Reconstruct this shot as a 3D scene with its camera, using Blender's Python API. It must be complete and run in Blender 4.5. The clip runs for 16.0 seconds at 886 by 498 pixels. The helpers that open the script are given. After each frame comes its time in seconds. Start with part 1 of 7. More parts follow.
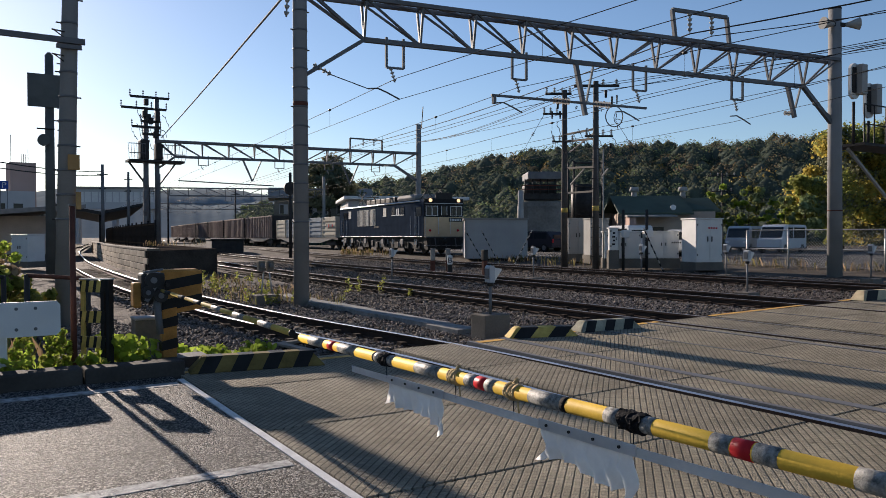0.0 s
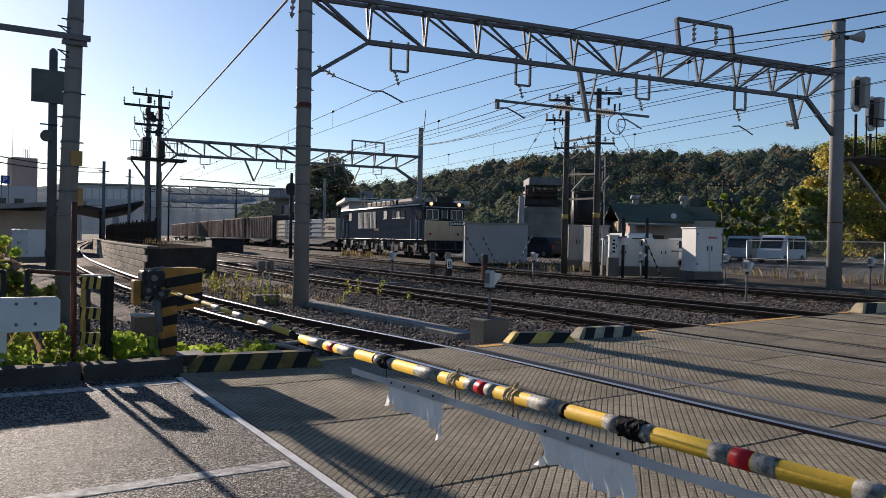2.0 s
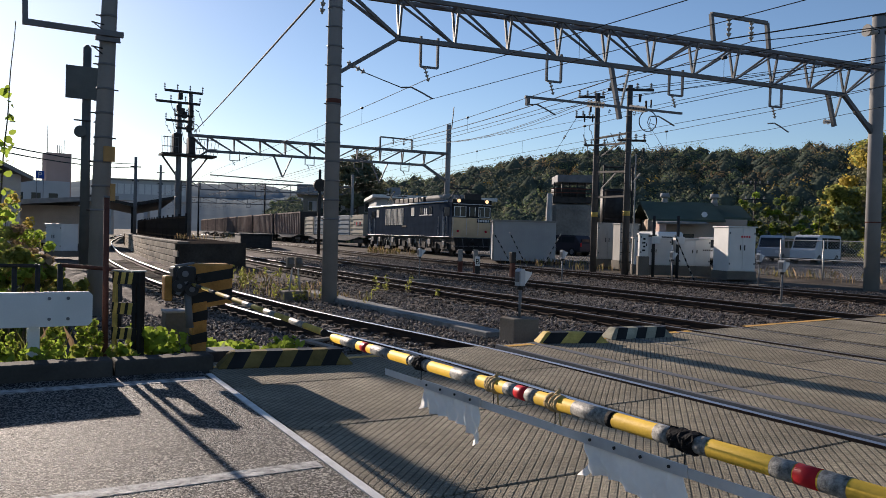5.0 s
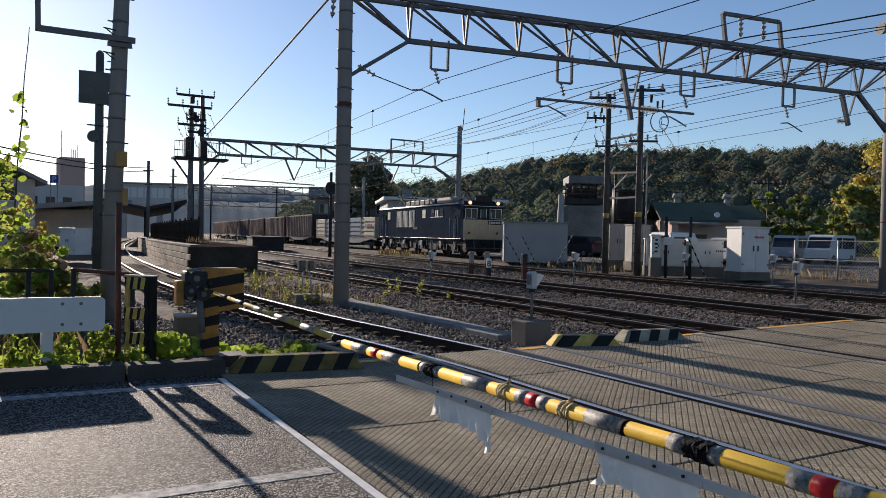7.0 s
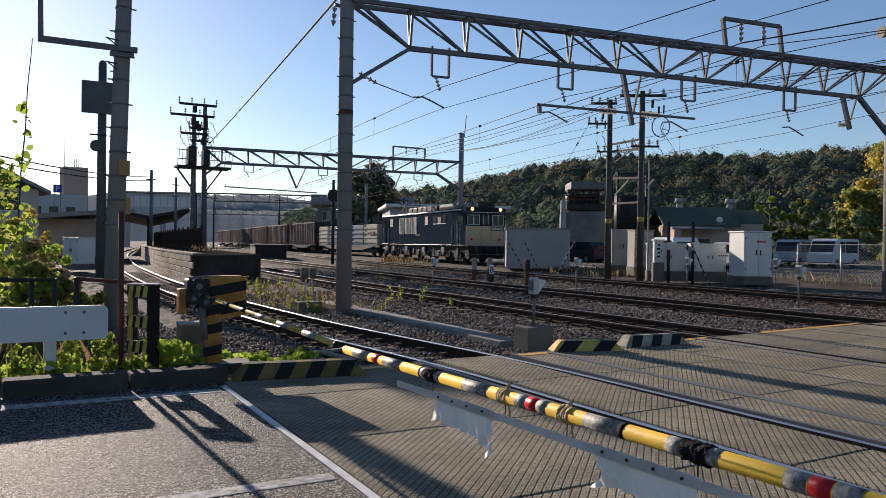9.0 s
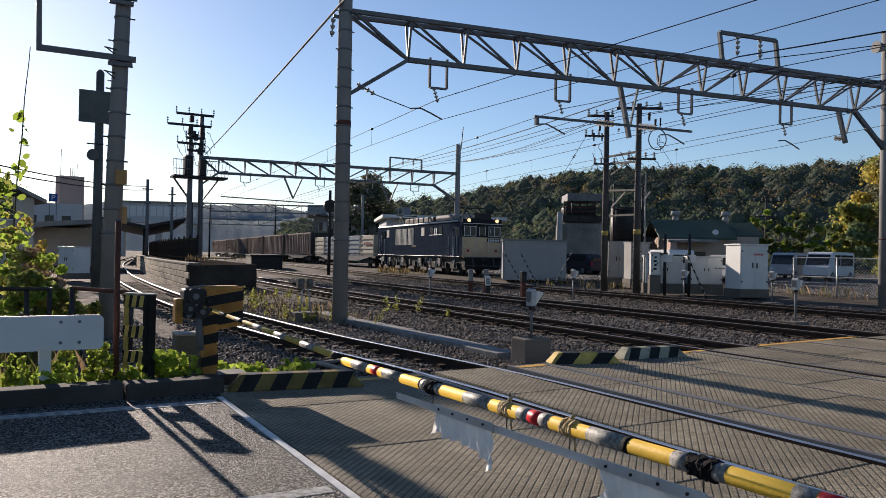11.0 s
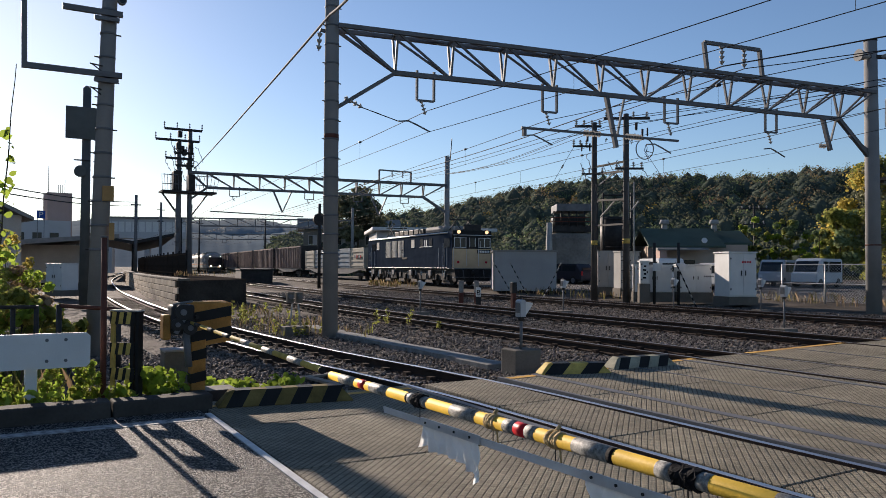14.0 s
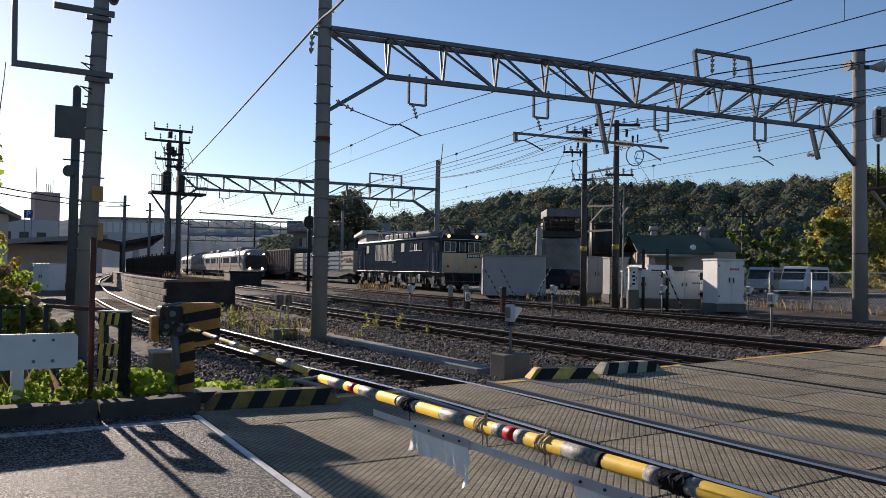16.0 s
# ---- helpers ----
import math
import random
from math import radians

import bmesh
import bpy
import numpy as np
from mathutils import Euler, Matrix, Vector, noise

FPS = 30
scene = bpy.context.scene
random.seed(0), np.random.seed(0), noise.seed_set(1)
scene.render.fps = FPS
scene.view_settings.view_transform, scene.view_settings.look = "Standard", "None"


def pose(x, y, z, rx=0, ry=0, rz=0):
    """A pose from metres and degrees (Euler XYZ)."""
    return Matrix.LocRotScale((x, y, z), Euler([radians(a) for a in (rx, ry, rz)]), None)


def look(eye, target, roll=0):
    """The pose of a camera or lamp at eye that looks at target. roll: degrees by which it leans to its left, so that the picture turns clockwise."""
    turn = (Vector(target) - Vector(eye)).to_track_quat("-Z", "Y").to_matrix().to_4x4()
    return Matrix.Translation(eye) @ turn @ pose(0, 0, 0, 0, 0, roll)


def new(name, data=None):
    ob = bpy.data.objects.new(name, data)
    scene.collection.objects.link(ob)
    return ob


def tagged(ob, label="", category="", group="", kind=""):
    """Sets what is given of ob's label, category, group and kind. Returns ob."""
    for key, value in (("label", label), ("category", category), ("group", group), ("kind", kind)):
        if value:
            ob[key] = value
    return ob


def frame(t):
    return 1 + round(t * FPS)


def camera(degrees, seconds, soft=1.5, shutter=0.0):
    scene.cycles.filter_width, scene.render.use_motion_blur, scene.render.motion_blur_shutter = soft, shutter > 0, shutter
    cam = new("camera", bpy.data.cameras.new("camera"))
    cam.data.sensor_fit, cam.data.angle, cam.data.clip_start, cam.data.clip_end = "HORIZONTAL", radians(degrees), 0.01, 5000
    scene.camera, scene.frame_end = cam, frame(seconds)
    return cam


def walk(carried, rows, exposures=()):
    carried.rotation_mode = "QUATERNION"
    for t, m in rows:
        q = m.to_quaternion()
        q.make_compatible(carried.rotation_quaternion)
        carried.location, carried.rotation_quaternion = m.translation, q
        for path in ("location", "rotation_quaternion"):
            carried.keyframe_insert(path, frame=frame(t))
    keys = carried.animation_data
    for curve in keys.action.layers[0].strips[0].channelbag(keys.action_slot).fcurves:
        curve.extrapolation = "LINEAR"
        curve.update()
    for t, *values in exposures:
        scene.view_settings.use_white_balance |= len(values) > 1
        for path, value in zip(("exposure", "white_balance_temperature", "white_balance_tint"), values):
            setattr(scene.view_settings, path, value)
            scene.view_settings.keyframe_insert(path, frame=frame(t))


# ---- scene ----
cam = camera(60.4, 16.0, 0.8)
PATH = [
    (0, (-0.038, -0.09, 1.486), (1.02, 1.607, 1.451), -0.1),
    (0.5, (-0.031, -0.103, 1.49), (1.016, 1.6, 1.447), -0.4),
    (1, (-0.038, -0.098, 1.486), (1.03, 1.593, 1.447), -0.0),
    (1.5, (-0.044, -0.103, 1.491), (1.004, 1.601, 1.462), 0.4),
    (2, (-0.056, -0.093, 1.487), (1.003, 1.604, 1.462), 1.1),
    (2.5, (-0.064, -0.089, 1.493), (1.002, 1.603, 1.435), 0.7),
    (3, (-0.066, -0.081, 1.493), (0.986, 1.619, 1.439), 0.7),
    (3.5, (-0.066, -0.086, 1.486), (0.987, 1.613, 1.424), 0.3),
    (4, (-0.076, -0.072, 1.492), (0.996, 1.617, 1.471), 1.5),
    (4.5, (-0.055, 0.021, 1.492), (0.965, 1.741, 1.463), 1.8),
    (7, (-0.029, 0.051, 1.515), (0.944, 1.798, 1.484), 1.2),
    (7.5, (-0.021, 0.069, 1.508), (0.948, 1.819, 1.493), 1.3),
    (8, (-0.024, 0.045, 1.511), (0.939, 1.798, 1.498), 1.1),
    (8.5, (-0.022, 0.023, 1.51), (0.944, 1.774, 1.494), 0.8),
    (11, (-0.034, 0.06, 1.509), (0.941, 1.806, 1.525), 1.1),
    (11.5, (-0.03, 0.059, 1.509), (0.949, 1.803, 1.532), 1.3),
    (12, (-0.026, 0.05, 1.509), (0.958, 1.791, 1.535), 0.9),
    (12.5, (-0.029, 0.045, 1.515), (0.965, 1.781, 1.547), 0.9),
    (13, (-0.019, 0.045, 1.512), (0.979, 1.778, 1.549), 0.6),
    (13.5, (-0.016, 0.046, 1.509), (0.983, 1.779, 1.552), 0.3),
    (14, (-0.01, 0.041, 1.515), (0.986, 1.775, 1.562), 0.3),
    (14.5, (-0.005, 0.055, 1.508), (0.989, 1.79, 1.562), 0.2),
    (15, (-0.004, 0.058, 1.512), (0.989, 1.793, 1.573), 0.1),
    (15.5, (-0.009, 0.035, 1.516), (0.988, 1.767, 1.573), 0.3),
    (16, (-0.024, 0.036, 1.514), (0.995, 1.756, 1.572), 0.9),
]
walk(cam, [(t, look(eye, target, roll)) for t, eye, target, roll in PATH])

# ---- world, sun, exposure ----
SUN_AZ, SUN_EL = -3.3, 16.6
world = bpy.data.worlds.new("world")
scene.world = world
world.use_nodes = True
wn = world.node_tree
sky = wn.nodes.new("ShaderNodeTexSky")
sky.sky_type, sky.sun_disc = "NISHITA", False
sky.sun_elevation, sky.sun_rotation = radians(SUN_EL), radians(SUN_AZ)
sky.air_density, sky.dust_density, sky.ozone_density = 1.0, 0.2, 4.0
wn.links.new(sky.outputs[0], wn.nodes["Background"].inputs[0])
wn.nodes["Background"].inputs[1].default_value = 0.106
sun = new("sun", bpy.data.lights.new("sun", "SUN"))
sun.data.energy, sun.data.angle, sun.data.color = 6.5, radians(0.6), (1.0, 0.9, 0.77)
sa, se = radians(SUN_AZ), radians(SUN_EL)
sun.matrix_world = look((math.sin(sa) * math.cos(se) * 50, math.cos(sa) * math.cos(se) * 50, math.sin(se) * 50), (0, 0, 0))
scene.view_settings.exposure = 0.26
scene.view_settings.use_white_balance = True
scene.view_settings.white_balance_temperature = 6750
scene.view_settings.white_balance_tint = 17


# ---- materials ----
MATS = {}


def mat(name, color, rough=0.6, metal=0.0, var=0.25, scale=3.0, fine=40.0, bump=0.15, dist=0.01, dark=None, per="", spec=0.08, through_light=0.0):
    """Principled material: base colour, large stains and fine grain, relief. per: 'object' or 'island' varies pieces."""
    if name in MATS:
        return MATS[name]
    m = bpy.data.materials.new(name)
    m.use_nodes = True
    t = m.node_tree
    b = t.nodes["Principled BSDF"]
    b.inputs["Roughness"].default_value, b.inputs["Metallic"].default_value = rough, metal
    b.inputs["Specular IOR Level"].default_value = spec
    co = t.nodes.new("ShaderNodeTexCoord")
    n1, n2 = t.nodes.new("ShaderNodeTexNoise"), t.nodes.new("ShaderNodeTexNoise")
    n1.inputs["Scale"].default_value, n2.inputs["Scale"].default_value = scale, fine
    n1.inputs["Detail"].default_value, n2.inputs["Detail"].default_value = 6, 3
    for n in (n1, n2):
        t.links.new(co.outputs["Object"], n.inputs["Vector"])
    mix = t.nodes.new("ShaderNodeMix")
    mix.data_type = "RGBA"
    d = dark or tuple(c * (1 - var) for c in color)
    l = tuple(min(1, c * (1 + var * 0.6)) for c in color)
    mix.inputs["A"].default_value, mix.inputs["B"].default_value = (*d, 1), (*l, 1)
    add = t.nodes.new("ShaderNodeMath")
    add.operation = "MULTIPLY_ADD"
    add.inputs[1].default_value = 0.5
    t.links.new(n2.outputs["Fac"], add.inputs[0])
    sub = t.nodes.new("ShaderNodeMath")
    sub.operation = "MULTIPLY_ADD"
    sub.inputs[1].default_value, sub.inputs[2].default_value = 1.6, -0.55
    t.links.new(n1.outputs["Fac"], sub.inputs[0])
    t.links.new(sub.outputs[0], add.inputs[2])
    last = add
    if per:
        if per == "object":
            r = t.nodes.new("ShaderNodeObjectInfo").outputs["Random"]
        else:
            r = t.nodes.new("ShaderNodeNewGeometry").outputs["Random Per Island"]
        p = t.nodes.new("ShaderNodeMath")
        p.operation = "MULTIPLY_ADD"
        p.inputs[1].default_value, p.inputs[2].default_value = 0.8, -0.4
        t.links.new(r, p.inputs[0])
        s2 = t.nodes.new("ShaderNodeMath")
        t.links.new(p.outputs[0], s2.inputs[0])
        t.links.new(add.outputs[0], s2.inputs[1])
        last = s2
    t.links.new(last.outputs[0], mix.inputs["Factor"])
    t.links.new(mix.outputs["Result"], b.inputs["Base Color"])
    if bump:
        bp = t.nodes.new("ShaderNodeBump")
        bp.inputs["Strength"].default_value, bp.inputs["Distance"].default_value = bump, dist
        t.links.new(n2.outputs["Fac"], bp.inputs["Height"])
        t.links.new(bp.outputs[0], b.inputs["Normal"])
    if through_light:
        tr, ms = t.nodes.new("ShaderNodeBsdfTranslucent"), t.nodes.new("ShaderNodeMixShader")
        ms.inputs[0].default_value = through_light
        t.links.new(mix.outputs["Result"], tr.inputs["Color"])
        t.links.new(b.outputs[0], ms.inputs[1])
        t.links.new(tr.outputs[0], ms.inputs[2])
        t.links.new(ms.outputs[0], t.nodes["Material Output"].inputs["Surface"])
    MATS[name] = m
    return m


def glow(name, color, strength):
    m = mat(name, color, 0.3)
    b = m.node_tree.nodes["Principled BSDF"]
    b.inputs["Emission Color"].default_value, b.inputs["Emission Strength"].default_value = (*color, 1), strength
    return m


def deck_material():
    """Concrete crossing panels with a worn raised tread of small lozenges."""
    m = mat("deck_concrete", (0.318, 0.278, 0.205), 0.8, var=0.55, scale=1.1, fine=75, bump=0.0)
    t = m.node_tree
    b = t.nodes["Principled BSDF"]
    co = [n for n in t.nodes if n.type == "TEX_COORD"][0]
    mp = t.nodes.new("ShaderNodeMapping")
    mp.inputs["Rotation"].default_value = (0, 0, radians(-45))
    t.links.new(co.outputs["Object"], mp.inputs[0])
    grids = []
    for wide, gap, deep in ((0.058, 0.006, 0.5), (60.0, 0.0075, 0.3)):
        g = t.nodes.new("ShaderNodeTexBrick")
        g.offset = 0.5 if wide < 1 else 0.0
        for k, v in (("Scale", 1.0), ("Mortar Size", gap), ("Mortar Smooth", 0.8), ("Brick Width", wide), ("Row Height", 0.053)):
            g.inputs[k].default_value = v
        g.inputs["Color1"].default_value = (1, 1, 1, 1)
        g.inputs["Color2"].default_value = (0.72, 0.72, 0.72, 1) if wide < 1 else (1, 1, 1, 1)
        g.inputs["Mortar"].default_value = (deep, deep, deep, 1)
        t.links.new(mp.outputs[0], g.inputs["Vector"])
        grids.append(g)
    br = t.nodes.new("ShaderNodeMix")
    br.data_type, br.blend_type = "RGBA", "MULTIPLY"
    br.inputs["Factor"].default_value = 1.0
    t.links.new(grids[0].outputs["Color"], br.inputs["A"])
    t.links.new(grids[1].outputs["Color"], br.inputs["B"])
    bp = t.nodes.new("ShaderNodeBump")
    bp.inputs["Strength"].default_value, bp.inputs["Distance"].default_value = 1.0, 0.02
    n2 = [n for n in t.nodes if n.type == "TEX_NOISE"][1]
    ad = t.nodes.new("ShaderNodeMath")
    ad.operation = "MULTIPLY_ADD"
    ad.inputs[1].default_value = 0.9
    t.links.new(n2.outputs["Fac"], ad.inputs[0])
    t.links.new(br.outputs["Result"], ad.inputs[2])
    t.links.new(ad.outputs[0], bp.inputs["Height"])
    t.links.new(bp.outputs[0], b.inputs["Normal"])
    mx = [n for n in t.nodes if n.type == "MIX" and n != br][0]
    m2 = t.nodes.new("ShaderNodeMix")
    m2.data_type, m2.blend_type = "RGBA", "MULTIPLY"
    m2.inputs["Factor"].default_value = 0.75
    t.links.new(mx.outputs["Result"], m2.inputs["A"])
    t.links.new(br.outputs["Result"], m2.inputs["B"])
    t.links.new(m2.outputs["Result"], b.inputs["Base Color"])
    return m


def asphalt_material():
    """Coarse asphalt: pale and dark chippings standing out of black binder."""
    m = bpy.data.materials.new("asphalt")
    m.use_nodes = True
    t = m.node_tree
    b = t.nodes["Principled BSDF"]
    co = t.nodes.new("ShaderNodeTexCoord")
    vo = t.nodes.new("ShaderNodeTexVoronoi")
    vo.inputs["Scale"].default_value = 88
    ns = t.nodes.new("ShaderNodeTexNoise")
    ns.inputs["Scale"].default_value, ns.inputs["Detail"].default_value = 1.2, 5
    for n in (vo, ns):
        t.links.new(co.outputs["Object"], n.inputs["Vector"])
    sep = t.nodes.new("ShaderNodeSeparateColor")
    t.links.new(vo.outputs["Color"], sep.inputs[0])
    ramp = t.nodes.new("ShaderNodeValToRGB")
    ramp.color_ramp.elements[0].color, ramp.color_ramp.elements[1].color = (0.018, 0.017, 0.016, 1), (0.55, 0.52, 0.48, 1)
    ramp.color_ramp.elements[0].position, ramp.color_ramp.elements[1].position = 0.55, 0.85
    t.links.new(sep.outputs[0], ramp.inputs[0])
    mx = t.nodes.new("ShaderNodeMix")
    mx.data_type, mx.blend_type = "RGBA", "MULTIPLY"
    mx.inputs["Factor"].default_value = 0.7
    t.links.new(ramp.outputs[0], mx.inputs["A"])
    t.links.new(ns.outputs["Fac"], mx.inputs["B"])
    t.links.new(mx.outputs["Result"], b.inputs["Base Color"])
    b.inputs["Roughness"].default_value, b.inputs["Specular IOR Level"].default_value = 0.7, 0.15
    hm = t.nodes.new("ShaderNodeMath")
    hm.operation = "SUBTRACT"
    t.links.new(sep.outputs[1], hm.inputs[0])
    t.links.new(vo.outputs["Distance"], hm.inputs[1])
    bp = t.nodes.new("ShaderNodeBump")
    bp.inputs["Strength"].default_value, bp.inputs["Distance"].default_value = 1.0, 0.02
    t.links.new(hm.outputs[0], bp.inputs["Height"])
    t.links.new(bp.outputs[0], b.inputs["Normal"])
    return m


M_DECK = deck_material()
M_ASPHALT = asphalt_material()
M_PAINT = mat("road_paint", (0.62, 0.62, 0.6), 0.55, var=0.3, scale=6, fine=120, bump=0.4, dist=0.006)
M_WORN = mat("worn_road_paint", (0.55, 0.55, 0.53), 0.7, var=0.3, scale=14, fine=58, bump=1.0, dist=0.02, dark=(0.04, 0.038, 0.036))
M_YPAINT = mat("worn_yellow_paint", (0.66, 0.37, 0.09), 0.6, var=0.5, scale=3, fine=60)
M_SOIL = mat("soil", (0.1, 0.084, 0.068), 0.95, var=0.7, scale=0.5, fine=9, bump=1.0, dist=0.05)
M_BALLAST = mat("ballast", (0.1, 0.08, 0.066), 0.9, var=0.5, scale=0.8, fine=14, bump=1.0, dist=0.05)
M_STONE = mat("ballast_stone", (0.16, 0.138, 0.122), 0.8, var=0.85, scale=4, fine=40, per="island")
M_RAIL = mat("rail_rust", (0.05, 0.036, 0.029), 0.85, 0.0, spec=0.04, var=0.4, scale=3, fine=50)
M_RAILTOP = mat("rail_head_steel", (0.5, 0.5, 0.52), 0.36, 1.0, var=0.15, scale=2, fine=30, bump=0.05)
M_RAILDULL = mat("rail_head_brown", (0.2, 0.17, 0.15), 0.38, 0.6, var=0.3, scale=2, fine=30, bump=0.05)
M_WOOD = mat("sleeper_wood", (0.1, 0.075, 0.055), 0.9, var=0.5, scale=4, fine=30, bump=0.5, per="object")
M_CONC = mat("grey_concrete", (0.34, 0.33, 0.31), 0.8, var=0.25, scale=1.2, fine=40)
M_CONCD = mat("dark_concrete", (0.15, 0.135, 0.115), 0.9, var=0.5, scale=1.0, fine=30, bump=0.4)
M_STEEL = mat("weathered_steel", (0.15, 0.153, 0.158), 0.6, 0.15, var=0.3, scale=2, fine=40)
M_DARK = mat("dark_iron", (0.045, 0.043, 0.042), 0.6, 0.3, var=0.4, scale=3, fine=40)
M_WIRE = mat("wire", (0.03, 0.03, 0.03), 0.8, 0.0, var=0.1, spec=0.1)
M_WHITE = mat("white_enamel", (0.62, 0.62, 0.6), 0.45, var=0.12, scale=2, fine=60, bump=0.05)
M_YEL = mat("yellow_paint", (0.64, 0.41, 0.055), 0.6, var=0.25, scale=6, fine=80)
M_BLACK = mat("black_paint", (0.02, 0.02, 0.02), 0.5, var=0.3, scale=6, fine=60)
M_ORANGE = mat("orange_paint", (0.42, 0.2, 0.055), 0.65, var=0.55, scale=5, fine=60)
M_RED = mat("red_tape", (0.5, 0.025, 0.03), 0.4, var=0.2, scale=8)
M_RUST = mat("rust_red_post", (0.12, 0.05, 0.038), 0.75, var=0.45, scale=4, fine=50)
M_GLASSD = mat("dark_window", (0.02, 0.025, 0.03), 0.12, 0.0, spec=0.22, var=0.1, bump=0)


# ---- mesh helpers ----
def box_bm(bm, x0, x1, y0, y1, z0, z1, bevel=0.0):
    vs = [bm.verts.new(p) for p in ((x0, y0, z0), (x1, y0, z0), (x1, y1, z0), (x0, y1, z0), (x0, y0, z1), (x1, y0, z1), (x1, y1, z1), (x0, y1, z1))]
    fs = [bm.faces.new([vs[i] for i in f]) for f in ((3, 2, 1, 0), (4, 5, 6, 7), (0, 1, 5, 4), (1, 2, 6, 5), (2, 3, 7, 6), (3, 0, 4, 7))]
    if bevel:
        es = list({e for f in fs for e in f.edges})
        bmesh.ops.bevel(bm, geom=es, offset=bevel, segments=2, affect="EDGES", profile=0.5)
    return bm


def rod_bm(bm, a, b, r0, r1=None, seg=8):
    a, b = Vector(a), Vector(b)
    r1 = r0 if r1 is None else r1
    q = (b - a).to_track_quat("Z", "Y")
    rings = []
    for p, r in ((a, r0), (b, r1)):
        rings.append([bm.verts.new(p + q @ Vector((r * math.cos(6.28319 * i / seg), r * math.sin(6.28319 * i / seg), 0))) for i in range(seg)])
    for i in range(seg):
        f = bm.faces.new((rings[0][i], rings[0][(i + 1) % seg], rings[1][(i + 1) % seg], rings[1][i]))
        f.smooth = seg >= 8
    bm.faces.new(rings[0][::-1])
    bm.faces.new(rings[1])
    return bm


def bar_bm(bm, a, b, w, h=None):
    """A square section from a to b."""
    a, b = Vector(a), Vector(b)
    h = h or w
    d = (b - a).normalized()
    side = d.cross(Vector((0, 0, 1)))
    side = side.normalized() if side.length > 1e-4 else Vector((1, 0, 0))
    upv = side.cross(d)
    vs = [bm.verts.new(p + side * (sx * w / 2) + upv * (sz * h / 2)) for p in (a, b) for sx, sz in ((-1, -1), (1, -1), (1, 1), (-1, 1))]
    for f in ((0, 1, 2, 3), (7, 6, 5, 4), (0, 4, 5, 1), (1, 5, 6, 2), (2, 6, 7, 3), (3, 7, 4, 0)):
        bm.faces.new([vs[i] for i in f])
    return bm


def prism_bm(bm, poly, axis, a, b):
    """Polygon (u, v) pushed along an axis from a to b: axis 'x' gives (y, z), 'y' gives (x, z), 'z' gives (x, y)."""
    def at(u, v, k):
        return {"x": (k, u, v), "y": (u, k, v), "z": (u, v, k)}[axis]
    p0 = [bm.verts.new(at(u, v, a)) for u, v in poly]
    p1 = [bm.verts.new(at(u, v, b)) for u, v in poly]
    n = len(poly)
    for i in range(n):
        bm.faces.new((p0[i], p0[(i + 1) % n], p1[(i + 1) % n], p1[i]))
    bm.faces.new(p0[::-1])
    bm.faces.new(p1)
    bmesh.ops.recalc_face_normals(bm, faces=bm.faces)
    return bm


def mesh_of(name, bm, material):
    me = bpy.data.meshes.new(name)
    bm.to_mesh(me)
    bm.free()
    for m in material if isinstance(material, (list, tuple)) else (material,):
        me.materials.append(m)
    return me


def part(name, bm, material, parent=None, label=""):
    ob = new(name, mesh_of(name, bm, material))
    if parent:
        ob.parent = parent
    if label:
        ob["label"] = label
    return ob


def thing(name, label, category, m=None, group="", kind=""):
    e = new(name)
    e.empty_display_size = 0.2
    if m is not None:
        e.matrix_basis = m
    return tagged(e, label, category, group, kind)


def box(name, material, parent, x0, x1, y0, y1, z0, z1, bevel=0.0, label=""):
    return part(name, box_bm(bmesh.new(), x0, x1, y0, y1, z0, z1, bevel), material, parent, label)


def rod(name, material, parent, a, b, r, r1=None, seg=10, label=""):
    return part(name, rod_bm(bmesh.new(), a, b, r, r1, seg), material, parent, label)


def soup(name, verts, faces, material, smooth=False):
    me = bpy.data.meshes.new(name)
    me.from_pydata(verts, [], faces)
    for m in material if isinstance(material, (list, tuple)) else (material,):
        me.materials.append(m)
    if smooth:
        me.shade_smooth()
    return me


def gz(x):
    """Height of the yard's surface, which climbs gently away from the road."""
    return 0.0 if x < 5 else min(0.28, 0.0125 * (x - 5))


def bend(y):
    """How far the tracks swing sideways beyond the signal mast."""
    return 0.0 if y < 20 else 0.09 * ((y - 20) - 14 * (1 - math.exp(-(y - 20) / 14)))


def glide(pts, y):
    """Smooth curve through a few (y, x) points."""
    ys = [p[0] for p in pts]
    i = max(1, min(len(pts) - 3, sum(1 for v in ys if v <= y) - 1))
    (y0, x0), (y1, x1), (y2, x2), (y3, x3) = pts[i - 1:i + 3]
    m1, m2, h = (x2 - x0) / (y2 - y0), (x3 - x1) / (y3 - y1), y2 - y1
    u = (y - y1) / h
    return (2 * u ** 3 - 3 * u * u + 1) * x1 + (u ** 3 - 2 * u * u + u) * h * m1 + (3 * u * u - 2 * u ** 3) * x2 + (u ** 3 - u * u) * h * m2


T5 = [(18, 22.7), (30, 24.4), (42, 26.15), (60, 28.35), (80, 29.9), (120, 33.9), (200, 43.5), (300, 56)]
T4 = [(-60, 19.9), (0, 19.9), (20, 19.9), (35, 20.4), (50, 21.6), (70, 24.3), (91, 27.4), (117, 30.4), (157, 35.1), (240, 45), (320, 55), (420, 67), (560, 85), (700, 103)]
T1 = [(-60, 5.15), (-30, 5.15), (7, 5.15), (14, 4.52), (24, 4.25), (36, 4.6), (52, 5.6), (90, 9.6), (160, 20), (260, 36)]


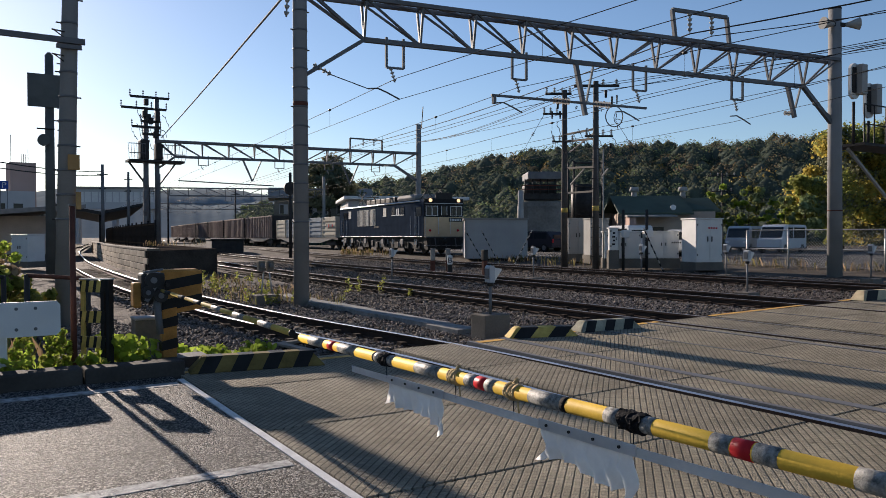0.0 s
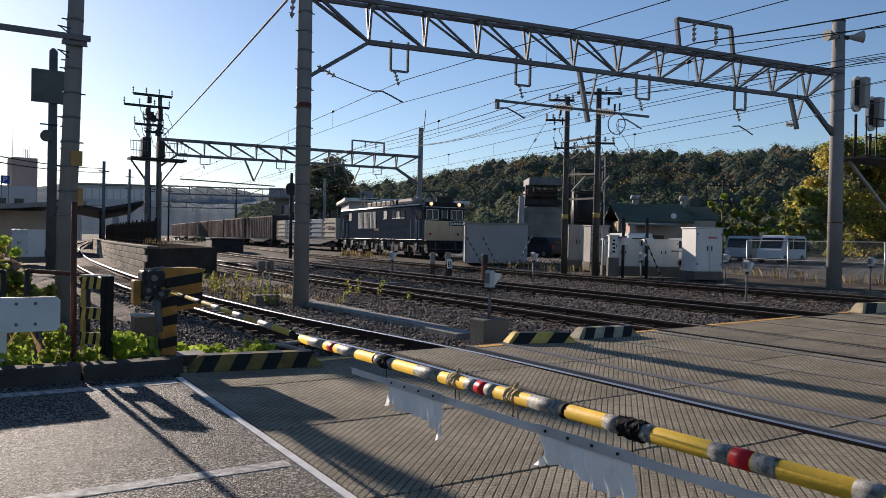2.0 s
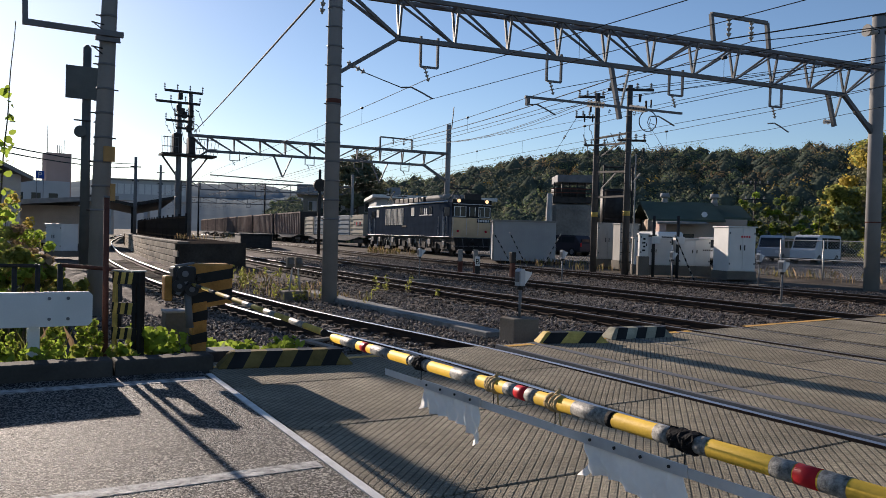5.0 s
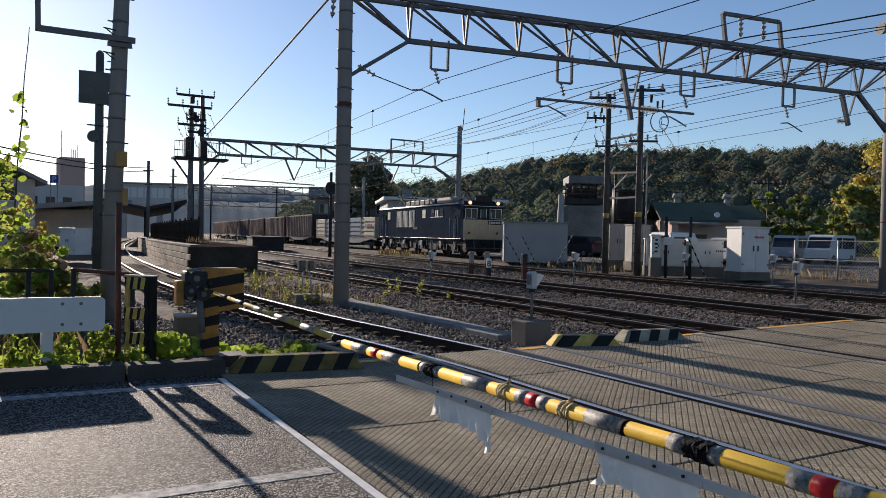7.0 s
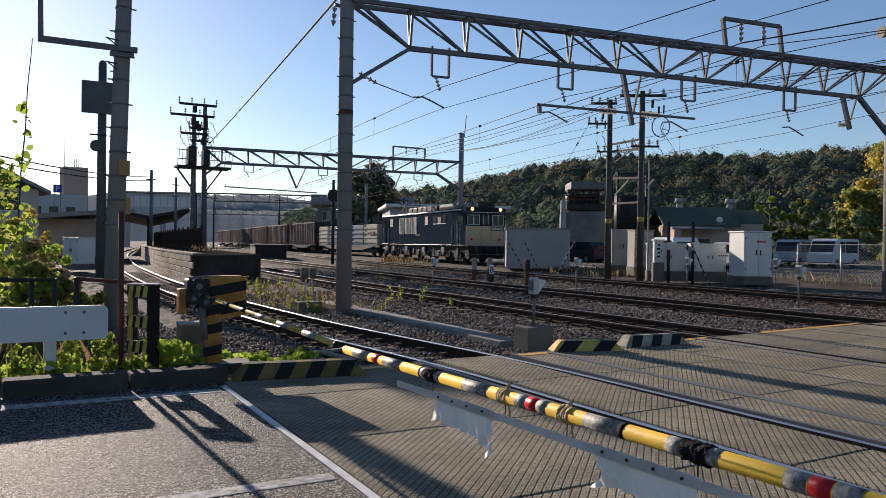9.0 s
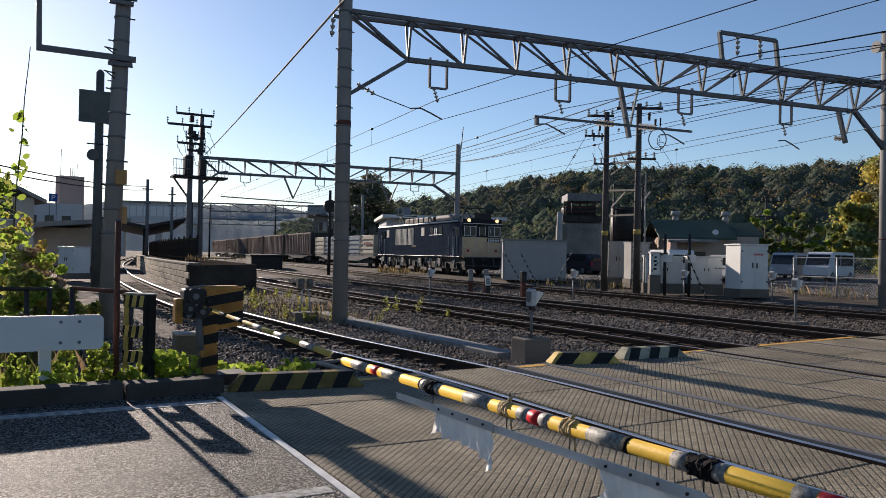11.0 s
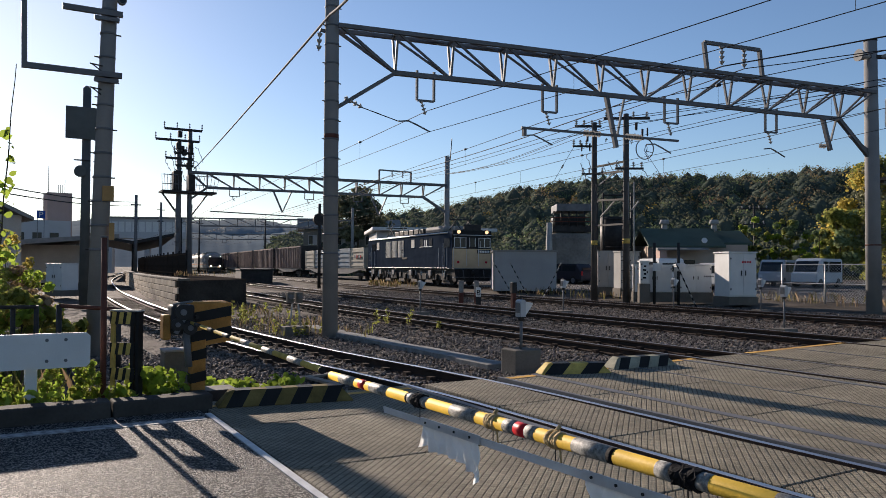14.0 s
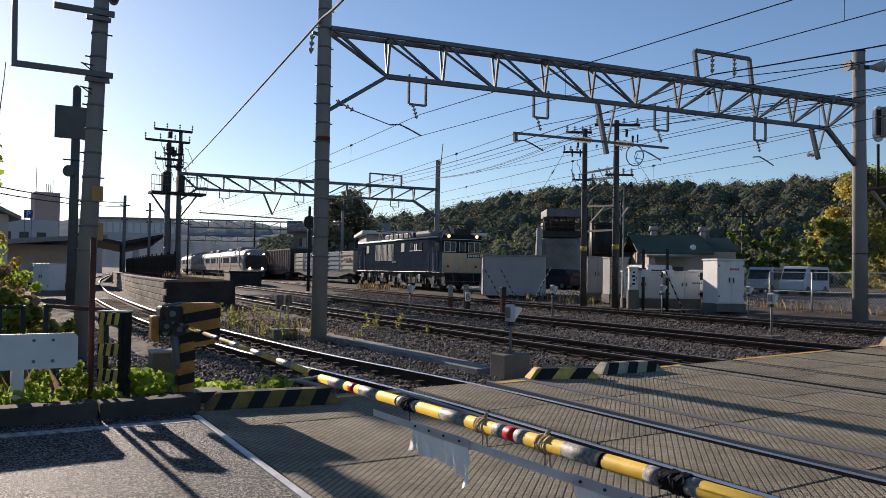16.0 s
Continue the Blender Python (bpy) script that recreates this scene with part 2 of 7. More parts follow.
def track_x(k, y):
    if k == 1:
        return glide(T1, y)
    if k == 5:
        return glide(T5, y)
    if k == 4:
        return glide(T4, y)
    return {2: 10.3, 3: 14.5}[k] + bend(y)


# ---- large structure: ground, ballast, road ----
def ground():
    xs = [-3000, -600, -150, -40, -10, 0, 5, 12, 20, 27.4, 40, 70, 150, 600, 3000]
    ys = [-3000, -600, -150, -40, -10, 0, 10, 30, 60, 120, 250, 600, 3000]
    vs = [(x, y, gz(x) - 0.26 if x < 22 else gz(x) - 0.06) for y in ys for x in xs]
    n = len(xs)
    fs = [(j * n + i, j * n + i + 1, (j + 1) * n + i + 1, (j + 1) * n + i) for j in range(len(ys) - 1) for i in range(n - 1)]
    tagged(new("ground", soup("ground", vs, fs, M_SOIL)), "bare brown soil and dry grass beside the railway yard", "ground", kind="structure")


ground()


def ballast_bed():
    rnd = np.random.default_rng(3)
    xs = np.concatenate([np.arange(0.55, 24.0, 0.22)])
    ys = np.concatenate([np.arange(8.55, 40, 0.25), np.arange(40, 230, 3.0)])
    vs, n = [], len(xs)
    for y in ys:
        for i, x in enumerate(xs):
            xx = x + (bend(y) if x > 8 else (track_x(1, y) - 5.15) * min(1, (8.5 - x) / 3 if x > 5.5 else 1))
            vs.append((xx, y, gz(x) - 0.195 + rnd.uniform(-0.025, 0.025)))
    fs = [(j * n + i, j * n + i + 1, (j + 1) * n + i + 1, (j + 1) * n + i) for j in range(len(ys) - 1) for i in range(n - 1)]
    tagged(new("ballast_bed", soup("ballast_bed", vs, fs, M_BALLAST)), "rust-stained grey crushed stone ballast between the tracks", "ballast", kind="structure")


ballast_bed()


def rails():
    """Each rail is a thing: foot, web and head, with a polished running surface."""
    prof = [(-0.06, -0.15), (0.06, -0.15), (0.06, -0.138), (0.012, -0.12), (0.012, -0.045), (0.032, -0.035), (0.032, -0.004), (0.026, 0.0), (-0.026, 0.0), (-0.032, -0.004), (-0.032, -0.035), (-0.012, -0.045), (-0.012, -0.12), (-0.06, -0.138)]
    for k, y_a, y_b, shine in ((1, -40, 230, True), (2, -40, 230, False), (3, -40, 230, False), (4, -40, 230, False), (5, 31, 230, False)):
        ys = [y_a + 0.8 * i for i in range(int((60 - y_a) / 0.8))] + [60 + 4 * i for i in range(43)]
        for side in (-0.566, 0.566):
            vs, fs, mi = [], [], []
            n = len(prof)
            for y in ys:
                c = track_x(k, y) + side
                z = gz(track_x(k, 0) if k < 5 else 27)
                vs += [(c + u, y, z + v) for u, v in prof]
            for j in range(len(ys) - 1):
                for i in range(n):
                    fs.append((j * n + i, j * n + (i + 1) % n, (j + 1) * n + (i + 1) % n, (j + 1) * n + i))
                    mi.append(1 if i in (6, 7, 8) else 0)
            me = soup("rail", vs, fs, (M_RAIL, M_RAILTOP if shine else M_RAILDULL))
            me.polygons.foreach_set("material_index", mi)
            tagged(new("rail", me), "rusty steel rail with a polished running top" if shine else "rusty brown steel rail of a little-used track", "rail", "rails of the yard", "structure")


rails()


def sleepers():
    me = mesh_of("sleeper", box_bm(bmesh.new(), -1.05, 1.05, -0.1, 0.1, -0.15, 0.0), M_WOOD)
    fast = mesh_of("fastener", box_bm(bmesh.new(), -0.05, 0.05, -0.06, 0.06, 0, 0.06), M_RAIL)
    for k, y_a, y_b in ((1, 9.2, 42), (2, 9.2, 34), (3, 9.2, 38), (4, 10, 50)):
        t = thing("track_sleepers", "worn timber sleepers with rusty rail fastenings in ballast", "sleepers", kind="structure")
        y = y_a
        while y < y_b:
            s = new("sleeper", me)
            s.parent = t
            s.location = (track_x(k, y), y, gz(track_x(k, 0)) - 0.155)
            if y < 30:
                for d in (-0.66, -0.47, 0.47, 0.66):
                    f = new("fastener", fast)
                    f.parent = s
                    f.location = (d, 0, 0.0)
            y += 0.62


sleepers()


def road():
    """Asphalt beside the crossing with its painted lines."""
    bm = box_bm(bmesh.new(), -40, 1.775, -20, 8.3, -0.3, 0.0)
    tagged(part("road", bm, M_ASPHALT), "coarse dark asphalt road surface before the level crossing", "road", kind="structure")
    for name, x0, x1, y0, y1 in (("stop_line", 1.785, 1.845, -14, 8.05), ("edge_line", -12, 1.74, 7.72, 7.9), ("lane_line", -14, 1.74, 4.58, 4.72)):
        tagged(part(name, box_bm(bmesh.new(), x0, x1, y0, y1, -0.02, 0.004), M_PAINT if name == "stop_line" else M_WORN), "worn white painted line on the road", "road marking", "road lines", "structure")


road()


def deck():
    """The crossing's concrete panels, laid between and beside the rails."""
    root = thing("crossing_deck", "level crossing deck of brown ribbed concrete panels", "crossing deck", kind="structure")
    cols = [(1.87, 4.46, 0.3), (4.71, 5.59, 1.2), (5.84, 8.1, 0.0), (8.12, 9.6, 0.7), (9.85, 10.74, 1.2), (10.99, 13.8, 0.4), (14.05, 14.94, 0.9), (15.19, 19.2, 0.1), (19.45, 20.35, 0.8), (20.6, 24.2, 0.3)]
    cache = {}
    for x0, x1, off in cols:
        y = 8.72
        first = True
        while y > -13:
            w = (1.75 - off if first and off < 1.0 else 1.75)
            first = False
            key = (round(x1 - x0, 3), round(w, 3))
            if key not in cache:
                cache[key] = mesh_of("panel", box_bm(bmesh.new(), 0, x1 - x0, -w + 0.022, 0, -0.2, 0, 0.008), M_DECK)
            p = new("panel", cache[key])
            p.parent = root
            za, zb = gz(x0), gz(x1)
            p.matrix_basis = pose(x0, y, za, 0, -math.degrees(math.atan2(zb - za, x1 - x0)), 0)
            y -= w
    for x, w in ((6.42, 0.12), (8.105, 0.035), (9.35, 0.1), (4.42, 0.08), (5.86, 0.06), (12.2, 0.05)):
        box("edge_strip", M_STEEL, root, x - w / 2, x + w / 2, -13, 8.7, gz(x) - 0.05, gz(x) + 0.008)
    for x0, x1 in ((1.9, 4.4), (5.9, 9.6), (10.95, 13.8), (15.2, 19.2)):
        bm = bmesh.new()
        y = 8.34 + (x0 - 2) * 0.035
        vs = [bm.verts.new(p) for p in ((x0, y, gz(x0) + 0.006), (x1, y + (x1 - x0) * 0.035, gz(x1) + 0.006), (x1, y + 0.13 + (x1 - x0) * 0.035, gz(x1) + 0.006), (x0, y + 0.13, gz(x0) + 0.006))]
        bm.faces.new(vs)
        part("edge_marking", bm, M_YPAINT, root, "worn yellow painted edge line")


deck()


# ---- the crossing: barrier, kerbs, fences ----
M_FOIL = mat("silver_reflective_tape", (0.26, 0.255, 0.235), 0.5, 0.0, var=0.9, scale=45, fine=190, bump=0.9, dist=0.003)
M_TAPE = mat("black_cloth_tape", (0.012, 0.012, 0.013), 0.8, var=0.4, scale=20, fine=90, bump=0.8)
M_CORD = mat("tan_cord", (0.42, 0.31, 0.16), 0.8, var=0.4, scale=20, fine=90, bump=0.8)
M_STRIP = mat("clear_grey_strip", (0.7, 0.7, 0.7), 0.25, 0.0, var=0.15, scale=5, through_light=0.55, spec=0.4)
M_CLOTH = mat("torn_white_sheet", (0.88, 0.86, 0.82), 0.65, var=0.12, scale=6, fine=60, bump=0.2, through_light=0.6)


def barrier_arm():
    """Long arm whose tip reaches over the crossing from the other side of the road."""
    t = thing("road_barrier", "yellow barrier arm with silver and red bands and torn sheets", "barrier")
    tip, far = Vector((1.80, 4.61, 0.82)), Vector((1.932, 0.959, 0.85))
    d = (far - tip).normalized()
    L = 7.2

    def at(s):
        return tip + d * s
    r = 0.027
    rod("pole", M_YEL, t, at(0), at(L), r, r + 0.006, 16)
    box("support_post", M_ORANGE, t, 1.9, 2.15, -2.75, -2.45, 0.0, 1.05, 0.02)
    rod("end_cap", M_BLACK, t, at(-0.006), at(0.0), r - 0.003, seg=16)
    s_of = {"foil": M_FOIL, "red": M_RED, "black": M_TAPE}
    spans = [(0.158, 0.375, "foil"), (0.439, 0.517, "red"), (0.577, 0.793, "foil"), (1.005, 1.024, "black"), (1.024, 1.074, "foil"), (1.159, 1.218, "foil"),
             (1.435, 1.648, "foil"), (1.859, 1.936, "foil"), (1.936, 2.01, "red"), (2.01, 2.074, "foil"), (2.3, 2.485, "foil"), (2.485, 2.516, "black"),
             (2.712, 2.784, "foil"), (2.879, 2.93, "foil"), (3.155, 3.227, "foil"), (3.231, 3.299, "red"), (3.305, 3.384, "foil"), (3.6, 3.68, "foil"), (4.2, 4.4, "foil"), (4.4, 4.5, "red"), (4.5, 4.7, "foil")]
    for a, b, n in spans:
        rod({"foil": "silver_band", "red": "red_band", "black": "tape_ring"}[n], s_of[n], t, at(a), at(b), r + 0.0012 + 0.00084 * a, r + 0.0012 + 0.00084 * b, 20)
    rnd = random.Random(4)
    for a, b in ((1.068, 1.165), (2.782, 2.884)):
        bm = bmesh.new()
        side = d.cross(Vector((0, 0, 1))).normalized()
        rings = []
        for i in range(9):
            c = at(a + (b - a) * i / 8)
            rr = [r + rnd.uniform(0.004, 0.015) for _ in range(14)]
            rings.append([bm.verts.new(c + d * rnd.uniform(-0.008, 0.008) + side * (rr[j] * math.cos(j * 0.4488)) + Vector((0, 0, rr[j] * math.sin(j * 0.4488)))) for j in range(14)])
        for p, q in zip(rings, rings[1:]):
            for j in range(14):
                bm.faces.new((p[j], p[(j + 1) % 14], q[(j + 1) % 14], q[j]))
        bm.faces.new(rings[0][::-1])
        bm.faces.new(rings[-1])
        part("tape_wrap", bm, M_TAPE, t, "ragged black tape wrapping")
    for a in (1.737, 2.155):
        for i in range(5):
            c = at(a + 0.014 * i)
            tilt = Vector((0, 0, rnd.uniform(-0.006, 0.006)))
            rod("cord_turn", M_CORD, t, c - d * 0.007 + tilt, c + d * 0.007, r + 0.009, r + 0.008, 12, "tan cord")
        rod("cord_knot", M_CORD, t, at(a + 0.02) + Vector((0, 0, 0.025)), at(a + 0.04) + Vector((0.01, 0, 0.055)), 0.008)
        rod("cord_tail", M_CORD, t, at(a + 0.05) + Vector((0, 0, -0.03)), at(a + 0.06) + Vector((0, 0, -0.085)), 0.004)
    # flat strip hung under the arm
    drop = Vector((0.0, 0, -0.085))
    bm = bmesh.new()
    for k in range(22):
        a, b = 0.72 + k * 0.28, 0.72 + (k + 1) * 0.28
        p, q = at(a) + drop, at(b) + drop
        vs = [bm.verts.new(v) for v in (p, q, q + Vector((0.004, 0, -0.036)), p + Vector((0.004, 0, -0.036)))]
        bm.faces.new(vs)
    bmesh.ops.remove_doubles(bm, verts=bm.verts, dist=1e-4)
    bmesh.ops.solidify(bm, geom=bm.faces[:], thickness=0.003)
    part("hanging_strip", bm, M_STRIP, t, "clear plastic strip")
    for a in (1.12, 1.76, 2.18, 2.83, 3.9, 4.6):
        rod("tie_wire", M_WIRE, t, at(a), at(a) + drop + Vector((0, 0, -0.01)), 0.0025, seg=6)
    # two torn sheets clamped to the strip
    for a, b, deep, seed in ((1.16, 1.66, 0.13, 2), (2.36, 2.84, 0.135, 7)):
        rr = random.Random(seed)
        bm = bmesh.new()
        nu, nv = 26, 10
        grid = []
        ph = rr.uniform(0, 6)
        for i in range(nu + 1):
            u = i / nu
            base = at(a + (b - a) * u) + drop + Vector((-0.006, 0, -0.02))
            edge = deep * (0.82 + 0.3 * u + 0.08 * math.sin(u * 9 + ph) + (0.3 if u > 0.9 else 0.0) + (0.12 if u < 0.06 else 0.0) + rr.uniform(-0.04, 0.04))
            col = []
            for j in range(nv + 1):
                v = j / nv
                fold = (0.014 + 0.014 * (u < 0.2 or u > 0.8)) * math.sin(u * 38 + 2.2 * math.sin(v * 3 + seed)) * v
                col.append(bm.verts.new(base + Vector((fold, 0.01 * math.sin(7 * v + u * 20), -edge * v))))
            grid.append(col)
        for i in range(nu):
            for j in range(nv):
                f = bm.faces.new((grid[i][j], grid[i + 1][j], grid[i + 1][j + 1], grid[i][j + 1]))
                f.smooth = True
        part("torn_sheet", bm, M_CLOTH, t, "torn white plastic sheet")
        bm = bmesh.new()
        p, q = at(a - 0.01) + drop, at(b + 0.01) + drop
        bar_bm(bm, p + Vector((-0.009, 0, -0.012)), q + Vector((-0.009, 0, -0.012)), 0.006, 0.04)
        part("clamp_bar", bm, M_STRIP, t)
        for i in range(4):
            c = at(a + (b - a) * (i + 0.3) / 3.8) + drop + Vector((-0.012, 0, -0.012))
            rod("rivet", M_DARK, t, c, c + Vector((-0.006, 0, 0)), 0.006, seg=8)


barrier_arm()


M_OLD_Y = mat("worn_kerb_yellow", (0.5, 0.36, 0.1), 0.7, var=0.5, scale=6, fine=50)


def gate_machine():
    t = thing("barrier_machine", "crossing barrier machine with black and orange hazard stripes", "barrier machine", pose(1.98, 9.28, 0))
    box("base_plate", M_DARK, t, -0.3, 0.42, -0.18, 0.2, -0.15, 0.06, 0.01)
    post = box("post", M_ORANGE, t, -0.1, 0.07, -0.07, 0.09, 0.05, 0.72, 0.012)
    for z in (0.14, 0.4, 0.62):
        bm = bmesh.new()
        prism_bm(bm, [(-0.106, z), (0.076, z + 0.03), (0.076, z + 0.15), (-0.106, z + 0.11)], "y", -0.076, 0.096)
        part("stripe", bm, M_BLACK, post)
    head = part("striped_board", prism_bm(bmesh.new(), [(-0.1, 0.55), (0.36, 0.62), (0.36, 1.08), (-0.1, 1.06)], "y", -0.06, -0.02), M_ORANGE, t, "orange board with black diagonal bands")
    for z, s in ((0.66, 0.12), (0.9, 0.12)):
        part("stripe", prism_bm(bmesh.new(), [(-0.105, z - 0.06), (0.365, z + 0.02), (0.365, z + 0.02 + s), (-0.105, z + s - 0.06)], "y", -0.066, -0.02), M_BLACK, head)
    box("top_cover", M_ORANGE, t, -0.1, 0.34, -0.02, 0.22, 1.02, 1.09, 0.02)
    mech = box("drive_box", M_DARK, t, -0.34, -0.08, -0.16, 0.12, 0.72, 1.06, 0.03, "dark greasy drive housing")
    for i in range(7):
        rod("bolt", M_DARK, mech, (-0.3 + 0.04 * i, -0.2, 0.76 + 0.04 * (i * 3 % 7)), (-0.3 + 0.04 * i, -0.12, 0.76 + 0.04 * (i * 3 % 7)), 0.022, seg=8)
    for x, z, r in ((-0.22, 0.98, 0.09), (-0.28, 0.84, 0.07), (-0.14, 0.8, 0.08)):
        w = rod("pulley", M_DARK, t, (x, -0.22, z), (x, -0.15, z), r, seg=18)
        rod("hub", M_STEEL, w, (x, -0.24, z), (x, -0.22, z), r * 0.4, seg=12)
    part("crank_link", bar_bm(bmesh.new(), (-0.3, -0.2, 0.74), (-0.16, -0.2, 1.0), 0.03, 0.05), M_STEEL, t)
    rod("grease_pipe", M_STEEL, t, (-0.32, -0.14, 1.07), (-0.1, -0.12, 1.1), 0.014, seg=6)
    box("counterweight", M_ORANGE, t, -0.42, -0.33, -0.1, 0.1, 0.66, 0.95, 0.02)
    rod("lift_cylinder", M_STEEL, t, (-0.14, -0.16, 0.35), (-0.18, -0.14, 0.78), 0.04)
    a, b = Vector((-0.13, -0.12, 0.86)), Vector((-0.2, -4.55, 0.84))
    arm = rod("short_arm", M_OLD_Y, t, a, b, 0.018, 0.022, 14, "faded yellow and dark banded arm")
    n = 13
    for i in range(n):
        if i % 2:
            p, q = a.lerp(b, i / n), a.lerp(b, (i + 0.9) / n)
            rod("band", M_FOIL if i > 5 else M_DARK, arm, p, q, 0.0195 + 0.004 * i / n, seg=14)
    rod("end_cap", M_BLACK, arm, b, b + (b - a).normalized() * 0.01, 0.024, seg=14)
    bx = thing("cable_box", "small weathered concrete cable box beside the barrier machine", "cable box", pose(1.9, 10.25, -0.1))
    box("body", M_CONCD, bx, -0.16, 0.16, -0.15, 0.15, 0, 0.52, 0.01)
    box("lid", M_CONC, bx, -0.17, 0.17, -0.16, 0.16, 0.52, 0.55, 0.01)


gate_machine()


def hazard_kerb(x0, y0, length, deep, high, m_light, yaw=0.0, n=4):
    """Low block with sloping ends and leaning black stripes."""
    t = thing("hazard_kerb", "low concrete kerb block painted with worn hazard stripes at the deck edge", "kerb block", pose(x0, y0, gz(x0), 0, 0, yaw), "hazard kerbs")
    e, s = high * 0.9, high * 0.55
    bm = bmesh.new()
    lo = [(0, 0), (length, 0), (length, deep), (0, deep)]
    hi = [(e, s), (length - e, s), (length - e, deep - s * 0.4), (e, deep - s * 0.4)]
    a = [bm.verts.new((u, v, 0)) for u, v in lo]
    b = [bm.verts.new((u, v, high)) for u, v in hi]
    for i in range(4):
        bm.faces.new((a[i], a[(i + 1) % 4], b[(i + 1) % 4], b[i]))
    bm.faces.new(b)
    bm.faces.new(a[::-1])
    bmesh.ops.bevel(bm, geom=bm.edges[:], offset=0.012, segments=2, affect="EDGES")
    part("block", bm, m_light, t)
    w = (length - 2 * e) / (n * 2 - 1)
    for i in range(n):
        u = e + (2 * i) * w
        k = 0.02
        quad = [(u - w * 0.35, -0.003 + k * s, high * k), (u + w * 0.65, -0.003 + k * s, high * k), (u + w * 1.25, s - 0.004, high), (u + w * 0.25, s - 0.004, high), (u + w * 1.25, deep - s * 0.5, high + 0.003), (u + w * 0.25, deep - s * 0.5, high + 0.003)]
        bm = bmesh.new()
        vs = [bm.verts.new(p) for p in quad]
        bm.faces.new(vs[:4])
        bm.faces.new((vs[3], vs[2], vs[4], vs[5]))
        part("stripe", bm, M_BLACK, t, "black stripe")


hazard_kerb(1.95, 8.25, 1.5, 0.3, 0.17, mat("dirty_kerb_yellow", (0.17, 0.125, 0.045), 0.85, var=0.5, scale=6, fine=50), -9, 4)
hazard_kerb(6.46, 8.55, 1.05, 0.3, 0.15, M_OLD_Y, -20, 2)
hazard_kerb(7.68, 8.42, 1.18, 0.3, 0.16, mat("mossy_kerb_grey", (0.3, 0.29, 0.22), 0.8, var=0.5, scale=6, fine=50), -6, 3)
hazard_kerb(15.5, 8.55, 1.4, 0.34, 0.2, mat("cream_kerb_paint", (0.48, 0.39, 0.25), 0.75, var=0.35, scale=6, fine=50), -6, 2)


def roadside_kerb():
    for i, (x0, x1, z) in enumerate(((-14, -6, 0.19), (-6, -1.9, 0.18), (-1.88, -0.2, 0.19), (-0.18, 0.92, 0.2), (0.94, 1.92, 0.19))):
        k = thing("roadside_kerb", "dark weathered concrete kerb along the road edge", "kerb", pose(0, 8.22, -0.035, 0, 0, 1.6), "roadside kerbs", "structure")
        box("stone", mat("dark_kerb", (0.06, 0.055, 0.05), 0.9, var=0.5, scale=2, fine=30, bump=0.4), k, x0, x1, 0.0, 0.28, -0.25, z, 0.02)


roadside_kerb()


def guard_rail():
    t = thing("guard_rail", "white painted steel guard rail end beside the road", "guard rail", pose(0.8, 9.12, 0, 0, 0, 1.5))
    c = 0.04
    plate = [(-5.5, 0.42), (-c, 0.42), (0, 0.42 + c), (0, 0.79 - c), (-c, 0.79), (-5.5, 0.79)]
    part("beam", prism_bm(bmesh.new(), plate, "y", -0.02, 0.01), M_WHITE, t)
    for z in (0.5, 0.66):
        bm = bmesh.new()
        prism_bm(bm, [(-5.5, z), (-1.15, z), (-1.05, z + 0.02), (-1.05, z + 0.06), (-1.15, z + 0.08), (-5.5, z + 0.08)], "y", -0.055, -0.02)
        bmesh.ops.bevel(bm, geom=bm.edges[:], offset=0.012, segments=2, affect="EDGES")
        part("corrugation", bm, M_WHITE, t)
    for x in (-0.56, -2.6, -4.6):
        box("post", M_WHITE, t, x - 0.06, x + 0.06, 0.03, 0.14, -0.25, 0.62, 0.01)
    for x in (-0.42, -0.24):
        for z in (0.5, 0.72):
            rod("bolt", M_STEEL, t, (x, -0.034, z), (x, -0.015, z), 0.018, seg=8)


guard_rail()


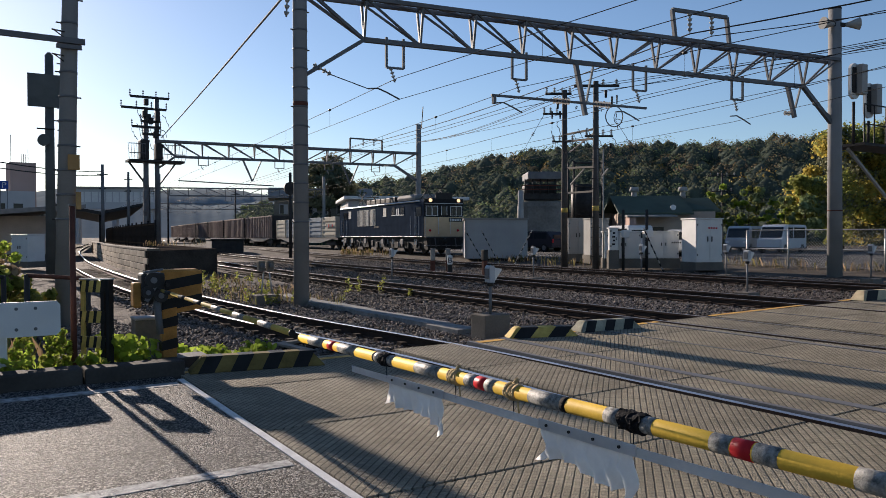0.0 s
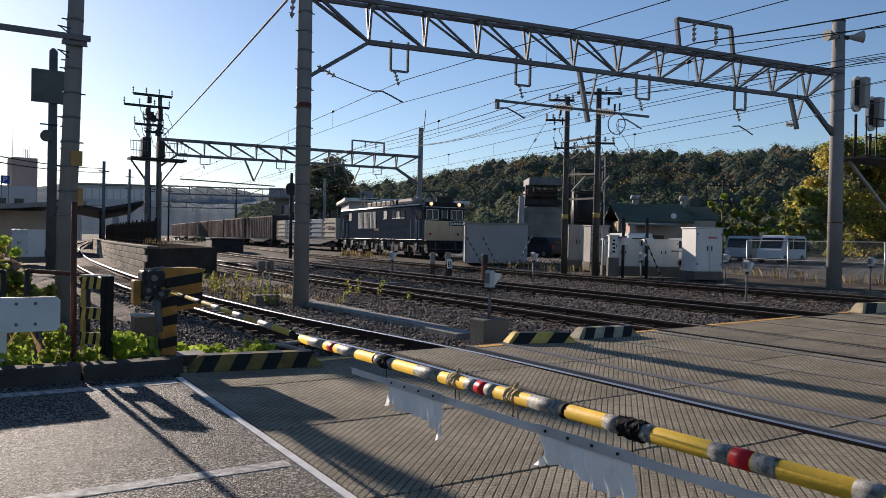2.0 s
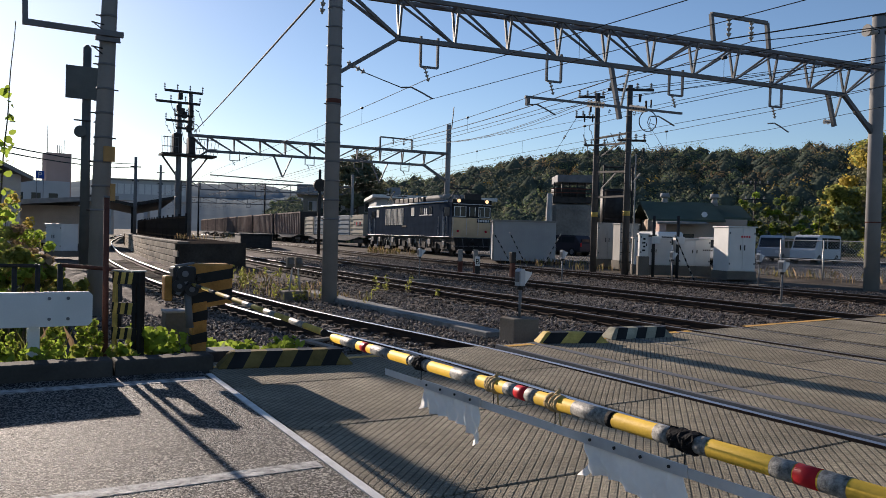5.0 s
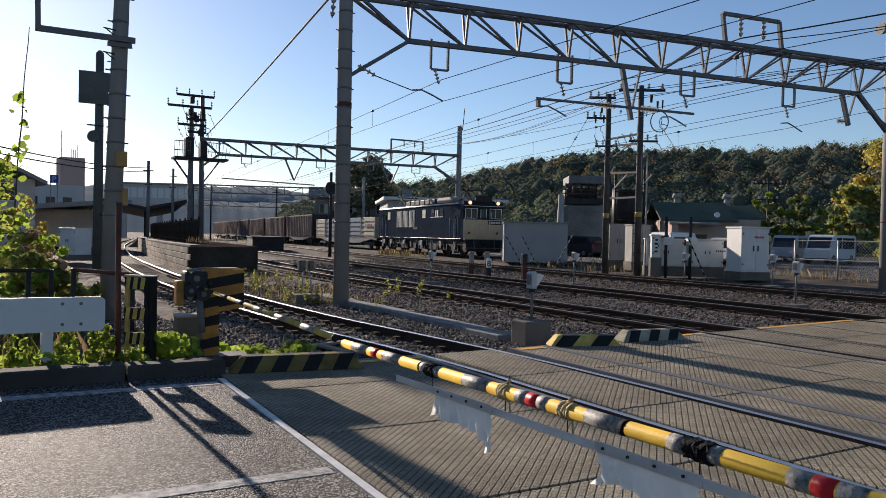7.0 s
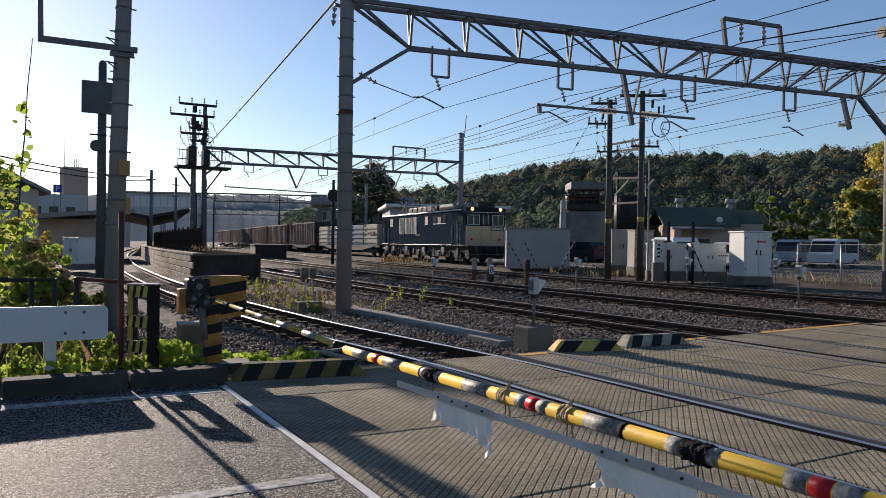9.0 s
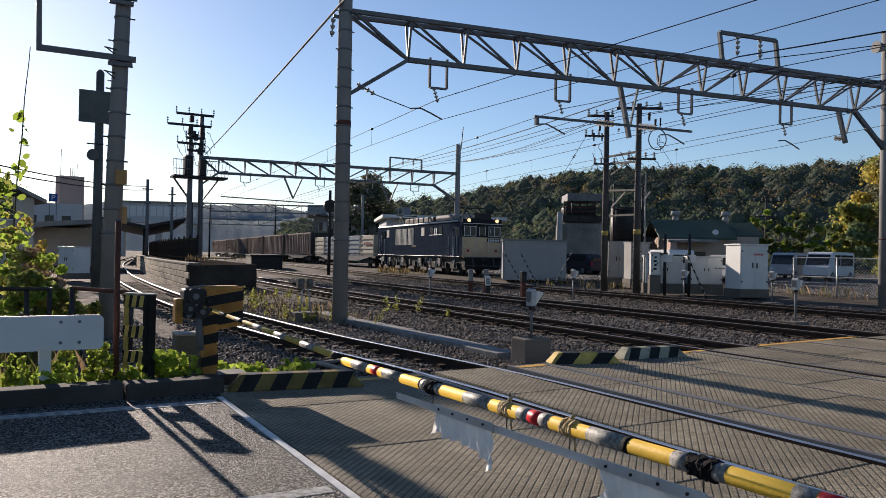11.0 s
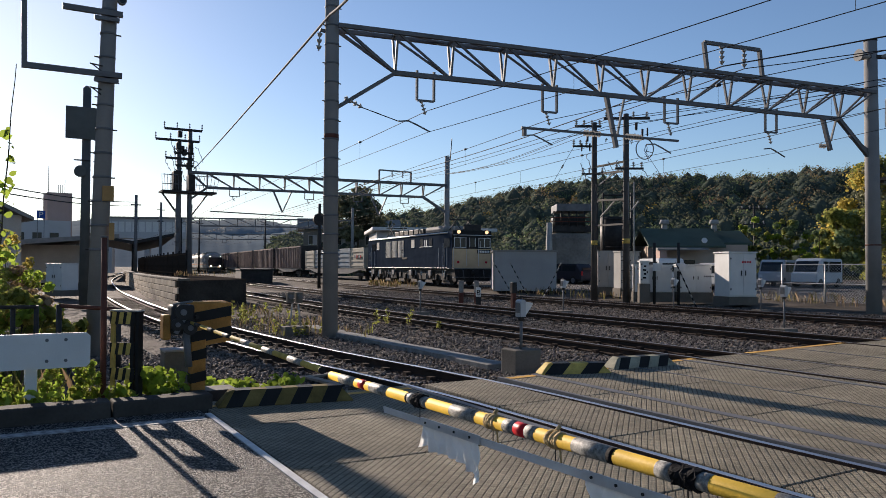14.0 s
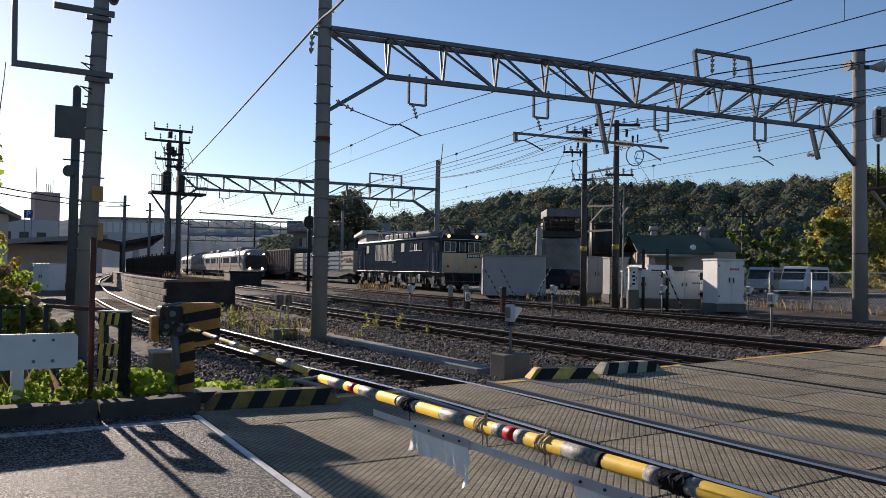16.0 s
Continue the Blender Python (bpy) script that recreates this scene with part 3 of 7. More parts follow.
def rail_posts():
    t = thing("rusty_post", "thin rust-red steel post with a capped top", "post", pose(0.95, 9.26, -0.1))
    rod("tube", M_RUST, t, (0, 0, 0), (-0.01, 0, 1.92), 0.034, 0.03)
    rod("cap", M_STEEL, t, (-0.01, 0, 1.92), (-0.01, 0, 1.94), 0.037)
    f = thing("pipe_fence", "low dark pipe fence among weeds and shrubs", "fence", pose(0, 13.5, 0))
    for z in (0.86, 0.42, 0.08):
        rod("rail", M_DARK, f, (-4.2, 0.2, z), (0.42, 0.0, z), 0.03)
    rod("rusty_rail", M_RUST, f, (0.7, -0.6, 0.9), (1.5, -0.9, 0.84), 0.032)
    rod("rusty_rail_post", M_DARK, f, (0.7, -0.6, -0.3), (0.7, -0.6, 0.92), 0.04)
    rod("rusty_rail_post", M_DARK, f, (1.5, -0.9, -0.3), (1.5, -0.9, 0.86), 0.04)
    for x in (-4.2, -2.9, -1.6, -0.5, 0.1, 0.42):
        rod("post", M_DARK, f, (x, 0.05, -0.3), (x, 0.05, 0.88), 0.036)
    s = thing("hazard_stand", "standing frame with yellow and black striped slats and a dark side", "hazard frame", pose(1.05, 9.3, 0, 0, 0, -40))
    for x in (0.0, 0.24):
        box("upright", M_OLD_Y if x == 0 else M_BLACK, s, x - 0.02, x + 0.02, -0.02, 0.02, -0.1, 1.0)
    box("side_panel", M_BLACK, s, 0.28, 0.32, -0.02, 0.08, -0.1, 1.0, 0.004)
    box("top_plate", M_CONC, s, -0.03, 0.33, -0.03, 0.09, 1.0, 1.015)
    for z in (0.24, 0.52, 0.86):
        slat = box("slat", M_BLACK, s, -0.02, 0.28, -0.03, -0.02, z, z + 0.13)
        for i in range(3):
            x = -0.01 + 0.09 * i
            part("stripe", prism_bm(bmesh.new(), [(x, z), (x + 0.05, z), (x + 0.07, z + 0.13), (x + 0.02, z + 0.13)], "y", -0.034, -0.029), M_OLD_Y, slat)


rail_posts()


def loose_planks():
    for x, y, yaw, n in ((2.3, 9.05, -32, 1.25), (2.05, 8.95, -75, 0.8), (3.4, 10.6, -80, 0.9), (4.0, 9.9, 15, 0.7)):
        p = thing("loose_plank", "weathered grey timber plank lying on the ballast", "plank", pose(x, y, -0.135, 2, 0, yaw), "loose planks")
        bm = box_bm(bmesh.new(), -0.06, 0.06, 0, n, 0, 0.035, 0.004)
        part("board", bm, mat("grey_timber", (0.3, 0.25, 0.2), 0.85, var=0.45, scale=6, fine=50, bump=0.4, per="object"), p)


loose_planks()


# ---- masts, portals and wires ----
M_MAST = mat("mast_concrete", (0.24, 0.235, 0.228), 0.85, var=0.2, scale=1.2, fine=30)


def pole(name, label, x, y, h, r0, r1, z=0.0, lean=(0, 0), group="", bands=(), steps=True):
    t = thing(name, label, "pole", pose(x, y, z), group)
    top = (lean[0], lean[1], h)
    rod("shaft", M_MAST, t, (0, 0, -0.4), top, r0, r1, 20)
    rod("cap", M_DARK, t, top, (top[0], top[1], h + 0.04), r1 + 0.01, seg=16)
    if steps:
        k = 0
        zz = 1.8
        while zz < h - 0.2:
            s = 1 if k % 2 else -1
            c = Vector(top) * (zz / h)
            rod("step_bolt", M_DARK, t, (c.x + s * r1 * 0.8, c.y, zz), (c.x + s * (r0 + 0.05), c.y, zz), 0.014, seg=6)
            rod("ring", M_STEEL, t, (c.x, c.y, zz - 0.02), (c.x, c.y, zz + 0.02), (r0 + (r1 - r0) * zz / h) + 0.008, seg=20)
            zz += 0.45
            k += 1
    for z0, z1, m in bands:
        c = Vector(top) * (z0 / h)
        rod("band", m, t, (c.x, c.y, z0), (c.x, c.y, z1), r0 + (r1 - r0) * z0 / h + 0.006, seg=20)
    return t


def truss(name, label, P, Q, z_top, z_bot, n, inset_l, inset_r, sec=0.09, width=0.42, braces=True):
    """Portal beam of two top chords, one bottom chord and slanting struts between two masts."""
    t = thing(name, label, "portal beam")
    P, Q = Vector((*P, 0)), Vector((*Q, 0))
    L = (Q - P).length
    d = (Q - P).normalized()
    s = Vector((-d.y, d.x, 0))

    def at(u, z, off=0.0):
        return P + d * u + s * off + Vector((0, 0, z))
    for off in (-width / 2, width / 2):
        part("top_chord", bar_bm(bmesh.new(), at(0.1, z_top, off), at(L - 0.1, z_top, off), sec), M_STEEL, t)
    part("bottom_chord", bar_bm(bmesh.new(), at(inset_l, z_bot), at(L - inset_r, z_bot), sec * 1.15), M_STEEL, t)
    w = (L - inset_l - inset_r) / n
    for i in range(n + 1):
        u = inset_l + i * w
        for off in (-width / 2, width / 2):
            part("upright", bar_bm(bmesh.new(), at(u, z_bot), at(u, z_top, off), sec * 0.55), M_STEEL, t)
        bar = bar_bm(bmesh.new(), at(u, z_top, -width / 2), at(u, z_top, width / 2), sec * 0.6)
        part("tie_plate", bar, M_STEEL, t)
        if i < n:
            back = i >= n / 2
            for off in (-width / 2, width / 2):
                a, b = (at(u, z_top, off), at(u + w, z_bot)) if not back else (at(u, z_bot), at(u + w, z_top, off))
                part("diagonal", bar_bm(bmesh.new(), a, b, sec * 0.5), M_STEEL, t)
            part("top_lacing", bar_bm(bmesh.new(), at(u, z_top, -width / 2), at(u + w, z_top, width / 2), sec * 0.35), M_STEEL, t)
    for off in (-width / 2, width / 2):
        part("diagonal", bar_bm(bmesh.new(), at(0.15, z_top, off), at(inset_l, z_bot), sec * 0.7), M_STEEL, t)
        part("diagonal", bar_bm(bmesh.new(), at(L - 0.15, z_top, off), at(L - inset_r, z_bot), sec * 0.5), M_STEEL, t)
    if braces:
        k = 0.95
        part("knee_brace", bar_bm(bmesh.new(), at(inset_l, z_bot), at(0.15, z_bot - k), sec * 0.9), M_STEEL, t)
        part("knee_brace", bar_bm(bmesh.new(), at(L - inset_r, z_bot), at(L - 0.15, z_bot - k - 0.2), sec * 1.2), M_STEEL, t)
    return t, at, L


def insulator(name, parent, a, b, r=0.045, n=4):
    bm = bmesh.new()
    a, b = Vector(a), Vector(b)
    rod_bm(bm, a, b, r * 0.3, seg=8)
    for i in range(n):
        c, e = a.lerp(b, (i + 0.25) / n), a.lerp(b, (i + 0.7) / n)
        rod_bm(bm, c, e, r, r * 0.55, 10)
    return part(name, bm, M_CONC, parent)


def hanger_frame(t, at, u, z_bot, wide=0.5, drop=0.6, tail=True):
    """U-shaped drop frame below the beam with an insulator for the wire."""
    for du in (0.0, wide):
        part("drop_bar", bar_bm(bmesh.new(), at(u + du, z_bot + 0.12), at(u + du, z_bot - drop), 0.055), M_STEEL, t)
    part("drop_bar", bar_bm(bmesh.new(), at(u, z_bot - drop), at(u + wide, z_bot - drop), 0.05), M_STEEL, t)
    if tail:
        insulator("insulator", t, at(u + wide * 0.25, z_bot - drop), at(u + wide * 0.5, z_bot - drop - 0.35), 0.06)


def portal_one():
    P, Q = (6.64, 16.95), (24.26, 14.40)
    pole("portal_mast", "tall grey concrete overhead-line mast with step bolts", P[0], P[1], 12.5, 0.185, 0.15, 0.02, (-0.02, 0), "overhead line masts", ((4.5, 4.62, M_RUST),))
    pole("portal_mast", "grey concrete overhead-line mast beside the chain-link fence", Q[0], Q[1], 8.66, 0.24, 0.195, 0.22, (-0.1, 0), "overhead line masts", ((2.05, 2.09, M_RUST),), False)
    t, at, L = truss("portal_beam", "grey lattice steel portal beam carrying the overhead wires", P, Q, 7.2, 6.26, 10, 1.57, 1.5, 0.1)
    for u, w in ((2.14, 0.45), (5.67, 0.43), (9.6, 0.46), (13.3, 0.44)):
        hanger_frame(t, at, u, 6.26, w, 0.62)
    for u, dz in ((7.64, 1.44), (15.6, 1.02)):
        part("drop_post", bar_bm(bmesh.new(), at(u, 6.3), at(u + 0.34, 6.26 - dz), 0.11), M_STEEL, t)
        part("drop_stay", bar_bm(bmesh.new(), at(u + 0.62, 6.3), at(u + 0.36, 6.26 - dz + 0.3), 0.05), M_CONC, t)
    insulator("insulator", t, at(15.5, 5.36), at(15.8, 5.36), 0.08, 2)
    fr = [(11.12, 7.26), (11.0, 8.1), (13.08, 8.1), (13.2, 7.26)]
    for (a, z0), (b, z1) in zip(fr, fr[1:]):
        part("top_frame", bar_bm(bmesh.new(), at(a, z0), at(b, z1), 0.1), M_STEEL, t)
    for u in (11.66, 12.5):
        insulator("insulator", t, at(u, 8.08), at(u, 7.5), 0.08)
    # registration arms
    part("steady_arm", bar_bm(bmesh.new(), at(5.05, 5.17), at(10.07, 5.15), 0.06), M_STEEL, t)
    part("steady_drop", bar_bm(bmesh.new(), at(5.13, 5.17), at(5.13, 4.95), 0.09), M_STEEL, t)
    for u0, u1 in ((6.95, 7.5), (8.3, 8.85)):
        insulator("insulator", t, at(u0, 5.16), at(u1, 5.16), 0.09, 6)
    for u, z in ((5.15, 4.97), (9.0, 4.98), (1.66, 5.08), (13.25, 5.12)):
        pts = [at(u, z), at(u + 0.26, z + 0.03), at(u + 0.5, z - 0.06), at(u + 0.82, z - 0.2)]
        bm = bmesh.new()
        for a, b in zip(pts, pts[1:]):
            rod_bm(bm, a, b, 0.02, seg=6)
        part("steady_arm", bm, M_STEEL, t)
    insulator("insulator", t, at(0.3, 5.55), at(0.75, 5.34), 0.07, 4)
    rod("stay_wire", M_WIRE, t, at(0.75, 5.34), at(1.66, 5.08), 0.012, seg=6)
    part("knee_brace", bar_bm(bmesh.new(), at(16.75, 5.75), at(17.9, 5.2), 0.06), M_STEEL, t)
    # cable bracket at the left mast
    part("bracket", bar_bm(bmesh.new(), at(-0.3, 7.1), at(0.1, 7.05), 0.07), M_STEEL, t)
    insulator("insulator", t, at(-0.3, 7.05), at(-0.33, 6.6), 0.07, 3)


portal_one()


def portal_two():
    P, Q = (11.3, 57.0), (31.65, 54.6)
    pole("portal_mast", "slim grey overhead-line mast behind the locomotive", Q[0], Q[1], 10.4, 0.25, 0.2, 0.25, (0.05, 0), "overhead line masts", (), False)
    t, at, L = truss("portal_beam", "distant grey lattice portal beam over the station throat", P, Q, 8.28, 7.22, 9, 1.4, 2.1, 0.16, 0.5)
    for u in (3.0, 8.6, 12.5, 16.4):
        hanger_frame(t, at, u, 7.25, 0.7, 0.6)
    fr = [(14.6, 8.3), (14.6, 9.25), (17.3, 9.2), (17.3, 8.3)]
    for (a, z0), (b, z1) in zip(fr, fr[1:]):
        part("top_frame", bar_bm(bmesh.new(), at(a, z0), at(b, z1), 0.11), M_STEEL, t)
    for u in (15.7, 16.6):
        insulator("insulator", t, at(u, 9.2), at(u, 8.7), 0.09)
    for u in (6.2, 13.9):
        part("drop_post", bar_bm(bmesh.new(), at(u, 7.2), at(u + 0.7, 5.6), 0.12), M_STEEL, t)
        part("drop_post", bar_bm(bmesh.new(), at(u + 1.4, 7.2), at(u + 0.7, 5.6), 0.09), M_STEEL, t)
    part("steady_arm", bar_bm(bmesh.new(), at(1.6, 5.5), at(8.5, 5.3), 0.08), M_STEEL, t)
    rod("aerial", M_DARK, t, at(L + 0.3, 10.4), at(L + 0.45, 12.2), 0.04, seg=6)
    # transformer tower at the platform end
    w = thing("transformer_tower", "twin-pole tower with crossarms, transformers and a caged platform", "utility tower", pose(11.15, 57.0, 0.0) @ Matrix.Diagonal((0.58, 1, 1, 1)))
    for x, h in ((-0.75, 10.6), (0.55, 11.4)):
        rod("pole", M_STEEL, w, (x, 0, 0), (x, 0, h), 0.36 if x < 0 else 0.3, 0.26, 14)
    box("platform", M_DARK, w, -2.9, 3.6, -0.8, 0.8, 6.72, 6.86)
    for x0, x1 in ((-2.9, -1.0), (1.0, 3.6)):
        for i in range(7):
            x = x0 + (x1 - x0) * i / 6
            rod("cage_bar", M_STEEL, w, (x, -0.8, 6.86), (x + (0.25 if x0 > 0 else -0.1), -0.8, 8.0), 0.025, seg=5)
        for z in (7.3, 7.95):
            rod("cage_rail", M_STEEL, w, (x0, -0.8, z), (x1, -0.8, z), 0.03, seg=5)
    for s in (-1, 1):
        part("bracket", bar_bm(bmesh.new(), (s * 2.7, 0, 6.7), (s * 0.6, 0, 5.0), 0.14), M_DARK, w)
    box("transformer", M_DARK, w, -1.5, -0.5, -0.5, 0.5, 6.9, 8.3, 0.08)
    box("transformer", M_DARK, w, 0.3, 1.1, -0.5, 0.5, 6.9, 8.1, 0.08)
    rnd = random.Random(8)
    for z, a, b in ((11.3, -2.6, 1.9), (10.5, -3.6, 1.6), (9.6, -1.4, 0.8), (9.2, -2.4, 0.9), (8.7, -1.2, 0.9)):
        arm = part("crossarm", bar_bm(bmesh.new(), (a, -0.25, z), (b, -0.25, z), 0.16), M_DARK, w)
        for k in range(4):
            x = a + (b - a) * k / 3
            insulator("insulator", arm, (x, -0.25, z), (x, -0.25, z + 0.5), 0.12, 3)
    for k in range(10):
        x, z = rnd.uniform(-2.8, 1.2), rnd.uniform(8.6, 10.6)
        bm = bmesh.new()
        p = Vector((x, -0.3, z))
        for i in range(6):
            q = p + Vector((rnd.uniform(0.05, 0.3), 0, rnd.uniform(-0.4, 0.05)))
            rod_bm(bm, p, q, 0.03, seg=5)
            p = q
        part("jumper_cable", bm, M_DARK, w)
    for k in range(8):
        x, z = rnd.uniform(-1.2, 0.8), rnd.uniform(8.4, 10.8)
        box("switchgear", M_DARK, w, x, x + 0.5, -0.45, -0.1, z, z + 0.45, 0.03)
    for k in range(5):
        box("control_box", M_STEEL, w, -1.25, -0.85, -0.6, -0.3, 1.4 + 0.9 * k, 2.0 + 0.9 * k, 0.03)
    # third and fourth portals, farther along the line
    for Pa, Qa, zt in (((22.8, 112.0), (44.5, 104.5), 8.3), ((31, 165), (58, 156), 8.2)):
        t3, at3, L3 = truss("portal_beam", "far lattice portal beam across the station tracks", Pa, Qa, zt, zt - 1.1, 8, 1.4, 1.4, 0.16, 0.5, False)
        for e in (Pa, Qa):
            pole("portal_mast", "far slim overhead-line mast", e[0], e[1], 10.0, 0.25, 0.2, 0.2, (0, 0), "overhead line masts", (), False)
        for u in (4, 9, 14, 18):
            hanger_frame(t3, at3, u, zt - 1.1, 0.8, 0.7)


portal_two()


def wire(name, label, pts, r=0.012, sag=0.0, group=""):
    cu = bpy.data.curves.new(name, "CURVE")
    cu.dimensions, cu.bevel_depth, cu.bevel_resolution = "3D", r, 1
    for a, b in zip(pts, pts[1:]):
        a, b = Vector(a), Vector(b)
        sp = cu.splines.new("POLY")
        n = 10 if sag else 1
        sp.points.add(n)
        for i in range(n + 1):
            p = a.lerp(b, i / n)
            sp.points[i].co = (p.x, p.y, p.z - 4 * sag * (i / n) * (1 - i / n), 1)
    cu.materials.append(M_WIRE)
    me = bpy.data.meshes.new_from_object(bpy.data.objects.new("tmp_curve", cu))
    ob = new(name, me)
    return tagged(ob, label, "wire", group)


def overhead():
    """Catenaries: beam point, a nearer point on the same wire, far end under the second portal."""
    for mid, close, x2 in (((9.04, 16.6, 5.40), (9.41, 7.2), 13.5), ((12.4, 16.12, 5.42), (13.3, 8.5), 19.0), ((16.37, 15.54, 5.38), (15.69, 9.04), 24.4), ((19.81, 15.04, 5.48), (18.5, 10.66), 28.2)):
        near = (mid[0] + (close[0] - mid[0]) * 4, mid[1] + (close[1] - mid[1]) * 4, mid[2])
        far, f2 = (x2 + 10, 165, 6.1), (x2, 56, 6.0)
        c = 0.54
        for name, label, dz, r, sag in (("messenger_wire", "dark sagging messenger wire above the tracks", 0.0, 0.0085, 0.06), ("contact_wire", "thin copper contact wire above the track", -c, 0.007, 0.0)):
            wire(name, label, [(p[0], p[1], p[2] + dz) for p in (near, mid, f2, far)], r, sag, "overhead wires")
        for a, b in ((near, mid), (mid, f2), (f2, far)):
            n = max(2, int(abs(b[1] - a[1]) / 5))
            for i in range(1, n):
                k = i / n
                p = Vector(a).lerp(Vector(b), k)
                top = p.z - 0.24 * k * (1 - k)
                wire("dropper", "thin dropper between messenger and contact wire", [(p.x, p.y, top), (p.x, p.y, p.z - c)], 0.004, 0, "overhead wires")
                if i % 2:
                    d = thing("wire_clamp", "small dark clamp on the messenger wire", "clamp", pose(p.x, p.y, top), "wire clamps")
                    rod("clamp", M_DARK, d, (0, -0.05, 0), (0, 0.05, 0), 0.035)
    for mid, close, x2, r in (((18.19, 15.28, 7.46), (18.82, 10.83), 26.6, 0.02), ((19.03, 15.16, 7.48), (20.1, 11.5), 27.4, 0.014), ((20.9, 14.9, 6.7), (20.8, 10.0), 28.6, 0.01)):
        near = (mid[0] + (close[0] - mid[0]) * 5, mid[1] + (close[1] - mid[1]) * 5, mid[2] + 0.1)
        wire("feeder_wire", "dark feeder cable over the portal beams", [near, mid, (x2, 55, 8.75), (x2 + 10, 165, 8.75)], r, 0.3, "feeder wires")
    cable = wire("stay_cable", "thick pale twisted stay cable from the tower past the mast", [(11.69, 56.7, 8.48), (6.41, 16.5, 7.34), (5.87, 13.3, 7.05)], 0.032, 0.06)
    cable.data.materials[0] = M_CONC


overhead()


# ---- trains ----
M_BLUE = mat("loco_blue", (0.034, 0.046, 0.066), 0.8, spec=0.0, var=0.25, scale=1.5, fine=30, bump=0.05)
M_CREAM = mat("loco_cream", (0.6, 0.42, 0.25), 0.6, spec=0.2, var=0.2, scale=2, fine=30, bump=0.05)
M_ROOF = mat("loco_roof_grey", (0.26, 0.25, 0.235), 0.75, 0.0, var=0.3, scale=2, fine=30)
M_LOUVRE = mat("pale_louvre", (0.55, 0.53, 0.47), 0.5, var=0.25, scale=4, fine=40)
M_RIM = mat("bright_gutter", (0.6, 0.6, 0.6), 0.5, 0.1, var=0.1)
M_GUTTER = mat("polished_gutter", (0.75, 0.74, 0.72), 0.32, 0.9, var=0.12, scale=3, fine=20, bump=0.1)
M_LAMP = glow("headlamp_warm", (1.0, 0.62, 0.32), 1.2)
M_LAMP2 = glow("headlamp_white", (1.0, 0.8, 0.5), 12.0)


def wheelset(name, parent, y, r=0.56, z=0.0):
    bm = bmesh.new()
    for x in (-0.6, 0.6):
        rod_bm(bm, (x - 0.07, y, r + z), (x + 0.07, y, r + z), r, seg=20)
    rod_bm(bm, (-0.6, y, r + z), (0.6, y, r + z), 0.09)
    return part(name, bm, M_DARK, parent)


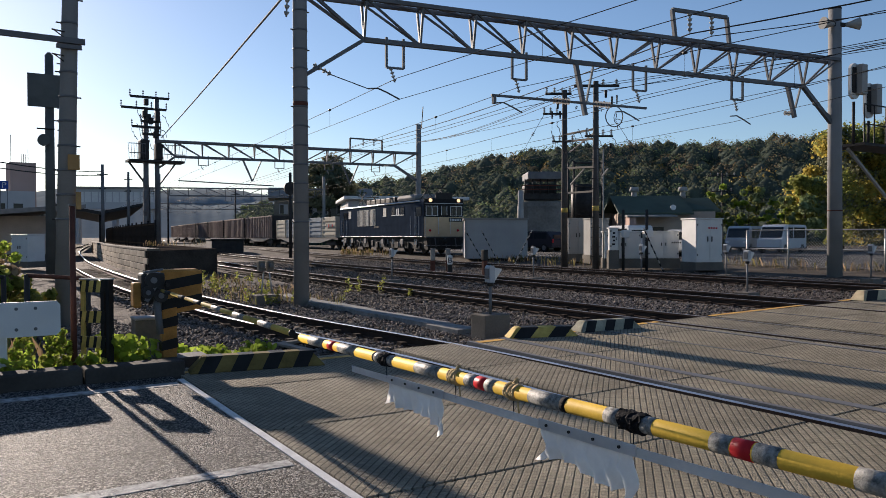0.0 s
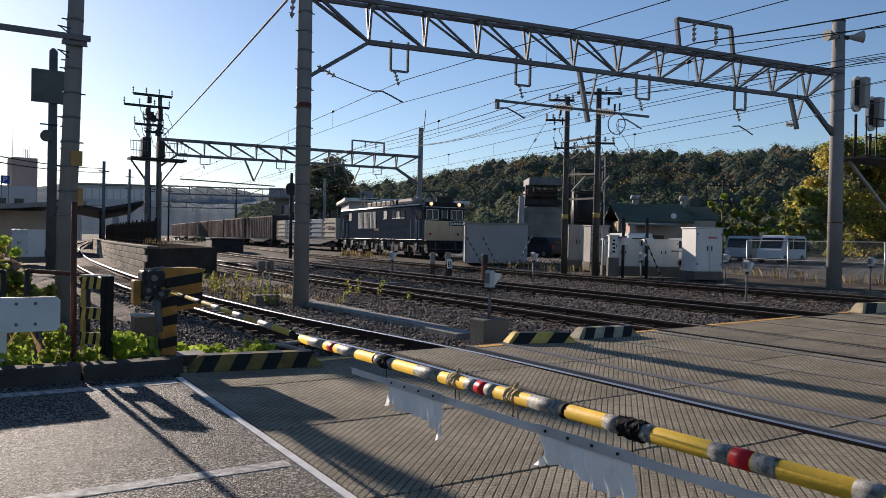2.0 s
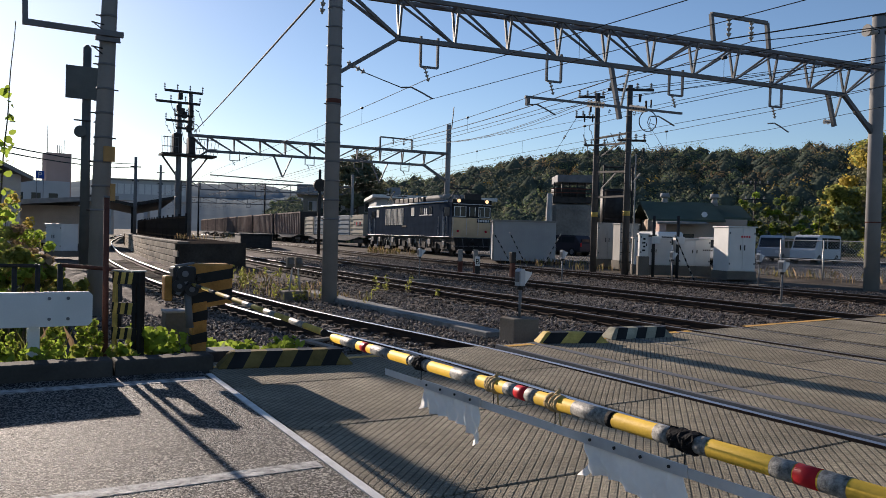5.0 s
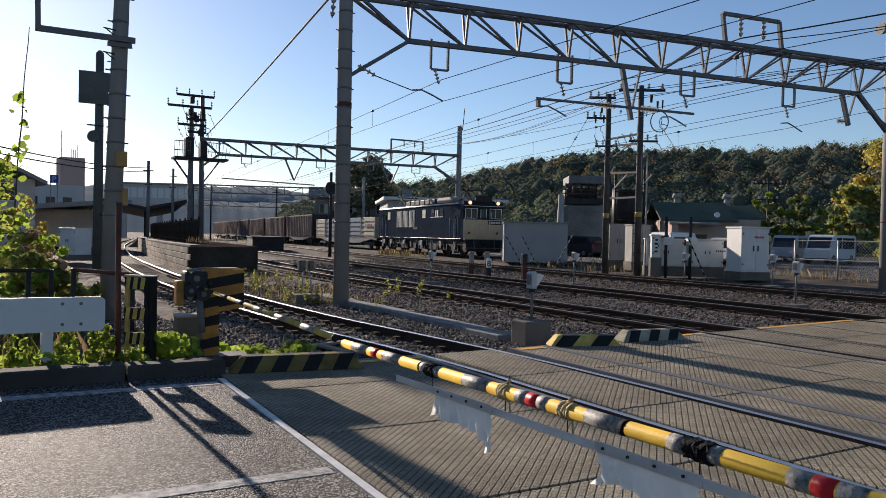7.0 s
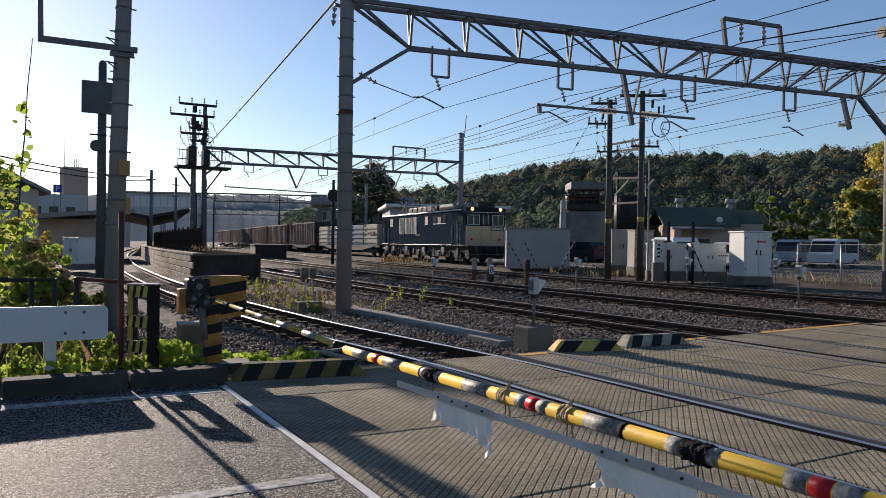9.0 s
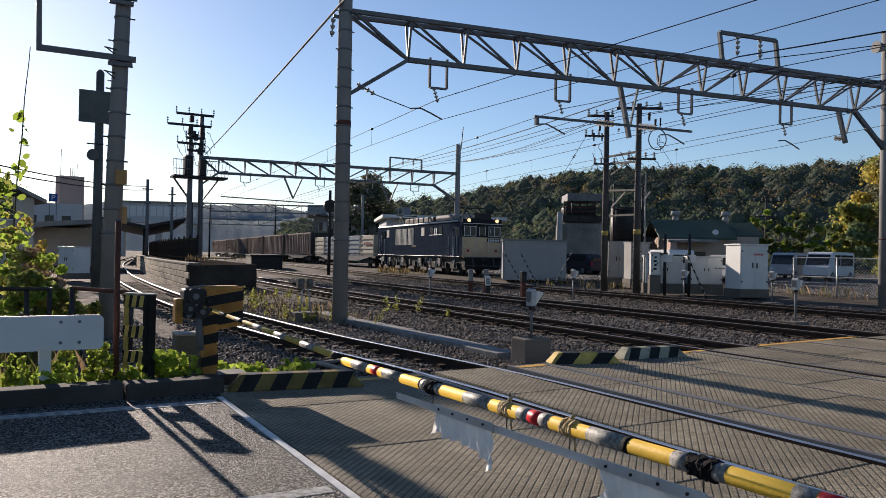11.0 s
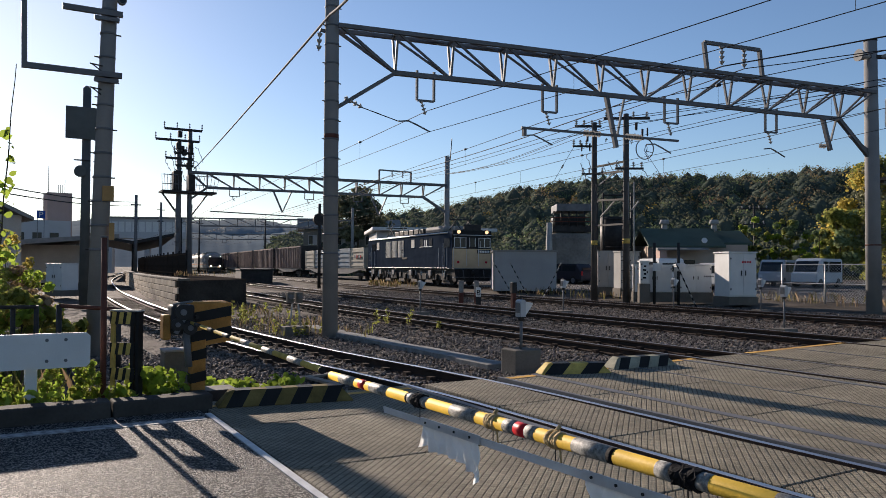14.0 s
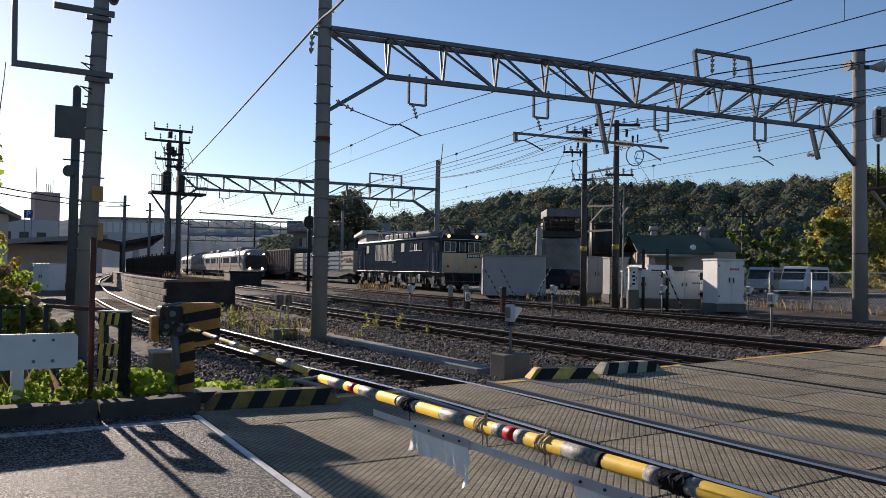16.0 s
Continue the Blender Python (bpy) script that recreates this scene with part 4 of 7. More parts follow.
def locomotive():
    a = math.degrees(math.atan2(track_x(5, 61) - track_x(5, 42), 19))
    t = thing("electric_locomotive", "dark blue electric locomotive with cream cab front, headlights lit", "locomotive", pose(track_x(5, 42) + 0.1, 42.0, 0.28, 0, 0, -a))
    W, L, z0, z1 = 1.42, 17.9, 1.12, 3.5
    prof = [(-W, z0), (W, z0), (W, z1 - 0.12), (W - 0.12, z1), (W * 0.5, z1 + 0.16), (-W * 0.5, z1 + 0.16), (-W + 0.12, z1), (-W, z1 - 0.12)]
    part("body", prism_bm(bmesh.new(), prof, "y", 0.02, L), M_BLUE, t)
    for s in (-1, 1):
        rod("gutter", M_GUTTER, t, (s * (W + 0.02), 0.7, z1 - 0.03), (s * (W + 0.02), L - 0.3, z1 - 0.03), 0.055, seg=8)
    face = box("cab_front", M_CREAM, t, -W + 0.02, W - 0.02, -0.06, 0.02, z0 + 0.02, 2.42, 0.02, "cream painted cab front")
    box("window_band", M_BLACK, t, -W + 0.02, W - 0.02, -0.06, 0.02, 2.43, z1 + 0.1, 0.02)
    box("cab_door", M_CREAM, face, -0.36, 0.36, -0.075, -0.058, 1.2, 2.42)
    for x0, x1 in ((-1.28, -0.46), (0.46, 1.28)):
        w = box("cab_window", M_GLASSD, t, x0, x1, -0.085, -0.06, 2.52, 3.12)
        for i in (0.0, 0.5, 1.0):
            xx = x0 + (x1 - x0) * i
            box("window_frame", M_RIM, w, xx - 0.02, xx + 0.02, -0.1, -0.084, 2.5, 3.14)
        for zz in (2.5, 3.12):
            box("window_frame", M_RIM, w, x0, x1, -0.1, -0.084, zz - 0.015, zz + 0.015)
    dw = box("door_window", M_GLASSD, t, -0.2, 0.2, -0.085, -0.06, 2.55, 3.1)
    for xx in (-0.2, 0.2):
        box("window_frame", M_RIM, dw, xx - 0.02, xx + 0.02, -0.1, -0.084, 2.53, 3.12)
    box("number_plate", M_BLACK, t, 0.35, 1.3, -0.078, -0.058, 2.12, 2.36)
    for i in range(7):
        box("plate_bar", M_RIM, t, 0.42 + 0.12 * i, 0.5 + 0.12 * i, -0.09, -0.077, 2.17, 2.31)
    for x in (-1.0, 1.0):
        lamp = rod("headlight_housing", M_DARK, t, (x, 0.1, 3.52), (x, -0.16, 3.5), 0.15, seg=16)
        rod("headlight", M_LAMP, lamp, (x, -0.16, 3.5), (x, -0.18, 3.5), 0.12, seg=16)
        rod("tail_lamp", M_RED, t, (x, -0.1, 1.55), (x, -0.05, 1.55), 0.08, seg=12)
    for x in (-0.42, 0.42):
        rod("front_hand_rail", M_RIM, t, (x, -0.13, 1.3), (x, -0.13, 2.4), 0.016, seg=6)
    for x in (-1.36, 1.36):
        rod("front_hand_rail", M_RIM, t, (x, -0.1, 1.2), (x, -0.1, 2.5), 0.018, seg=6)
    for z in (1.1, 0.55):
        box("front_step", M_STEEL, t, -1.4, 1.4, -0.32, -0.05, z, z + 0.05)
    for k in range(7):
        rod("air_hose", M_STEEL if k % 2 else M_DARK, t, (-1.1 + 0.36 * k, -0.26, 1.05), (-1.05 + 0.36 * k, -0.34, 0.5), 0.03, seg=6)
    for x in (-0.85, -0.2, 0.55):
        box("wiper", M_RIM, t, x, x + 0.02, -0.115, -0.1, 2.55, 2.95)
    rod("window_gutter", M_RIM, t, (-W + 0.05, -0.08, 3.3), (W - 0.05, -0.08, 3.3), 0.022, seg=6)
    for y in (3.6, 7.4, 11.2, 14.4, 16.2):
        box("side_gear_box", M_STEEL, t, -1.42, -1.3, y, y + 0.5, 0.62, 0.98, 0.02)
        rod("gear_pipe", M_RIM, t, (-1.4, y + 0.7, 0.35), (-1.4, y + 0.7, 0.9), 0.02, seg=6)
    rod("sill_line", M_RIM, t, (-W - 0.01, 0.3, 1.16), (-W - 0.01, L - 0.2, 1.16), 0.012, seg=6)
    box("front_board", M_DARK, t, -0.55, 0.65, -0.02, 0.12, 3.5, 4.0, 0.02)
    # side: louvres, windows, doors, logo shapes
    for x, s in ((-W, -1), (W, 1)):
        def sx(k):
            return sorted((x, x + s * k))
        for i in range(3):
            y = 9.0 + i * 1.45
            lo = box("louvre_panel", M_LOUVRE, t, *sx(0.03), y, y + 1.2, 1.95, 3.2)
            for k in range(4):
                box("louvre_slat", M_BLUE, lo, *sorted((x + s * 0.03, x + s * 0.045)), y + 0.28 * k + 0.12, y + 0.28 * k + 0.16, 1.97, 3.18)
        for y in (14.8, 6.7, 5.0, 3.3):
            w = box("side_window", M_LOUVRE if y > 6 else M_GLASSD, t, *sx(0.025), y, y + 0.62, 2.65, 3.2)
            box("window_frame", M_RIM, w, *sorted((x + s * 0.02, x + s * 0.035)), y - 0.03, y + 0.65, 2.6, 2.65)
        for y in (0.9, L - 1.5):
            box("cab_side_door", M_BLUE, t, *sx(0.02), y + 0.45, y + 1.05, z0 + 0.1, 3.1)
            box("cab_side_window", M_GLASSD, t, *sx(0.03), y - 0.6, y + 0.3, 2.5, 3.1)
            rod("hand_rail", M_RIM, t, (x + s * 0.06, y + 0.4, z0 + 0.1), (x + s * 0.06, y + 0.4, 2.8), 0.02, seg=6)
        for y, w in ((4.75, 0.14), (4.45, 0.2)):
            box("logo_bar", M_RIM, t, *sorted((x + s * 0.012, x + s * 0.024)), y - w, y, 2.62, 3.1)
        box("logo_bar", M_RIM, t, *sorted((x + s * 0.012, x + s * 0.024)), 4.1, 4.9, 2.6, 2.68)
        box("number_bar", M_BLACK, t, *sorted((x + s * 0.012, x + s * 0.024)), 8.3, 9.3, 1.78, 1.93)
    # roof gear
    box("roof_cover", M_ROOF, t, -0.85, 0.85, 2.6, 6.2, z1 + 0.1, z1 + 0.55, 0.2, "light grey roof cover")
    for i in range(6):
        box("resistor_box", M_DARK, t, -0.8, 0.8, 6.6 + i * 1.05, 7.5 + i * 1.05, z1 + 0.12, z1 + 0.5, 0.04)
    for y in (1.6, 14.6):
        for k in (-1, 1):
            part("pantograph_arm", bar_bm(bmesh.new(), (k * 0.5, y - 0.9, z1 + 0.25), (k * 0.5, y + 0.7, z1 + 1.15), 0.05), M_DARK, t)
            part("pantograph_arm", bar_bm(bmesh.new(), (k * 0.5, y + 0.9, z1 + 0.25), (k * 0.5, y - 0.7, z1 + 1.15), 0.05), M_DARK, t)
        rod("pantograph_bow", M_DARK, t, (-0.9, y, z1 + 0.9), (0.9, y, z1 + 0.9), 0.04)
        for k in (-0.5, 0.5):
            insulator("insulator", t, (k, y, z1 + 0.15), (k, y, z1 + 0.45), 0.12)
    # running gear
    for y in (1.3, 1.6, 5.4, 5.7, 6.6, 11.6, 12.0, 12.6, 16.4, 16.7):
        rod("foot_rung", M_RIM, t, (-1.36, y, 0.62), (-1.36, y, 0.98), 0.025, seg=6)
    for y in (0.75, 1.15, 2.1, L - 0.7, L - 2.0):
        rod("grab_rail", M_RIM, t, (-W - 0.05, y, 1.25), (-W - 0.05, y, 2.5), 0.018, seg=6)
    # Black here puts the contact shade under the body into the colour.
    box("underframe", M_BLACK, t, -1.22, 1.22, 0.3, L - 0.3, 0.35, z0)
    part("front_skirt", prism_bm(bmesh.new(), [(-1.3, 1.1), (1.3, 1.1), (1.2, 0.3), (-1.2, 0.3)], "y", -0.2, 0.3), M_DARK, t)
    rod("coupler", M_DARK, t, (0, -0.75, 0.85), (0, 0.2, 0.85), 0.16)
    for c in (2.9, 8.95, 15.0):
        b = box("bogie_frame", M_DARK, t, -1.15, 1.15, c - 1.9, c + 1.9, 0.4, 0.78, 0.05)
        for d in (-1.25, 1.25):
            wheelset("wheelset", b, c + d)
            for s in (-1.18, 1.18):
                box("axle_box", M_DARK, b, s - 0.1, s + 0.1, c + d - 0.16, c + d + 0.16, 0.45, 0.85, 0.02)
        for d in (-1.9, 0.0, 1.9):
            box("sand_box", M_BLACK, b, -1.32, -1.2, c + d - 0.09, c + d + 0.09, 0.35, 0.75, 0.02)
    return t


locomotive()

M_BROWN = mat("container_brown", (0.25, 0.185, 0.165), 0.8, var=0.35, scale=1.0, fine=20, per="object")
M_CREAMC = mat("container_cream", (0.45, 0.41, 0.33), 0.75, var=0.2, scale=1.0, fine=20)
M_BLUEC = mat("container_blue", (0.2, 0.25, 0.29), 0.75, var=0.2, scale=1.0, fine=20)


def wagon(y, length, kind):
    a = math.degrees(math.atan2(track_x(5, y + length) - track_x(5, y), length))
    t = thing("freight_wagon", {"brown": "freight wagon with tall brown ribbed sides", "flat": "dark flat wagon for freight containers"}[kind], "freight wagon", pose(track_x(5, y), y, 0.28, 0, 0, -a), "freight train wagons")
    box("floor_frame", M_DARK, t, -1.25, 1.25, 0.3, length - 0.3, 0.85, 1.05)
    part("side_sill", prism_bm(bmesh.new(), [(1.5, 0.95), (length - 1.5, 0.95), (length - 5, 0.55), (5, 0.55)], "x", -1.3, -1.2), M_STEEL, t)
    for c in (2.6, length - 2.6):
        b = box("bogie_frame", M_DARK, t, -1.1, 1.1, c - 1.3, c + 1.3, 0.35, 0.7, 0.05)
        for d in (-0.9, 0.9):
            wheelset("wheelset", b, c + d, 0.42)
    rod("coupler", M_DARK, t, (0, -0.4, 0.85), (0, 0.4, 0.85), 0.14)
    if kind == "brown":
        w = box("box_body", M_BROWN, t, -1.3, 1.3, 0.5, length - 0.5, 1.05, 3.45, 0.04)
        n = int(length / 0.85)
        for i in range(n):
            yy = 0.6 + (length - 1.3) * i / (n - 1)
            box("side_rib", M_BROWN, w, -1.4, -1.3, yy, yy + 0.14, 1.0, 3.45)
        box("top_rail", M_BROWN, w, -1.38, -1.28, 0.5, length - 0.5, 3.38, 3.52)
        box("end_rail", M_DARK, w, -1.3, 1.3, 0.42, 0.5, 1.0, 3.5)
    return t, a


def container(y, m, label, bars):
    a = math.degrees(math.atan2(track_x(5, y + 6) - track_x(5, y), 6))
    c = thing("freight_container", label, "container", pose(track_x(5, y), y, 0.28 + 1.05, 0, 0, -a), "containers on the flat wagon")
    box("shell", m, c, -1.22, 1.22, 0.05, 3.6, 0.0, 1.85, 0.03)
    for z in (0.2, 0.62, 1.04, 1.46):
        box("rib", m, c, -1.27, -1.22, 0.2, 3.45, z, z + 0.16)
    for yy in (0.05, 3.5):
        box("corner_post", m, c, -1.28, -1.2, yy, yy + 0.1, 0.0, 1.85)
    for i in range(6):
        if bars:
            box("printed_bar", (M_RED, M_BLUEC, M_DARK)[i % 3], c, -1.285, -1.27, 0.8 + 0.32 * i, 1.02 + 0.32 * i, 0.92, 1.2)


wagon(60.4, 20.4, "flat")
container(61.2, M_CREAMC, "cream freight container with ribs and small coloured print", True)
container(65.1, M_BLUEC, "blue and white freight container on a flat wagon", False)
container(69.0, M_CREAMC, "cream ribbed freight container on a flat wagon", True)
container(72.9, M_BLUEC, "blue freight container on a flat wagon", False)
container(76.8, M_CREAMC, "cream ribbed freight container on a flat wagon", False)
for i in range(7):
    wagon(81.6 + i * 14.8, 14.4, "brown")

M_EMU = mat("railcar_beige", (0.27, 0.26, 0.245), 0.6, 0.0, var=0.15, scale=1.0, fine=20, bump=0.03)
M_EMUR = mat("railcar_orange_line", (0.5, 0.2, 0.08), 0.4, var=0.15)
EMU = []


def railcar(lead):
    t = thing("passenger_railcar", "beige passenger railcar with dark window band" + (" and lit headlights" if lead else ""), "railcar", pose(track_x(4, 300), 300, 0.2), "passenger train cars")
    W, L = 1.45, 19.6
    prof = [(-W, 0.95), (W, 0.95), (W, 2.9), (W - 0.25, 3.4), (0.5, 3.66), (-0.5, 3.66), (-W + 0.25, 3.4), (-W, 2.9)]
    part("body", prism_bm(bmesh.new(), prof, "y", 0.25 if lead else 0.0, L), M_EMU, t)
    for s in (-1, 1):
        box("window_band", M_GLASSD, t, *sorted((s * W, s * (W + 0.012))), 1.6, L - 0.8, 1.95, 2.7)
        box("stripe", M_EMUR, t, *sorted((s * W, s * (W + 0.014))), 0.3, L, 1.5, 1.66)
        for y in (2.6, 9.4, 16.2):
            box("door", M_EMU, t, *sorted((s * W, s * (W + 0.02))), y, y + 1.3, 1.0, 2.85)
    if lead:
        nose = [(-W, 0.95), (W, 0.95), (W, 2.9), (W - 0.25, 3.4), (0.5, 3.62), (-0.5, 3.62), (-W + 0.25, 3.4), (-W, 2.9)]
        bm = bmesh.new()
        rings = [[bm.verts.new((x * k, y, 0.95 + (z - 0.95) * h)) for x, z in nose] for y, k, h in ((0.25, 1.0, 1.0), (-0.25, 0.97, 0.97), (-0.65, 0.9, 0.9), (-0.85, 0.8, 0.72))]
        for p, q in zip(rings, rings[1:]):
            for k in range(8):
                bm.faces.new((p[k], p[(k + 1) % 8], q[(k + 1) % 8], q[k]))
        bm.faces.new(rings[-1])
        part("nose", bm, M_EMU, t, "pale rounded nose")
        part("windscreen", prism_bm(bmesh.new(), [(-1.2, 1.25), (1.2, 1.25), (1.28, 2.3), (1.1, 2.85), (-1.1, 2.85), (-1.28, 2.3)], "y", -0.9, -0.6), M_GLASSD, t, "black glazed cab front")
        for x in (-0.74, 0.74):
            rod("headlight", M_LAMP2, t, (x, -0.96, 1.28), (x, -0.85, 1.28), 0.13, seg=14)
            rod("roof_headlight", M_LAMP2, t, (x * 1.2, -0.75, 3.0), (x * 1.2, -0.5, 3.0), 0.1, seg=14)
        part("front_skirt", prism_bm(bmesh.new(), [(-1.25, 0.95), (1.25, 0.95), (1.1, 0.25), (-1.1, 0.25)], "y", -0.2, 0.3), M_STEEL, t)
    box("roof_unit", M_ROOF, t, -0.9, 0.9, 4.5, 8.0, 3.5, 3.95, 0.1)
    box("roof_unit", M_ROOF, t, -0.9, 0.9, 12.0, 15.0, 3.5, 3.9, 0.1)
    box("underfloor_gear", M_DARK, t, -1.2, 1.2, 1.0, L - 1.0, 0.45, 0.95)
    for c in (2.8, L - 2.8):
        b = box("bogie_frame", M_DARK, t, -1.1, 1.1, c - 1.5, c + 1.5, 0.3, 0.6)
        for d in (-1.05, 1.05):
            wheelset("wheelset", b, c + d, 0.43)
    return t


for i in range(4):
    EMU.append(railcar(i == 0))


# ---- lineside: cabinets, signals, fences, vehicles ----
M_CONCW = mat("signal_case_grey", (0.4, 0.41, 0.42), 0.5, var=0.2, scale=6, fine=60)


def dwarf_signal(x, y, near=False):
    t = thing("ground_signal", "small white hooded ground signal on a post and concrete block", "ground signal", pose(x, y, gz(x), 0, 0, 0), "ground signals")
    box("foundation", M_CONCD, t, -0.24, 0.24, -0.2, 0.2, -0.25, 0.22 if near else -0.02, 0.015)
    rod("post", M_STEEL, t, (0, 0, 0.2 if near else -0.1), (0, 0, 0.72), 0.024)
    rod("collar", M_DARK, t, (0, 0, 0.66), (0, 0, 0.73), 0.05)
    pts = [(-0.055, 0.72), (0.035, 0.72), (0.035, 0.95), (0.02, 0.985), (-0.02, 0.99), (-0.055, 0.96)]
    part("lamp_case", prism_bm(bmesh.new(), pts, "y", -0.075, 0.075), M_CONCW, t)
    part("hood", prism_bm(bmesh.new(), [(0.035, 0.955), (0.17, 0.935), (0.17, 0.905), (0.035, 0.74)], "y", -0.07, 0.07), M_WHITE, t)
    rod("knob", M_DARK, t, (-0.01, 0, 0.99), (-0.01, 0, 1.02), 0.016)
    box("hinge", M_STEEL, t, -0.075, -0.06, -0.05, 0.05, 0.78, 0.94)


for x, y in ((6.98, 9.75), (11.65, 21.8), (15.75, 19.6), (15.9, 11.6), (22.6, 12.3), (21.2, 16.3), (19.6, 18.5)):
    dwarf_signal(x, y, y < 10)


M_CONCL = mat("old_grey_casting", (0.24, 0.235, 0.22), 0.8, var=0.45, scale=8, fine=60)


def small_posts():
    for x, y, h, letter in ((16.35, 27.0, 0.95, ""), (16.85, 26.6, 0.95, ""), (16.05, 25.2, 0.75, "B")):
        t = thing("marker_post", "short grey marker post beside the track" + (" with a white letter plate" if letter else ", red painted foot"), "marker post", pose(x, y, gz(x) - 0.17, 0, 0, -32), "marker posts")
        box("post", M_RUST if not letter else M_DARK, t, -0.1, 0.1, -0.07, 0.07, 0, h * 0.55, 0.01)
        box("face", M_CONCL if not letter else M_WHITE, t, -0.1, 0.1, -0.08, 0.06, h * 0.5, h, 0.03)
        if letter:
            cu = bpy.data.curves.new("letter", "FONT")
            cu.body, cu.size, cu.extrude, cu.align_x = letter, 0.3, 0.003, "CENTER"
            ob = new("letter", bpy.data.meshes.new_from_object(bpy.data.objects.new("letter_curve", cu)))
            ob.data.materials.append(M_BLACK)
            ob.parent, ob.matrix_basis = t, pose(0, -0.084, h * 0.6, 90)
        else:
            box("top_cap", M_CONC, t, -0.11, 0.11, -0.09, 0.07, h, h + 0.03)
    t = thing("track_lever_post", "stout rusty post with a dark top beside the rails", "post", pose(16.1, 22.9, gz(16) - 0.17))
    box("post", M_RUST, t, -0.08, 0.08, -0.07, 0.07, 0, 0.6, 0.01)
    box("top", M_DARK, t, -0.1, 0.1, -0.09, 0.09, 0.6, 1.0, 0.02)
    for x, y, dx in ((20.5, 29, -1.2), (21.3, 29, -1.1), (21.3, 28, 1.1), (22.6, 20.2, -1.1)):
        s = thing("striped_stick", "leaning black and white striped marker stick", "marker stick", pose(x, y, gz(x) - 0.17), "striped sticks")
        for i in range(14):
            a, b = Vector((dx * i / 14, 0, 1.7 * i / 14)), Vector((dx * (i + 1) / 14, 0, 1.7 * (i + 1) / 14))
            rod("segment", M_CONC if i % 2 else M_BLACK, s, a, b, 0.026, seg=8)
    t = thing("point_machine_signal", "weathered grey signal head on a forked post among weeds", "signal", pose(6.1, 17.9, 0.0))
    box("foundation", M_CONCD, t, -0.3, 0.3, -0.2, 0.2, -0.2, 0.06, 0.02)
    for k in (-0.06, 0.08):
        rod("leg", M_CONC, t, (k * 2.0, 0, 0.05), (k, 0, 0.62), 0.02)
    for k in (-0.12, 0.1):
        c = box("lamp_case", M_CONCD, t, k - 0.08, k + 0.08, -0.07, 0.09, 0.62, 0.88, 0.02)
        rod("lens_hood", M_STEEL, c, (k, -0.14, 0.77), (k, -0.05, 0.77), 0.055, 0.06, 12)
    t = thing("lineside_mast", "thin dark signal mast with a round dark disc", "signal mast", pose(17.3, 46.0, 0.1))
    rod("tube", M_DARK, t, (0, 0, 0), (0, 0, 5.4), 0.11, 0.09)
    rod("disc", M_DARK, t, (0, -0.15, 4.4), (0, 0.1, 4.4), 0.4, seg=20)
    # cable trough of concrete covers
    tr = thing("cable_trough", "line of grey concrete cable trough covers beside the track", "cable trough", kind="structure")
    me = mesh_of("cover", box_bm(bmesh.new(), -0.22, 0.22, 0.01, 0.99, -0.2, 0.0, 0.01), M_CONCL)
    for i in range(9):
        c = new("cover", me)
        c.parent = tr
        c.matrix_basis = pose(6.95 + (0.06 if i % 3 else 0.0), 10.3 + i, 0.0 - 0.05, 0, 0.6 * (i % 2), 1.5 - 0.8 * (i % 3))


small_posts()


def cabinet(name, label, x, y, w, d, h, yaw, plinth=0.3, doors=2, m=None, cat="cabinet"):
    t = thing(name, label, cat, pose(x, y, gz(x) - 0.06, 0, 0, yaw), "lineside cabinets")
    box("plinth", M_CONCD, t, -0.04, w + 0.04, -0.04, d + 0.04, 0, plinth, 0.01)
    body = box("body", m or M_WHITE, t, 0, w, 0, d, plinth, plinth + h, 0.015)
    box("roof", m or M_WHITE, t, -0.04, w + 0.04, -0.05, d + 0.04, plinth + h, plinth + h + 0.05, 0.01)
    for i in range(doors):
        a, b = w * i / doors + 0.025, w * (i + 1) / doors - 0.025
        dr = box("door", m or M_WHITE, t, a, b, -0.02, 0.0, plinth + 0.05, plinth + h - 0.05, 0.006)
        hx = b - 0.07 if i == 0 else a + 0.05
        box("handle", M_DARK, dr, hx, hx + 0.03, -0.05, -0.02, plinth + h * 0.48, plinth + h * 0.6)
        for z in (0.15, 0.85):
            box("hinge", M_STEEL, dr, (a if i == 0 else b - 0.05), (a + 0.05 if i == 0 else b), -0.035, -0.02, plinth + h * z, plinth + h * z + 0.07)
    return t


YAW = -32
c1 = cabinet("relay_cabinet", "tall white steel relay cabinet on a concrete plinth", 23.16, 19.15, 1.1, 1.05, 1.62, -20, 0.3)
for i in range(4):
    box("faded_mark", M_RED, c1, 0.5 + 0.1 * i, 0.56 + 0.1 * i, -0.03, -0.021, 1.55, 1.62)
c2 = cabinet("relay_cabinet", "low white steel cabinet with two doors and small black print", 23.0, 21.4, 1.25, 0.8, 1.05, YAW, 0.4)
for i in range(5):
    box("printed_bar", M_DARK, c2, 0.95 + 0.08 * i, 1.0 + 0.08 * i, -0.03, -0.021, 1.0, 1.06)
cabinet("relay_cabinet", "low white steel cabinet with two doors", 21.8, 22.5, 1.4, 0.8, 1.05, YAW, 0.4)
c4 = cabinet("control_box", "narrow white control box on a post with black marks", 21.55, 22.05, 0.34, 0.3, 0.85, YAW, 0.75, 1)
for i in range(4):
    box("printed_bar", M_BLACK, c4, 0.1 + 0.03 * (i % 2), 0.22, -0.035, -0.021, 0.95 + 0.15 * i, 1.02 + 0.15 * i)
cabinet("relay_cabinet", "large grey steel relay cabinet behind the twin poles", 24.71, 28.08, 0.95, 0.9, 1.7, YAW + 10, 0.4, 2, M_CONC)
